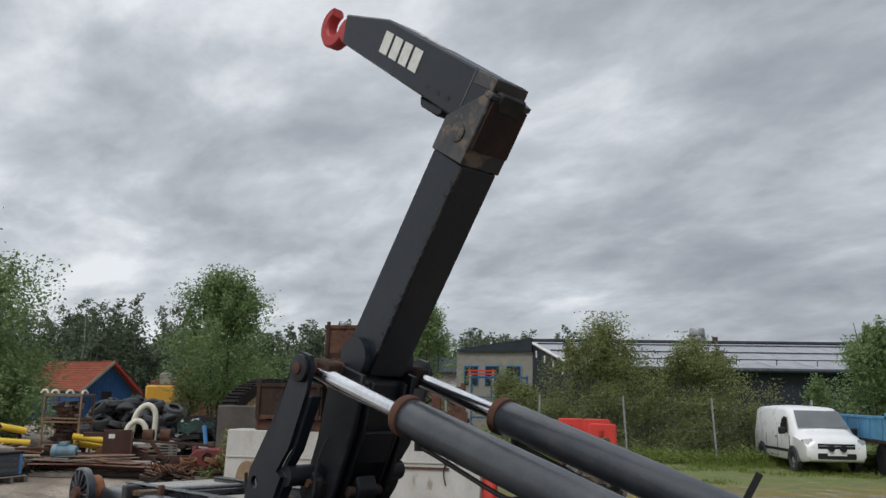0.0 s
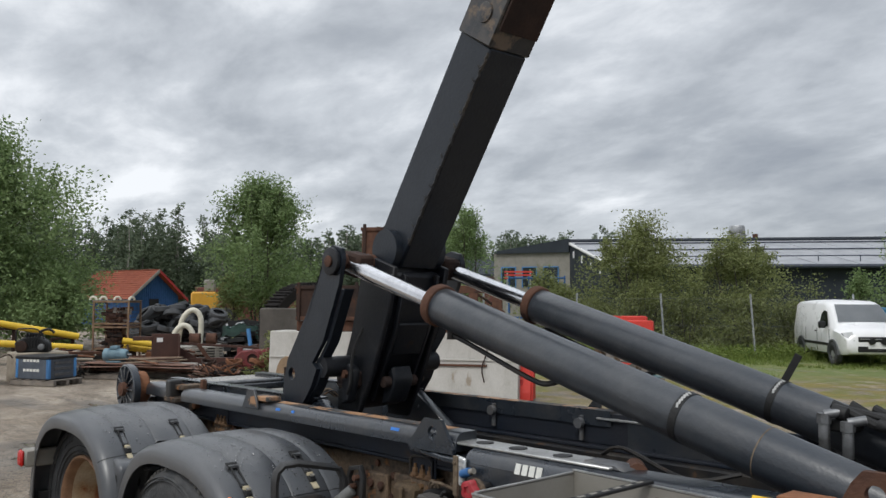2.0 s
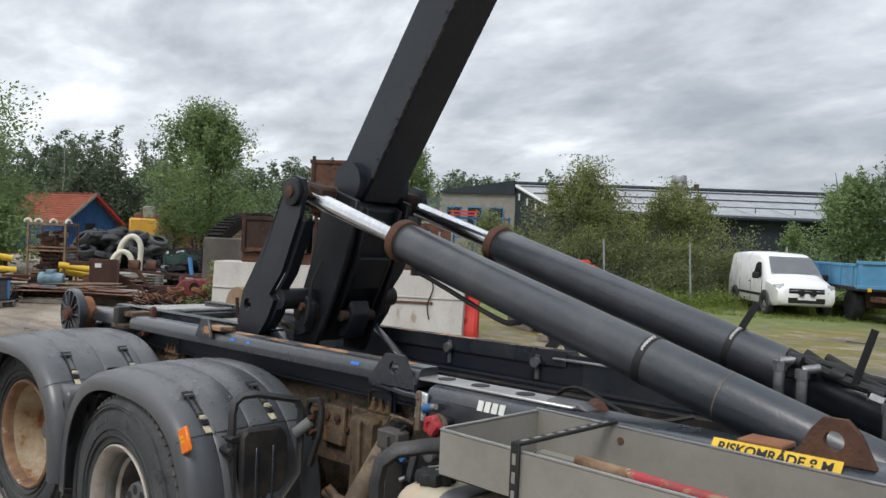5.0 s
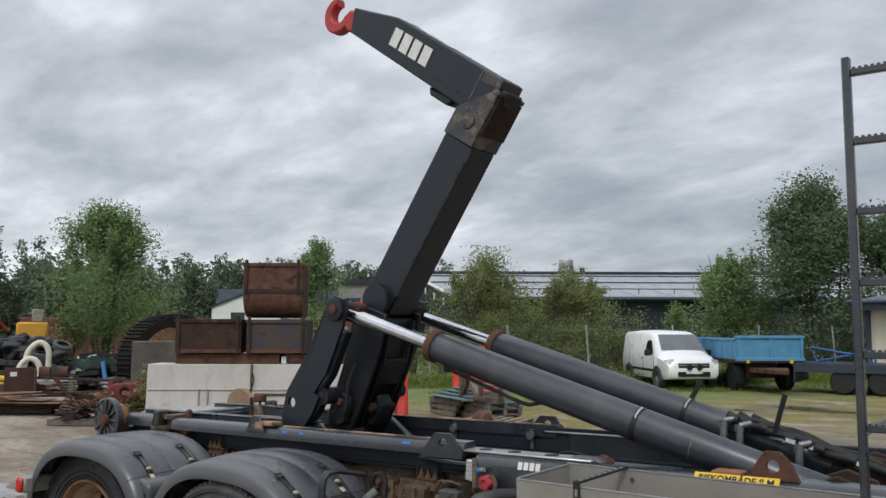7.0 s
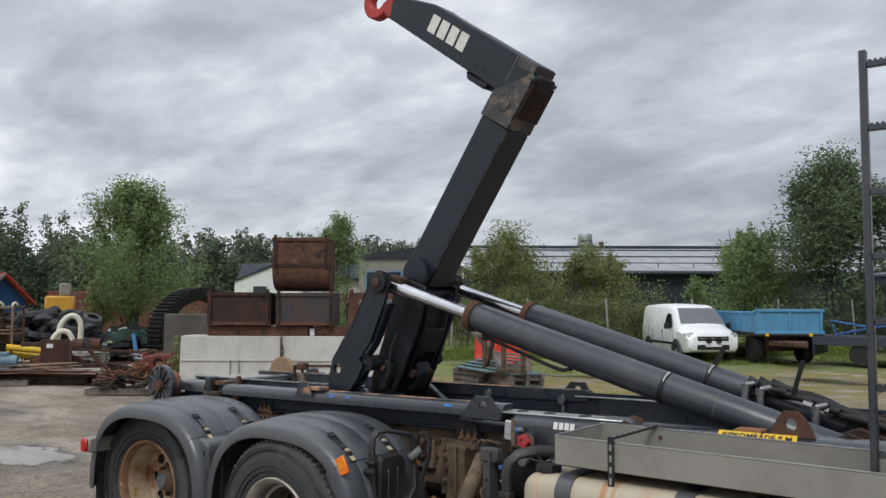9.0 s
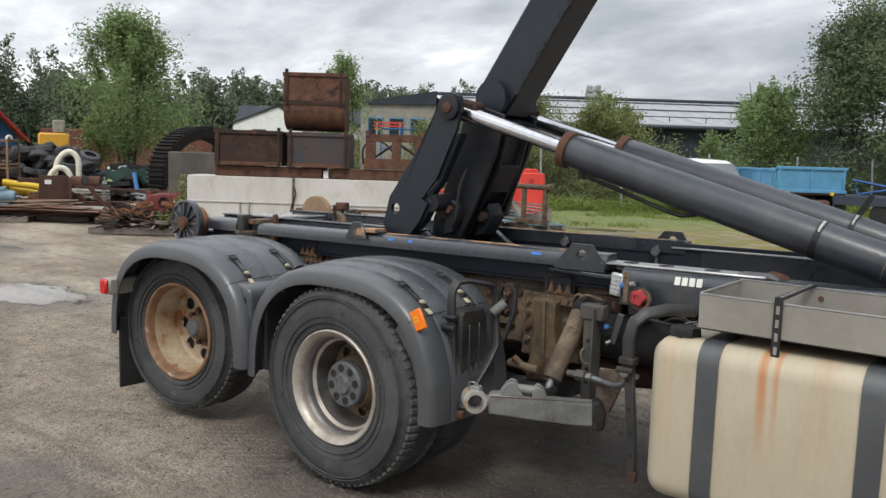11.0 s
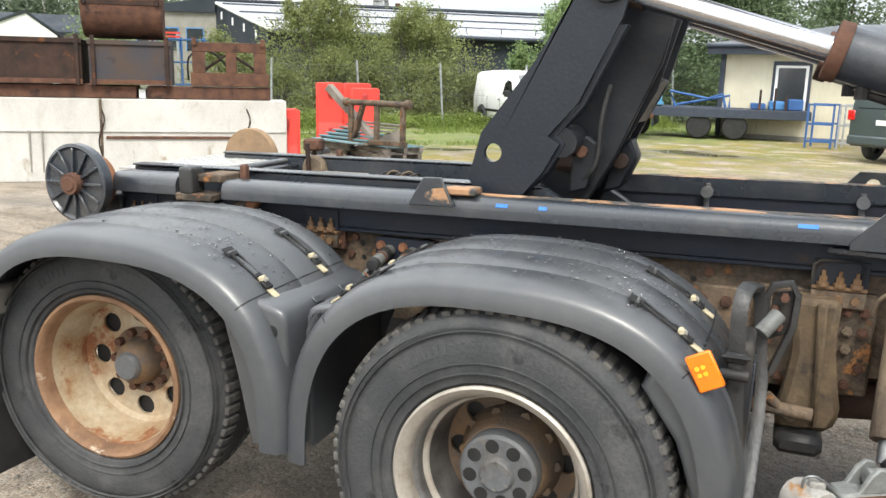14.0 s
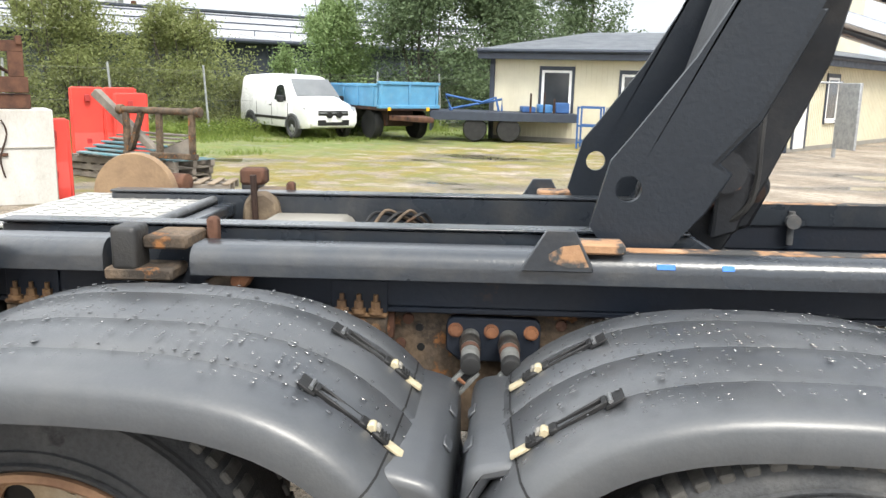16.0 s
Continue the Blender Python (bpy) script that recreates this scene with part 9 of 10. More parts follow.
def steel_bin(x0, x1, z0, z1, label, material, m, depth=0.75, curved=False):
    b = thing("steel_bin", label, "bin", group="steel bins")
    y0 = -0.08
    if curved:
        prof = [(y0, z1), (y0 - 0.02, z0 + 0.50)] + [(y0 + 0.40 - 0.42 * math.cos(a), z0 + 0.42 - 0.42 * math.sin(a)) for a in (radians(9 * k) for k in range(1, 11))] + [(y0 + depth, z0), (y0 + depth, z1)]
        part("bin_shell", prism(prof, x0, x1, "x", 0.01), material, b, m=m)
    else:
        part("front_panel", box(x0, x1, y0, y0 + 0.03, z0, z1, 0.004), material, b, m=m)
        part("back_panel", box(x0, x1, y0 + depth - 0.03, y0 + depth, z0, z1, 0.004), material, b, m=m)
        part("side_panel", box(x0, x0 + 0.03, y0 + 0.03, y0 + depth - 0.03, z0, z1, 0.004), material, b, m=m)
        part("side_panel", box(x1 - 0.03, x1, y0 + 0.03, y0 + depth - 0.03, z0, z1, 0.004), material, b, m=m)
        part("bottom_panel", box(x0 + 0.03, x1 - 0.03, y0 + 0.03, y0 + depth - 0.03, z0, z0 + 0.03), material, b, m=m)
    part("top_rim", box(x0 - 0.015, x1 + 0.015, y0 - 0.03, y0, z1 - 0.06, z1 + 0.01, 0.006), material, b, m=m)
    for x in (x0 + 0.03, x1 - 0.09):
        part("corner_post", box(x, x + 0.06, y0 - 0.045, y0 - 0.002, z0 + (0.45 if curved else -0.02), z1 + 0.07, 0.008), M_RUSTDK, b, m=m)
    if not curved:
        part("foot_rail", box(x0, x1, y0 - 0.03, y0, z0, z0 + 0.07, 0.006), M_RUST, b, m=m)
    else:
        part("wear_band", box(x0 + 0.02, x1 - 0.02, y0 - 0.03, y0 - 0.015, z0 + 0.46, z0 + 0.54, 0.004), M_RUSTDK, b, m=m)
    return b


steel_bin(0.46, 1.72, 1.42, 2.06, "dark rusty steel box with frame", M_RUSTDK, BM)
steel_bin(1.82, 2.97, 1.42, 2.05, "blue-grey and rust steel box", mat("blue_rust", (0.030, 0.036, 0.052), (0.065, 0.045, 0.035), 2.2, 0.75, bump=0.4, spots=((0.03, 0.025, 0.025), 4, 0.6)), BM)
steel_bin(1.74, 2.86, 2.10, 3.14, "rusty brown curved steel bucket stacked on a box", M_RUST, BM, 0.8, True)
fr3 = thing("steel_frame_box", "rusty steel frame with two openings", "frame", group="")
for x0_, x1_, z0_, z1_ in ((3.27, 4.36, 1.93, 2.07), (3.27, 3.46, 1.62, 1.93), (3.76, 3.92, 1.62, 1.93), (4.18, 4.36, 1.62, 1.93), (3.24, 4.40, 1.42, 1.62)):
    part("frame_bar", box(x0_, x1_, -0.06, 0.02, z0_, z1_, 0.006), M_RUST, fr3, m=BM)
for x0_ in (3.27, 4.28):
    part("frame_leg", box(x0_, x0_ + 0.08, 0.02, 0.6, 1.42, 1.5, 0.006), M_RUST, fr3, m=BM)
    part("frame_ear", box(x0_, x0_ + 0.07, -0.09, 0.03, 2.02, 2.13, 0.006), M_RUST, fr3, m=BM)
for (xa, za), (xb, zb) in (((3.35, 1.6), (3.9, 1.98)), ((3.75, 1.98), (4.35, 1.58))):
    part("brace", rod((xa, 0.35, za), (xb, 0.35, zb), 0.022, seg=8), M_RUSTDK, fr3, m=BM)
part("hose_loop", pipe([(3.2, 0.2, 1.5), (3.22, 0.2, 1.85), (3.5, 0.2, 1.95), (3.75, 0.2, 1.75), (3.8, 0.2, 1.5)], 0.018, 6, smooth_steps=5), M_BLACK, fr3, m=BM)
part("white_box", box(2.48, 2.58, 0.0, 0.3, 1.215, 1.36, 0.01), M_WHITE, barrier, "small white block", m=BM)
# bent track arch behind the barrier
M_CONCGREY = mat("dirty_grey_concrete", (0.10, 0.090, 0.078), (0.06, 0.054, 0.048), 2, 0.85, bump=0.3, spots=((0.07, 0.06, 0.05), 3, 0.6))
M_TRACK = mat("cracked_track_rubber", (0.011, 0.010, 0.010), (0.020, 0.017, 0.016), 7, 0.8, bump=0.6, fine=30, spots=((0.05, 0.028, 0.02), 6, 0.66), spec=0.2)
AM = Matrix.Translation((-16.1, 8.22, 0.0)) @ pose(0, 0, 0, 0, 0, 90)
arch = thing("track_arch", "dark rusty rubber track bent into a standing arch", "track")
ap = [(0.35, 0.45), (0.22, 0.62)] + [(1.38 - 1.26 * math.cos(a), 0.92 + 1.16 * math.sin(a)) for a in (radians(-6 + 186 * k / 18) for k in range(19))] + [(2.64, 0.5), (2.66, 0.0)]
part("track_band", bar([(x, 0, z) for x, z in ap], 0.30, 0.70), M_TRACK, arch, smooth=False, m=AM)
for (xa, za), (xb, zb) in zip(ap, ap[1:]):
    d_ = Vector((xb - xa, 0, zb - za))
    n_ = max(2, int(d_.length / 0.085))
    d_.normalize()
    for k in range(n_):
        c = Vector((xa, 0, za)).lerp(Vector((xb, 0, zb)), (k + 0.5) / n_) + Vector((d_.z, 0, -d_.x)) * -0.165
        part("track_lug", box(-0.022, 0.022, -0.35, 0.35, -0.03, 0.03, 0.004), M_TRACK, arch, smooth=False, m=AM @ Matrix.Translation(c) @ pose(0, 0, 0, 0, -math.degrees(math.atan2(d_.z, d_.x)), 0))
part("track_end", bar([(0.35, 0, 0.46), (0.50, 0, 0.55), (0.58, 0, 0.80), (0.50, 0, 1.05), (0.42, 0, 1.22)], 0.12, 0.44), M_TRACK, arch, smooth=False, m=AM)
part("track_base", box(-0.05, 0.75, -0.28, 0.28, -0.02, 0.42, 0.02), M_RUSTDK, arch, m=AM)
tagged(link("concrete_block", box(-0.9, 1.0, 1.3, 1.7, -0.02, 1.62, 0.02), M_CONCGREY, None, "", False, BM), "dirty grey concrete block behind barrier", "block")

# ---------------------------------------------------------------- things beside the barrier


def red_barrier(x, y, rz, w=0.62, h=1.25, label="red plastic road barrier unit"):
    t = thing("road_barrier", label, "barrier", x, y, 0.0, "road barriers", rz=rz)
    b = prism([(-0.24, 0), (-0.24, 0.16), (-0.13, 0.5), (-0.09, h), (0.09, h), (0.13, 0.5), (0.24, 0.16), (0.24, 0)], -w / 2, w / 2, "x", 0.02)
    part("barrier_shell", b, M_REDPL, t)
    for zz in (0.32, h - 0.22):
        part("slot", box(-0.05, 0.05, -0.2, 0.2, zz - 0.07, zz + 0.07, 0.01), M_RED, t)
    for s in (-1, 1):
        part("end_rib", prism([(-0.2, 0.02), (-0.11, 0.5), (-0.07, h - 0.02), (0.07, h - 0.02), (0.11, 0.5), (0.2, 0.02)], s * (w / 2 - 0.03), s * (w / 2 + 0.03), "x", 0.01), M_REDPL, t)
    return t


red_barrier(-6.75, 8.25, 35, 0.40, 1.08, "red plastic barrier end beside white concrete")
for k, (x, y, rz, hh) in enumerate(((-9.2, 14.0, 32, 1.42), (-8.65, 14.3, 32, 1.42), (-8.3, 14.05, 24, 1.32))):
    red_barrier(x, y, rz, 0.6, hh)


def pallet(x, y, z, rz, label="weathered wooden pallet", boards=6, material=None, size=(1.2, 0.8)):
    t = thing("pallet", label, "pallet", x, y, z, "pallets", rz=rz)
    L, W = size
    for k in range(3):
        yy = -W / 2 + 0.05 + (W - 0.1) * k / 2
        part("bearer", box(-L / 2, L / 2, yy - 0.04, yy + 0.04, 0.0, 0.10, 0.006), M_WOODGREY, t)
    for k in range(boards):
        xx = -L / 2 + 0.06 + (L - 0.12) * k / (boards - 1)
        part("board", box(xx - 0.055, xx + 0.055, -W / 2, W / 2, 0.101, 0.123, 0.003), material or M_WOOD, t)
    return t


for k in range(3):
    pallet(-7.25 + 0.05 * k, 10.95 - 0.04 * k, 0.125 * k, -28 + 4 * k, "weathered wooden pallet in a stack", 6, M_WOODGREY)
    pallet(-6.15 + 0.03 * k, 10.65 + 0.03 * k, 0.125 * k, -26 - 3 * k, "weathered wooden pallet in a stack", 6, M_WOODGREY if k < 2 else M_TEAL)
pallet(-5.35, 9.75, 0.0, 8, "pale new wooden pallet on grass", 6, M_WOOD, (1.2, 0.8))
tl_ = thing("sloping_boards", "blue-green boards leaning on stacked pallets", "boards", -6.75, 10.75, 0.38, rz=-26)
for k in range(7):
    part("board", box(-0.75, 0.75, -0.55 + 0.16 * k, -0.43 + 0.16 * k, 0.02 + 0.05 * k, 0.05 + 0.05 * k, 0.003), M_TEAL if k < 4 else M_WOODGREY, tl_)
for s in (-0.7, 0.7):
    part("bearer", prism([(-0.58, 0.0), (0.56, 0.3), (0.56, 0.0)], s - 0.03, s + 0.03, "x", 0.004), M_WOODGREY, tl_)
# rusty frame standing on the boards
fr = thing("rusty_stand", "grey-brown rusty steel frame on pallets", "frame", -6.05, 10.15, 0.40, rz=-14)
for x in (-0.62, 0.0, 0.60):
    part("frame_post", box(x - 0.045, x + 0.045, -0.04, 0.04, 0.0, 0.75, 0.008), M_CHASSIS, fr)
part("frame_rail", rod((-0.72, 0, 0.74), (0.72, 0, 0.74), 0.055, seg=12), M_CHASSIS, fr)
part("frame_rail", box(-0.68, 0.68, -0.05, 0.05, 0.0, 0.09, 0.01), M_CHASSIS, fr)
for x in (-0.72, 0.72):
    part("frame_boss", rod((x - 0.05, 0, 0.74), (x + 0.05, 0, 0.74), 0.08, seg=14, w=0.01), M_CHASSIS, fr)
part("frame_arm", prism([(-0.20, 0.05), (-0.05, 0.05), (-1.25, 1.05), (-1.35, 0.95)], 0.06, 0.20, "y", 0.01), M_WOODGREY, fr, "grey weathered beam")
part("frame_arm", prism([(-0.58, 0.1), (-0.50, 0.1), (-0.28, 0.70), (-0.36, 0.70)], -0.06, 0.04, "y", 0.008), M_CHASSIS, fr)
tagged(link("rusty_drum", rod((-5.55, 9.3, 0.14), (-5.25, 9.22, 0.14), 0.14, seg=20, w=0.02), M_RUST, None, "", True), "small rusty steel drum on ground", "drum")

# ---------------------------------------------------------------- scrap heap


def clutter(name, label, category, cx, cy, rx, ry, z0, zh, count, seed, mats, long=0.6, thin=0.05, rz=0.0, flat=0.4):
    """A heap of loose steel: bars, plates and offcuts, each its own piece, lying roughly level."""
    t = thing(name, label, category, cx, cy, 0.0, rz=rz)
    rng = random.Random(seed)
    for k in range(count):
        f = k / max(1, count - 1)
        x, y = rng.uniform(-rx, rx) * (1 - 0.5 * f), rng.uniform(-ry, ry) * (1 - 0.5 * f)
        z = z0 + zh * f
        L, W, H = long * rng.uniform(0.5, 1.3), thin * rng.uniform(0.6, 3.0), thin * rng.uniform(0.5, 1.2)
        m = pose(x, y, z + H, rng.uniform(-8, 8), rng.uniform(-10, 10) * flat * 2, rng.choice((0, 90, 15, -20, 160)) + rng.uniform(-18, 18))
        kind = rng.random()
        if kind < 0.55:
            b = box(-L, L, -W, W, -H, H, 0.004)
        elif kind < 0.75:
            b = rod((-L, 0, 0), (L, 0, 0), H + 0.01, seg=8)
        elif kind < 0.88:
            b = prism([(-W * 1.6, -H), (W * 1.6, -H), (W * 1.6, -H + 0.012), (-W * 1.6 + 0.012, -H + 0.012), (-W * 1.6 + 0.012, W * 1.4), (-W * 1.6, W * 1.4)], -L, L, "x")
        else:
            b = lathe([(0.05 + H, -0.03), (0.12 + W, -0.03), (0.12 + W, 0.03), (0.05 + H, 0.03)], 18, closed=True)
            m = m @ pose(0, 0, 0, 90, 0, 0)
        part("offcut", b, rng.choice(mats), t, smooth=False, m=m)
    return t


HEAP = [M_RUST, M_RUST, M_RUSTDK, M_RUSTL, M_CHASSIS, M_WOODGREY]
M_SHEET = mat("rusty_thin_sheet", (0.20, 0.10, 0.065), (0.11, 0.06, 0.045), 5, 0.75, bump=0.3, spots=((0.30, 0.22, 0.17), 6, 0.62), vary=0.3)
M_PLATEBR = mat("brown_primer_plate", (0.075, 0.032, 0.022), (0.055, 0.026, 0.020), 3, 0.7, bump=0.2, spots=((0.14, 0.06, 0.03), 5, 0.66))
M_MOTOR = mat("faded_teal_paint", (0.17, 0.27, 0.32), (0.12, 0.20, 0.25), 6, 0.55, spots=((0.10, 0.09, 0.08), 7, 0.62))
M_BEIGE = mat("dirty_beige_steel", (0.36, 0.31, 0.24), (0.25, 0.21, 0.16), 4, 0.6, bump=0.2, spots=((0.14, 0.08, 0.05), 6, 0.62))
M_TARP = mat("dark_green_tarpaulin", (0.02, 0.075, 0.055), (0.012, 0.04, 0.032), 5, 0.55, bump=0.5, fine=20)


def tangle(name, label, category, cx, cy, rx, ry, z0, z1, count, seed, mats, r=0.014, kind=""):
    """Loose cables, hoses and wires lying over one another."""
    t = thing(name, label, category, cx, cy, 0.0)
    rng = random.Random(seed)
    for k in range(count):
        a, x, y = rng.uniform(0, 6.28), rng.uniform(-rx, rx), rng.uniform(-ry, ry)
        pts = []
        for q in range(6):
            pts.append((x, y, rng.uniform(z0, z1) + r))
            a += rng.uniform(-1.3, 1.3)
            x, y = max(-rx, min(rx, x + 0.22 * math.cos(a))), max(-ry, min(ry, y + 0.22 * math.sin(a)))
        part("cable", pipe(pts, r * rng.uniform(0.7, 1.3), 5, None, 4), rng.choice(mats), t)
    return t


# sheets fanned out on pallets
for px_, py_ in ((-15.6, 4.2), (-15.1, 5.3)):
    pallet(px_, py_, 0.0, 42, "wooden pallet under rusty sheets", 6, M_WOODGREY)
ps_ = thing("steel_sheet_stack", "fanned stack of thin rusty steel sheets", "steel sheets", -15.35, 4.75, 0.0, rz=44)
rs_ = random.Random(3)
for k in range(15):
    l_, w_, h_ = rs_.uniform(1.7, 3.0), rs_.uniform(0.5, 1.25), rs_.uniform(0.004, 0.012)
    part("sheet", box(-l_ / 2, l_ / 2, -w_ / 2, w_ / 2, 0, h_, 0.001), M_SHEET if k % 4 else M_TRAY, ps_, smooth=False, m=pose(rs_.uniform(-0.35, 0.35), rs_.uniform(-0.2, 0.2), 0.127 + 0.014 * k, rs_.uniform(-1.5, 1.5), rs_.uniform(-1.2, 1.2), rs_.uniform(-14, 14)))
for k in range(8):
    l_ = rs_.uniform(0.8, 2.2)
    part("sheet_strip", box(-l_ / 2, l_ / 2, -0.04, 0.04, 0, 0.02, 0.002), rs_.choice([M_SHEET, M_RUSTL, M_WOOD]), ps_, smooth=False, m=pose(rs_.uniform(-0.6, 0.9), rs_.uniform(-0.4, 0.5), 0.345 + 0.012 * k, 0, rs_.uniform(-3, 3), rs_.uniform(-45, 45)))
# scrap on a pallet beside the barrier
pallet(-11.95, 4.85, 0.0, 38, "dark wooden pallet under scrap", 6, M_WOODGREY)
pallet(-11.35, 5.35, 0.0, 44, "dark wooden pallet under scrap", 6, M_WOODGREY)
clutter("scrap_pile", "low heap of thin steel offcuts on pallets", "scrap", -11.65, 5.1, 0.95, 0.5, 0.126, 0.26, 80, 21, [M_CHASSIS, M_RUSTDK, M_TRAY, M_BLACK, M_WOODGREY, M_SHEET], 0.30, 0.013, 40)
clutter("scrap_pile", "dark rusty steel parts behind the pallet", "scrap", -11.95, 6.1, 0.8, 0.5, 0.0, 0.62, 60, 29, [M_RUSTDK, M_RUST, M_BLACK, M_CHASSIS], 0.32, 0.028, 35)
tangle("cable_heap", "tangle of rusty and black cables on scrap", "cable", -11.75, 4.95, 0.62, 0.42, 0.34, 0.50, 26, 61, [M_BLACK, M_RUSTDK, M_RUSTL, M_RUST], 0.011)
for k in range(3):
    cr = tagged(link("cable_coil", pipe([(0.16 * math.cos(a) * (1 + 0.12 * math.sin(3 * a)), 0.13 * math.sin(a), 0.03 * math.sin(2 * a) + 0.004 * a) for a in (2 * math.pi * j / 20 for j in range(61))], 0.017, 6), (M_RUSTDK, M_RUSTL, M_RUSTL)[k], None, "", True), ("dark coiled cable lying on scrap", "orange-brown coiled cable on scrap", "orange-brown coiled cable on scrap")[k], "cable")
    cr.matrix_world = pose(-12.05 + 0.42 * k, 4.72 + 0.32 * k, 0.50 + 0.02 * k, 12, 8, 30 * k)
M_REDOLD = mat("old_dark_red_paint", (0.17, 0.028, 0.028), (0.11, 0.022, 0.022), 6, 0.6, spots=((0.07, 0.04, 0.03), 7, 0.58))
rc = thing("red_casting", "red painted machine casting on scrap", "casting", -11.65, 5.55, 0.46, rz=42)
part("casting_body", prism([(-0.42, 0.0), (-0.40, 0.16), (-0.26, 0.30), (0.18, 0.33), (0.36, 0.22), (0.44, 0.0)], -0.2, 0.2, "y", 0.03), M_REDOLD, rc)
part("casting_ring", lathe([(0.11, -0.05), (0.17, -0.05), (0.17, 0.05), (0.11, 0.05)], 24, closed=True), M_REDOLD, rc, m=pose(0.02, -0.22, 0.14))
part("casting_bore", rod((0.02, -0.20, 0.14), (0.02, -0.24, 0.14), 0.11, seg=24), M_RUSTDK, rc)
part("casting_flange", box(-0.46, 0.48, -0.23, 0.23, -0.03, 0.03, 0.01), M_REDOLD, rc)
for x in (-0.3, 0.32):
    part("casting_boss", rod((x, -0.1, 0.2), (x, -0.1, 0.36), 0.06, seg=14, w=0.01), M_REDOLD, rc)
part("casting_stand", box(-0.3, 0.3, -0.15, 0.15, -0.46, -0.03, 0.01), M_RUSTDK, rc)
# loose steel behind
clutter("scrap_pile", "tangled rusty bars and frames on gravel", "scrap", -13.6, 6.7, 1.0, 0.8, 0.0, 0.42, 60, 22, HEAP + [M_BEIGE], 0.42, 0.02, 20)
clutter("scrap_pile", "wide heap of rusty bars behind plates", "scrap", -17.0, 6.0, 0.8, 1.7, 0.0, 0.5, 80, 23, HEAP, 0.45, 0.025, 60)
clutter("scrap_pile", "low scrap heap under yellow pipes", "scrap", -17.6, 3.6, 0.9, 1.4, 0.0, 0.5, 80, 25, HEAP + [M_BLACK, M_BEIGE], 0.42, 0.028, 75)
clutter("scrap_pile", "loose steel parts at the yard edge", "scrap", -15.6, 8.2, 1.1, 1.0, 0.0, 0.55, 70, 26, HEAP + [M_GALV, M_BEIGE], 0.45, 0.024, 10)
clutter("scrap_pile", "dark heap of plastic and steel scrap", "scrap", -19.0, 9.4, 0.8, 1.2, 0.0, 1.0, 90, 24, [M_BLACK, M_BLACK, M_RUSTDK, M_INNER, M_GALV], 0.36, 0.05, 30)
tp_ = thing("tarpaulin", "crumpled dark green tarpaulin over scrap", "tarpaulin", -18.7, 9.0, 0.0, rz=58)
tb = bmesh.new()
tg = [[tb.verts.new((0.09 * i - 0.6, 0.10 * j - 0.35, 1.06 + 0.22 * noise.noise((i * 0.4, j * 0.5, 3)) - 0.16 * abs(i - 7) / 7 - (0.25 if j == 0 else 0))) for j in range(7)] for i in range(15)]
for i in range(14):
    for j in range(6):
        tb.faces.new((tg[i][j], tg[i + 1][j], tg[i + 1][j + 1], tg[i][j + 1]))
bmesh.ops.solidify(tb, geom=tb.faces[:], thickness=0.01)
part("tarp_sheet", tb, M_TARP, tp_)
tagged(link("blue_post", rod((-17.7, 8.75, 0.0), (-17.9, 8.7, 0.95), 0.06, seg=12), M_BLUE, None, "", True), "thin blue steel post leaning in scrap", "post")
# brown welded bracket
wb = thing("welded_bracket", "brown welded steel bracket standing on sheets", "bracket", -15.95, 5.45, 0.0, rz=67)
part("upright", box(-0.32, 0.32, -0.03, 0.03, 0.05, 0.96, 0.008), M_PLATEBR, wb)
part("upright_flange", box(0.30, 0.34, -0.42, 0.03, 0.05, 0.93, 0.008), M_PLATEBR, wb)
part("top_bar", box(-0.75, -0.30, -0.05, 0.05, 0.80, 0.90, 0.008), M_PLATEBR, wb)
part("base_plate", box(-1.0, 2.0, -0.05, 0.05, 0.06, 0.36, 0.008), M_PLATEBR, wb)
part("base_foot", box(-0.9, 1.8, -0.3, 0.25, 0.0, 0.06, 0.01), M_PLATEBR, wb)
part("gusset", prism([(0.34, 0.36), (0.34, 0.62), (0.75, 0.36)], -0.03, 0.03, "y", 0.004), M_PLATEBR, wb)
part("diagonal", bar([(0.75, -0.10, 0.70), (1.15, -0.10, 0.14)], 0.10, 0.05), M_RUST, wb)
part("cross_bar", bar([(0.3, -0.06, 0.72), (2.1, -0.06, 0.60)], 0.06, 0.05), M_PLATEBR, wb)
part("paper_label", box(-0.2, -0.06, -0.036, -0.032, 0.76, 0.86), M_WHITE, wb, "small white label", smooth=False)
part("paint_marks", box(-0.75, -0.45, -0.056, -0.052, 0.20, 0.25), M_WOOD, wb, "faded pale mark", smooth=False)
for k, (dx_, dy_) in enumerate(((-18.55, 7.4), (-18.45, 7.85))):
    dr = tagged(link("rusty_drum", lathe([(0.11, -0.14), (0.16, -0.14), (0.17, -0.12), (0.16, -0.1), (0.16, 0.1), (0.17, 0.12), (0.16, 0.14), (0.11, 0.14)], 28, closed=True), M_RUST, None, "", True), "short rusty pipe end on slatted stack", "drum")
    dr.matrix_world = pose(dx_, dy_, 0.67, 0, 0, -35)
pg = thing("slatted_pallet", "pale slatted stack of plastic pallets", "pallet", -18.1, 7.2, 0.12, rz=62)
for k in range(6):
    part("slat", box(-0.75, 0.75, -0.5, 0.5, 0.07 * k, 0.07 * k + 0.03, 0.006), M_TRAY, pg)
    for q in (-0.6, 0.0, 0.6):
        part("slat_block", box(q - 0.06, q + 0.06, -0.48, 0.48, 0.07 * k + 0.03, 0.07 * k + 0.07), M_TRAY, pg, smooth=False)
part("slat_foot", box(-0.7, 0.7, -0.45, 0.45, -0.12, 0.0, 0.02), M_WOODGREY, pg)
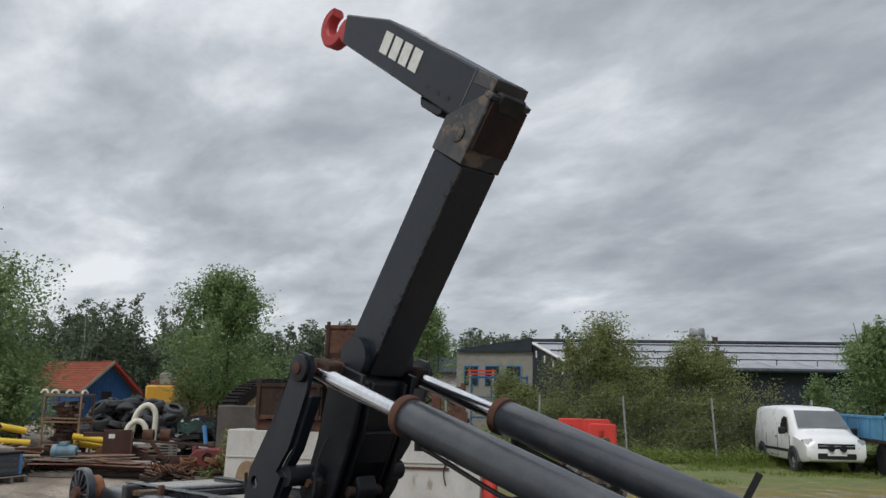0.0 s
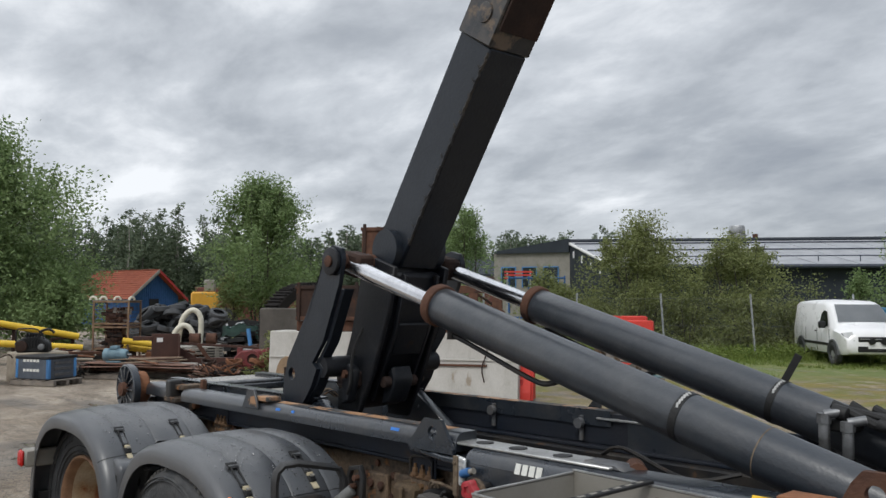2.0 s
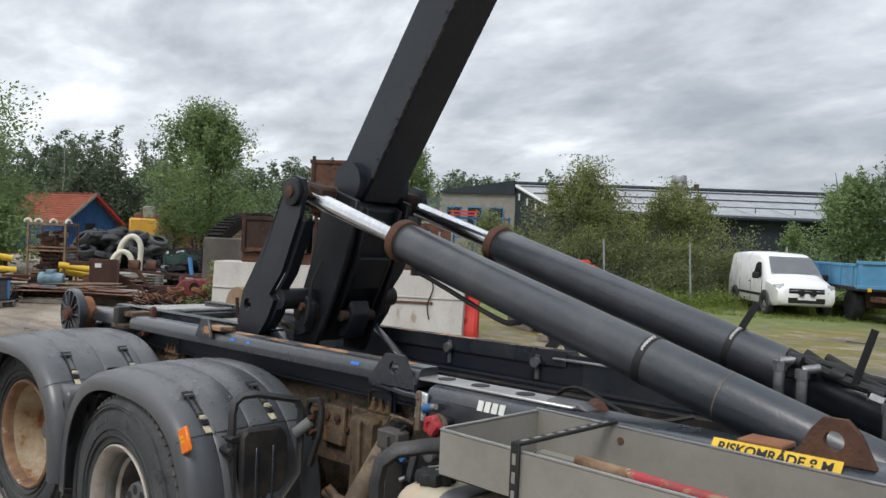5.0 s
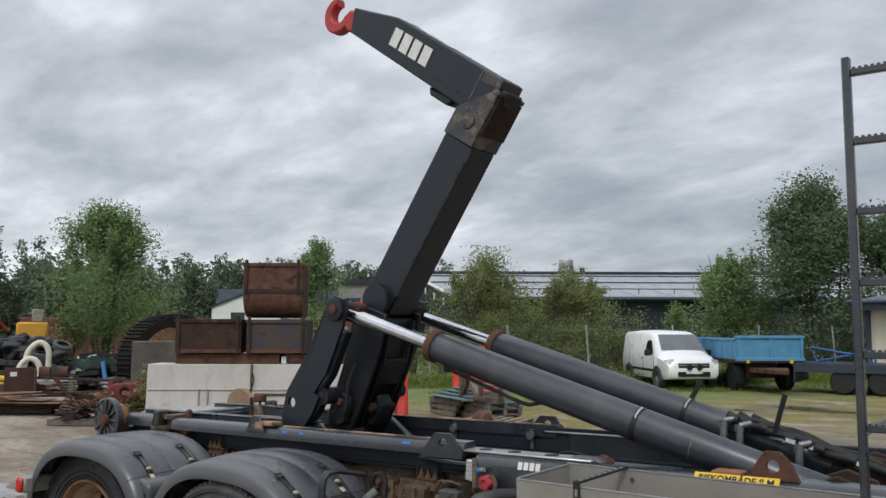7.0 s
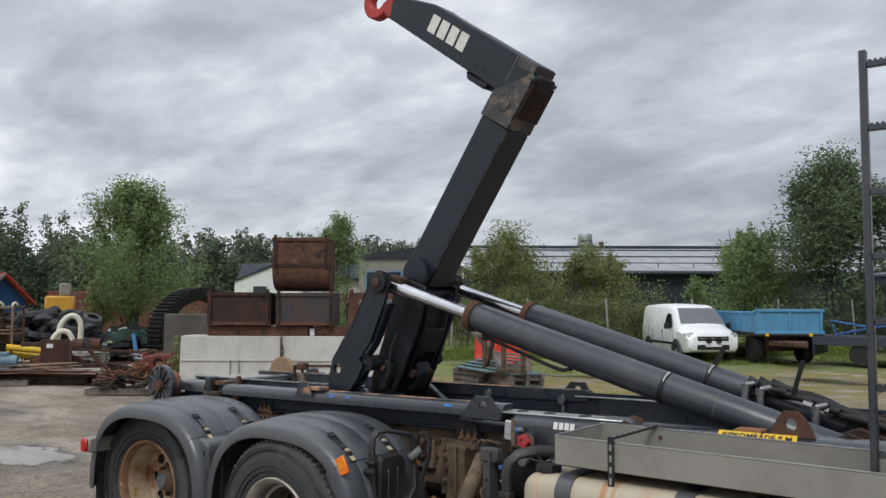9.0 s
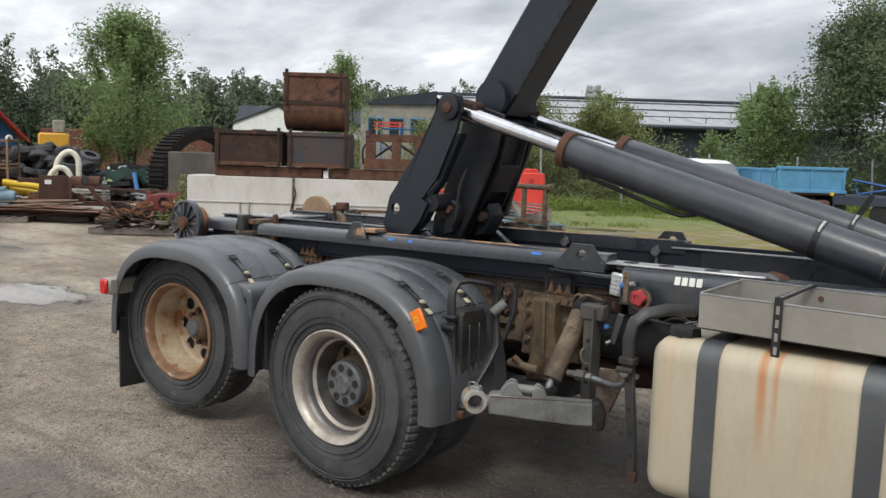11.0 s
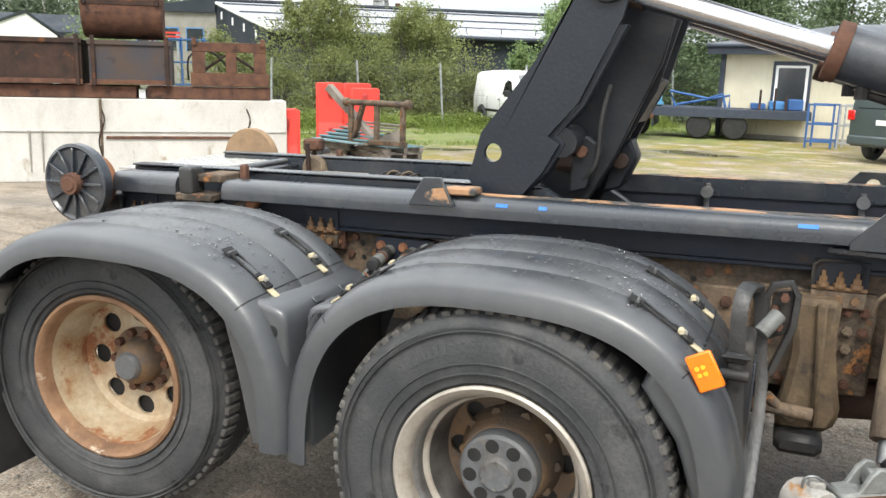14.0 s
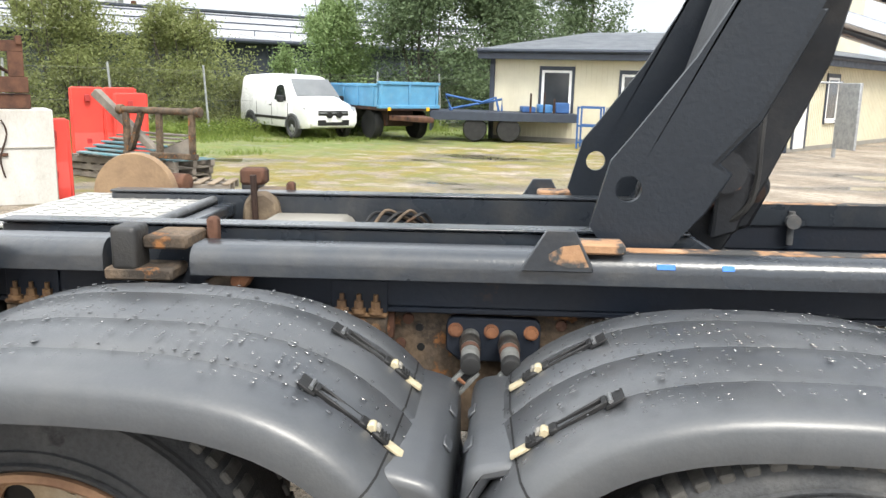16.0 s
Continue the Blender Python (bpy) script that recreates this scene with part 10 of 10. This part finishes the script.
# cream bent ducts
for pts, r in (([(-20.35, 7.95, 0.2), (-20.33, 8.0, 0.85), (-20.27, 8.1, 1.28), (-20.15, 8.3, 1.52), (-20.02, 8.5, 1.56), (-19.9, 8.68, 1.38), (-19.88, 8.72, 1.0), (-19.9, 8.66, 0.0)], 0.085), ([(-20.1, 7.65, 0.0), (-20.1, 7.68, 0.75), (-20.0, 7.85, 1.02), (-19.88, 8.02, 1.08), (-19.76, 8.2, 0.98), (-19.7, 8.3, 0.7), (-19.7, 8.32, 0.0)], 0.085)):
    hz = pipe([(-20.4 + (x - -20.35) * 0.74, 7.7 + (y - 7.95) * 0.74, z * 0.93) for x, y, z in pts], r * 0.95, 14, None, 10)
    tagged(link("bent_pipe", hz, M_PIPEW, None, "", True), "cream ribbed bent duct standing in scrap", "pipe")
# tyres
tp = random.Random(31)
tyre_me = None
M_TYREHEAP = mat("dusty_old_tyre", (0.040, 0.043, 0.048), (0.065, 0.067, 0.07), 5, 0.7, bump=0.3, vary=0.35)
tyre_heap = thing("tyre_heap", "heap of worn black tyres beside scrap", "tyres")
for k in range(170):
    f = k / 170
    s_ = tp.uniform(-1.75, 1.85) * (1 - 0.35 * f)
    e_ = tp.uniform(-1.4, 1.4)
    x, y = -24.9 + 0.40 * s_ - 0.9 * e_, 9.75 + 0.92 * s_ + 0.4 * e_
    z = 0.15 + 1.36 * f ** 0.8 - 0.12 * abs(s_)
    if tyre_me is None:
        ob = link("tyre", lathe([(0.19, 0.08), (0.22, 0.10), (0.27, 0.10), (0.315, 0.075), (0.325, 0.0), (0.315, -0.075), (0.27, -0.10), (0.22, -0.10), (0.19, -0.08), (0.21, -0.06), (0.28, -0.04), (0.28, 0.04), (0.21, 0.06)], 20, closed=True), M_TYREHEAP, None, "", True)
        tyre_me = ob.data
    else:
        ob = new("tyre", tyre_me)
    ob.parent = tyre_heap
    ob.matrix_local = pose(x, y, max(0.12, z), tp.choice((90, 90, 70, 110, 30)) + tp.uniform(-18, 18), tp.uniform(-25, 25), tp.uniform(0, 180))
# steel mesh crate full of scrap, on a steel base
ct = thing("mesh_crate", "tall rusty mesh crate full of scrap", "crate", -18.1, 5.05, 0.0, rz=44.6)
M_CRATE = mat("pale_rusty_angle", (0.26, 0.17, 0.10), (0.15, 0.09, 0.055), 6, 0.75, bump=0.3)
for x in (-0.46, 0.46):
    for y in (-0.35, 0.35):
        part("crate_post", box(x - 0.022, x + 0.022, y - 0.022, y + 0.022, 0.0, 1.74, 0.004), M_CRATE, ct)
for z in (0.50, 1.05, 1.14, 1.70):
    for y in (-0.35, 0.35):
        part("crate_rail", box(-0.44, 0.44, y - 0.018, y + 0.018, z, z + 0.04, 0.004), M_CRATE, ct)
    for x in (-0.46, 0.46):
        part("crate_rail", box(x - 0.018, x + 0.018, -0.33, 0.33, z, z + 0.04, 0.004), M_CRATE, ct)
for z in [0.60 + 0.09 * k for k in range(12)]:
    part("crate_wire", rod((-0.45, -0.355, z), (0.45, -0.355, z), 0.004, seg=5), M_RUST, ct, smooth=False)
    part("crate_wire", rod((0.465, -0.34, z), (0.465, 0.34, z), 0.004, seg=5), M_RUST, ct, smooth=False)
for k in range(10):
    part("crate_wire", rod((-0.40 + 0.09 * k, -0.357, 0.52), (-0.40 + 0.09 * k, -0.357, 1.70), 0.003, seg=5), M_RUST, ct, smooth=False)
part("crate_shelf", box(-0.44, 0.44, -0.33, 0.33, 1.09, 1.11), M_RUST, ct)
part("crate_floor", box(-0.44, 0.44, -0.33, 0.33, 0.52, 0.55), M_RUST, ct)
part("crate_base", box(-0.40, 0.40, -0.30, 0.30, 0.0, 0.50, 0.02), M_RUSTDK, ct)
clutter("crate_load", "dark scrap heaped inside a crate", "scrap", -18.1, 5.05, 0.24, 0.18, 0.56, 0.42, 44, 27, [M_RUSTDK, M_PLATEBR, M_CHASSIS, M_BLACK], 0.20, 0.035, 44.6)
clutter("crate_load", "rusty scrap on the crate's upper shelf", "scrap", -18.1, 5.05, 0.24, 0.18, 1.12, 0.38, 40, 28, [M_RUSTDK, M_PLATEBR, M_RUST, M_TRAY], 0.20, 0.035, 44.6)
part("load_board", box(-0.5, 0.5, -0.36, 0.36, 1.742, 1.765, 0.004), M_WOODGREY, ct)
for k, (dx_, dy_) in enumerate(((-18.45, 4.55), (-18.3, 4.75), (-17.85, 4.95), (-17.8, 5.3))):
    rg_ = tagged(link("white_duct_end", pipe([(0.08 * math.cos(a), 0, 0.08 * math.sin(a)) for a in (math.pi * j / 8 for j in range(9))], 0.03, 8), M_PIPEW, None, "", True), "small cream bent duct end on crate", "pipe")
    rg_.matrix_world = pose(dx_, dy_, 1.766, 0, 0, 50 + 20 * k)
# yellow pipes and what carries them
tagged(link("yellow_tube", lathe([(0.07, -1.08), (0.088, -1.08), (0.088, 1.08), (0.07, 1.08)], 24, closed=True), M_PIPEY, None, "", True), "long yellow pipe resting on scrap", "pipe").matrix_world = Matrix.Translation((-19.55, 3.45, 1.0)) @ (Vector((0.56, 2.08, -0.42)).to_track_quat("Y", "Z").to_matrix().to_4x4())
tagged(link("yellow_tube", rod((-18.9, 2.3, 0.71), (-18.3, 4.27, 0.55), 0.085, seg=20), M_PIPEY, None, "", True), "yellow pipe lying in scrap", "pipe")
for k in range(2):
    tagged(link("yellow_tube", rod((-17.55 - 0.2 * k, 5.0 + 0.1 * k, 0.74 - 0.17 * k), (-17.2 - 0.2 * k, 5.75 + 0.1 * k, 0.62 - 0.17 * k), 0.08, seg=20), M_PIPEY, None, "", True), "yellow pipe end in scrap heap", "pipe")
for x, y, h in ((-19.75, 2.75, 1.05), (-19.4, 4.1, 0.78)):
    pt_ = thing("pipe_trestle", "dark steel trestle under yellow pipe", "trestle", x, y, 0.0)
    part("trestle_top", box(-0.06, 0.06, -0.3, 0.3, h - 0.06, h, 0.01), M_RUSTDK, pt_)
    for sy in (-0.26, 0.26):
        part("trestle_leg", box(-0.04, 0.04, sy - 0.04, sy + 0.04, -0.01, h - 0.06, 0.01), M_RUSTDK, pt_)
# blue crate on a pallet, with plain bars for its lettering
pallet(-15.15, 2.53, 0.0, 28, "wooden pallet under blue crate", 6, M_WOODGREY)
bx = thing("plastic_crate", "grey and blue plastic crate on a pallet", "crate", -15.15, 2.53, 0.126, rz=28)
M_CRATEGREY = mat("grey_blue_crate", (0.085, 0.10, 0.125), (0.06, 0.072, 0.09), 6, 0.5, spots=((0.16, 0.17, 0.18), 6, 0.64))
part("crate_body", box(-0.44, 0.44, -0.38, 0.38, 0.0, 0.46, 0.02), M_CRATEGREY, bx)
part("crate_rim", box(-0.46, 0.46, -0.40, 0.40, 0.42, 0.48, 0.012), M_BLACK, bx)
for k in range(3):
    part("crate_slat", box(0.441, 0.452, -0.22, 0.22, 0.07 + 0.12 * k, 0.13 + 0.12 * k, 0.004), M_GREYCAP, bx)
for x, y in ((-0.45, -0.39), (0.38, -0.39), (0.39, -0.39), (0.39, 0.30)):
    part("crate_corner", box(x, x + 0.07, y, y + 0.07, 0.02, 0.42, 0.012), M_BLUE, bx, "bright blue corner")
for z in (0.16, 0.36):
    for k in range(5):
        part("white_bar", box(-0.24 + 0.09 * k, -0.17 + 0.09 * k, -0.385, -0.381, z, z + 0.055), M_LETTER, bx, "plain white bar", smooth=False)
mo = thing("electric_motor", "pale teal electric motor lying on sheets", "motor", -15.75, 4.2, 0.36, rz=48)
part("motor_body", lathe([(0, -0.26), (0.11, -0.26), (0.14, -0.2), (0.14, 0.16), (0.15, 0.17), (0.15, 0.26), (0.12, 0.28), (0, 0.28)], 24), M_MOTOR, mo, m=pose(0, 0, 0.15, 0, 0, 90))
for k in range(7):
    part("cooling_fin", lathe([(0.135, -0.005), (0.155, -0.005), (0.155, 0.005), (0.135, 0.005)], 18, closed=True), M_MOTOR, mo, m=pose(-0.16 + 0.045 * k, 0, 0.15, 0, 0, 90))
part("terminal_box", box(-0.12, 0.06, -0.08, 0.08, 0.28, 0.36, 0.012), M_MOTOR, mo)
part("motor_foot", box(-0.18, 0.16, -0.14, 0.14, -0.02, 0.02, 0.005), M_MOTOR, mo)
part("motor_shaft", rod((0.26, 0, 0.15), (0.36, 0, 0.15), 0.03, seg=12), M_STEEL, mo)
tangle("cable_heap", "heap of black and grey cables on the ground", "cable", -16.3, 3.75, 0.55, 0.42, 0.0, 0.34, 34, 8, [M_BLACK, M_BLACK, M_RUBBER, M_TRAY], 0.013)
# dark engine on a beige box behind the blue crate
tagged(link("steel_cabinet", box(-16.6, -15.9, 2.1, 3.2, -0.01, 0.62, 0.02), M_BEIGE, None, "", True), "dented beige steel cabinet lying in scrap", "cabinet")
en = thing("engine", "small black engine with pipes on a steel cabinet", "engine", -16.2, 2.55, 0.62, rz=62)
part("engine_block", prism([(-0.32, 0.0), (-0.36, 0.22), (-0.15, 0.34), (0.12, 0.36), (0.32, 0.20), (0.34, 0.0)], -0.2, 0.2, "y", 0.03), M_BLACK, en)
for k in range(5):
    part("engine_fin", box(-0.12 + 0.06 * k, -0.10 + 0.06 * k, -0.22, 0.22, 0.1, 0.42, 0.004), M_BLACK, en)
part("flywheel", rod((-0.2, -0.21, 0.14), (-0.2, -0.28, 0.14), 0.12, seg=20, w=0.01), M_RUSTDK, en)
part("pulley", rod((0.2, -0.21, 0.12), (0.2, -0.26, 0.12), 0.07, seg=18, w=0.008), M_STEEL, en)
part("exhaust", pipe([(0.1, 0, 0.34), (0.15, -0.02, 0.46), (0.32, -0.05, 0.5), (0.42, -0.05, 0.42)], 0.03, 8, None, 5), M_BLACK, en)
part("roll_bar", pipe([(-0.3, -0.2, 0.05), (-0.32, -0.2, 0.46), (-0.2, -0.2, 0.52), (0.1, -0.2, 0.5), (0.25, -0.2, 0.3)], 0.016, 6, None, 5), M_BLACK, en)
# carts and planks further along
ca_ = thing("hand_cart", "beige steel hand cart with black wheels", "cart", -15.9, 1.25, 0.0, rz=62)
part("cart_body", prism([(-0.42, 0.24), (-0.5, 0.62), (0.5, 0.62), (0.40, 0.24)], -0.32, 0.32, "y", 0.015), M_BEIGE, ca_)
part("cart_strap", box(0.06, 0.085, -0.332, -0.32, 0.24, 0.62), M_RUSTDK, ca_, smooth=False)
for x in (-0.3, 0.3):
    wh_ = part("cart_wheel", lathe([(0, -0.05), (0.13, -0.05), (0.15, -0.02), (0.15, 0.02), (0.13, 0.05), (0, 0.05)], 18), M_RUBBER, ca_, m=pose(x, -0.34, 0.15))
    part("wheel_hub", rod((x, -0.395, 0.15), (x, -0.38, 0.15), 0.05, seg=12), M_STEEL, wh_)
    part("cart_leg", box(x - 0.03, x + 0.03, -0.3, 0.3, 0.12, 0.25, 0.005), M_RUSTDK, ca_)
part("cart_handle", pipe([(0.45, 0, 0.5), (0.7, 0, 0.62), (0.8, 0, 0.55)], 0.015, 6, None, 4), M_RUSTDK, ca_)
sk = thing("work_bench", "rust-red steel bench standing by the cart", "bench", -16.7, 0.75, 0.0, rz=62)
part("bench_top", box(-0.85, 0.85, -0.45, 0.45, 0.66, 0.74, 0.01), M_RUST, sk)
part("bench_apron", box(-0.8, 0.8, -0.42, -0.38, 0.42, 0.66, 0.006), M_PLATEBR, sk)
for x in (-0.76, 0.76):
    for y in (-0.38, 0.38):
        part("bench_leg", box(x - 0.04, x + 0.04, y - 0.04, y + 0.04, 0.0, 0.66, 0.006), M_PLATEBR, sk)
pk = thing("slatted_crate", "pale slatted wooden crate behind carts", "crate", -21.2, 1.9, 0.0, rz=76)
for y in (-0.35, 0.35):
    for k in range(7):
        part("plank", box(-0.9, 0.9, y - 0.015, y + 0.015, 0.30 + 0.10 * k, 0.37 + 0.10 * k, 0.003), M_WOOD, pk)
    for x in (-0.86, 0.0, 0.86):
        part("plank_post", box(x - 0.04, x + 0.04, y + 0.016, y + 0.07, 0.0, 1.0, 0.005), M_WOOD, pk)
part("crate_lid", box(-0.95, 0.95, -0.42, 0.42, 1.0, 1.04, 0.005), M_SHEET, pk)
mc = thing("stand_mirror", "round steel disc on a leaning grey post", "post", -19.6, 2.25, 0.0)
part("post_stem", rod((0, 0, 0), (0.08, 0.05, 1.2), 0.035, seg=10), M_TRAY, mc)
part("post_disc", rod((0.10, 0.16, 1.18), (0.14, 0.15, 1.18), 0.2, seg=24), M_GALV, mc)
part("post_collar", box(0.0, 0.14, 0.0, 0.12, 1.0, 1.08, 0.01), M_GALV, mc)
# weeds beside the barrier
for k, (x, y, h, n_) in enumerate(((-10.95, 5.62, 1.15, 9), (-11.15, 5.2, 0.55, 7), (-14.6, 7.9, 1.0, 9), (-20.5, 12.2, 2.0, 12))):
    wd_ = thing("weed", "leafy green weed growing through scrap", "weed", x, y, -0.02)
    rw_ = random.Random(70 + k)
    st_, cs_ = bmesh.new(), []
    for q in range(n_):
        a = rw_.uniform(0, 6.28)
        tip = Vector((0.22 * h * math.cos(a), 0.22 * h * math.sin(a), h * rw_.uniform(0.55, 1.0)))
        limb(st_, (0.03 * math.cos(a), 0.03 * math.sin(a), 0), tip, 0.006, 0.003, rw_, 4)
        cs_ += [tuple(tip * f_) for f_ in (0.35, 0.5, 0.65, 0.8, 0.9, 1.0)]
    part("stem", st_, M_GRASSB, wd_)
    leaf_mesh("leaves", cs_, [0.07 + 0.03 * h] * len(cs_), [16] * len(cs_), 0.032, 80 + k, M_LEAFYL, wd_)

# ---------------------------------------------------------------- far things seen between
bf = thing("blue_scaffold", "blue steel scaffold frame by the warehouse", "scaffold", -24.6, 28.0, 0.0, rz=42)
for x in (-1.2, -0.2, 0.8, 1.6):
    for y in (0, 0.9):
        part("upright", rod((x, y, 0), (x, y, 3.0), 0.04, seg=6), M_BLUEWALL, bf)
for z in (0.9, 1.9, 2.9):
    for y in (0, 0.9):
        part("ledger", rod((-1.2, y, z), (1.6, y, z), 0.035, seg=6), M_BLUEWALL, bf)
    part("deck_board", box(-1.2, 1.6, 0, 0.9, z - 0.05, z, 0.005), M_BLUE, bf)
rs = thing("red_barrier_rack", "red steel barriers stacked on scaffold", "barrier", -28.4, 31.0, 0.0, rz=42)
part("rack_post", box(-0.7, -0.6, -0.1, 0.1, 0, 3.4, 0.01, box(0.6, 0.7, -0.1, 0.1, 0, 3.4, 0.01)), M_GALV, rs)
for z in (2.95, 3.12, 3.3):
    part("red_bar", box(-0.8, 0.8, -0.12, -0.06, z, z + 0.09, 0.005), M_REDPL, rs)
lw = thing("long_shed", "low grey shed with pale wall far off", "shed", -37.5, 35.5, 0.0, rz=46)
part("shed_wall", box(-6, 6, 0, 0.3, -0.02, 3.6), M_WHITE, lw, smooth=False)
part("shed_roof", prism([(-0.5, 3.5), (2.5, 4.6), (5.5, 3.5), (5.5, 3.35), (-0.5, 3.35)], -6.3, 6.3, "x"), M_CLAD, lw, smooth=False)
# stones and grit on the yard
st_rng = random.Random(44)
sb_ = bmesh.new()
for k in range(9000):
    if k % 5:
        x, y = st_rng.uniform(-6, 2.6), st_rng.uniform(-2.6, 1.8)
    else:
        x, y = st_rng.uniform(-16, 5), st_rng.uniform(-4, 14)
    s = st_rng.uniform(0.003, 0.012) * (2.0 if st_rng.random() < 0.05 else 1)
    z = height(x, y)
    v = [sb_.verts.new((x + s * st_rng.uniform(0.7, 1.3) * dx, y + s * st_rng.uniform(0.7, 1.3) * dy, z + s * dz)) for dx, dy, dz in ((1, 0, 0.1), (0.2, 1, 0.1), (-1, 0.3, 0.1), (-0.2, -1, 0.1), (0.1, 0.05, 0.75))]
    for a, b in ((0, 1), (1, 2), (2, 3), (3, 0)):
        sb_.faces.new((v[a], v[b], v[4]))
tagged(link("gravel_stones", sb_, mat("grey_stone", (0.20, 0.175, 0.15), (0.10, 0.088, 0.075), 30, 0.85, vary=0.2)), "loose grey gravel stones on the yard", "gravel", kind="stuff")
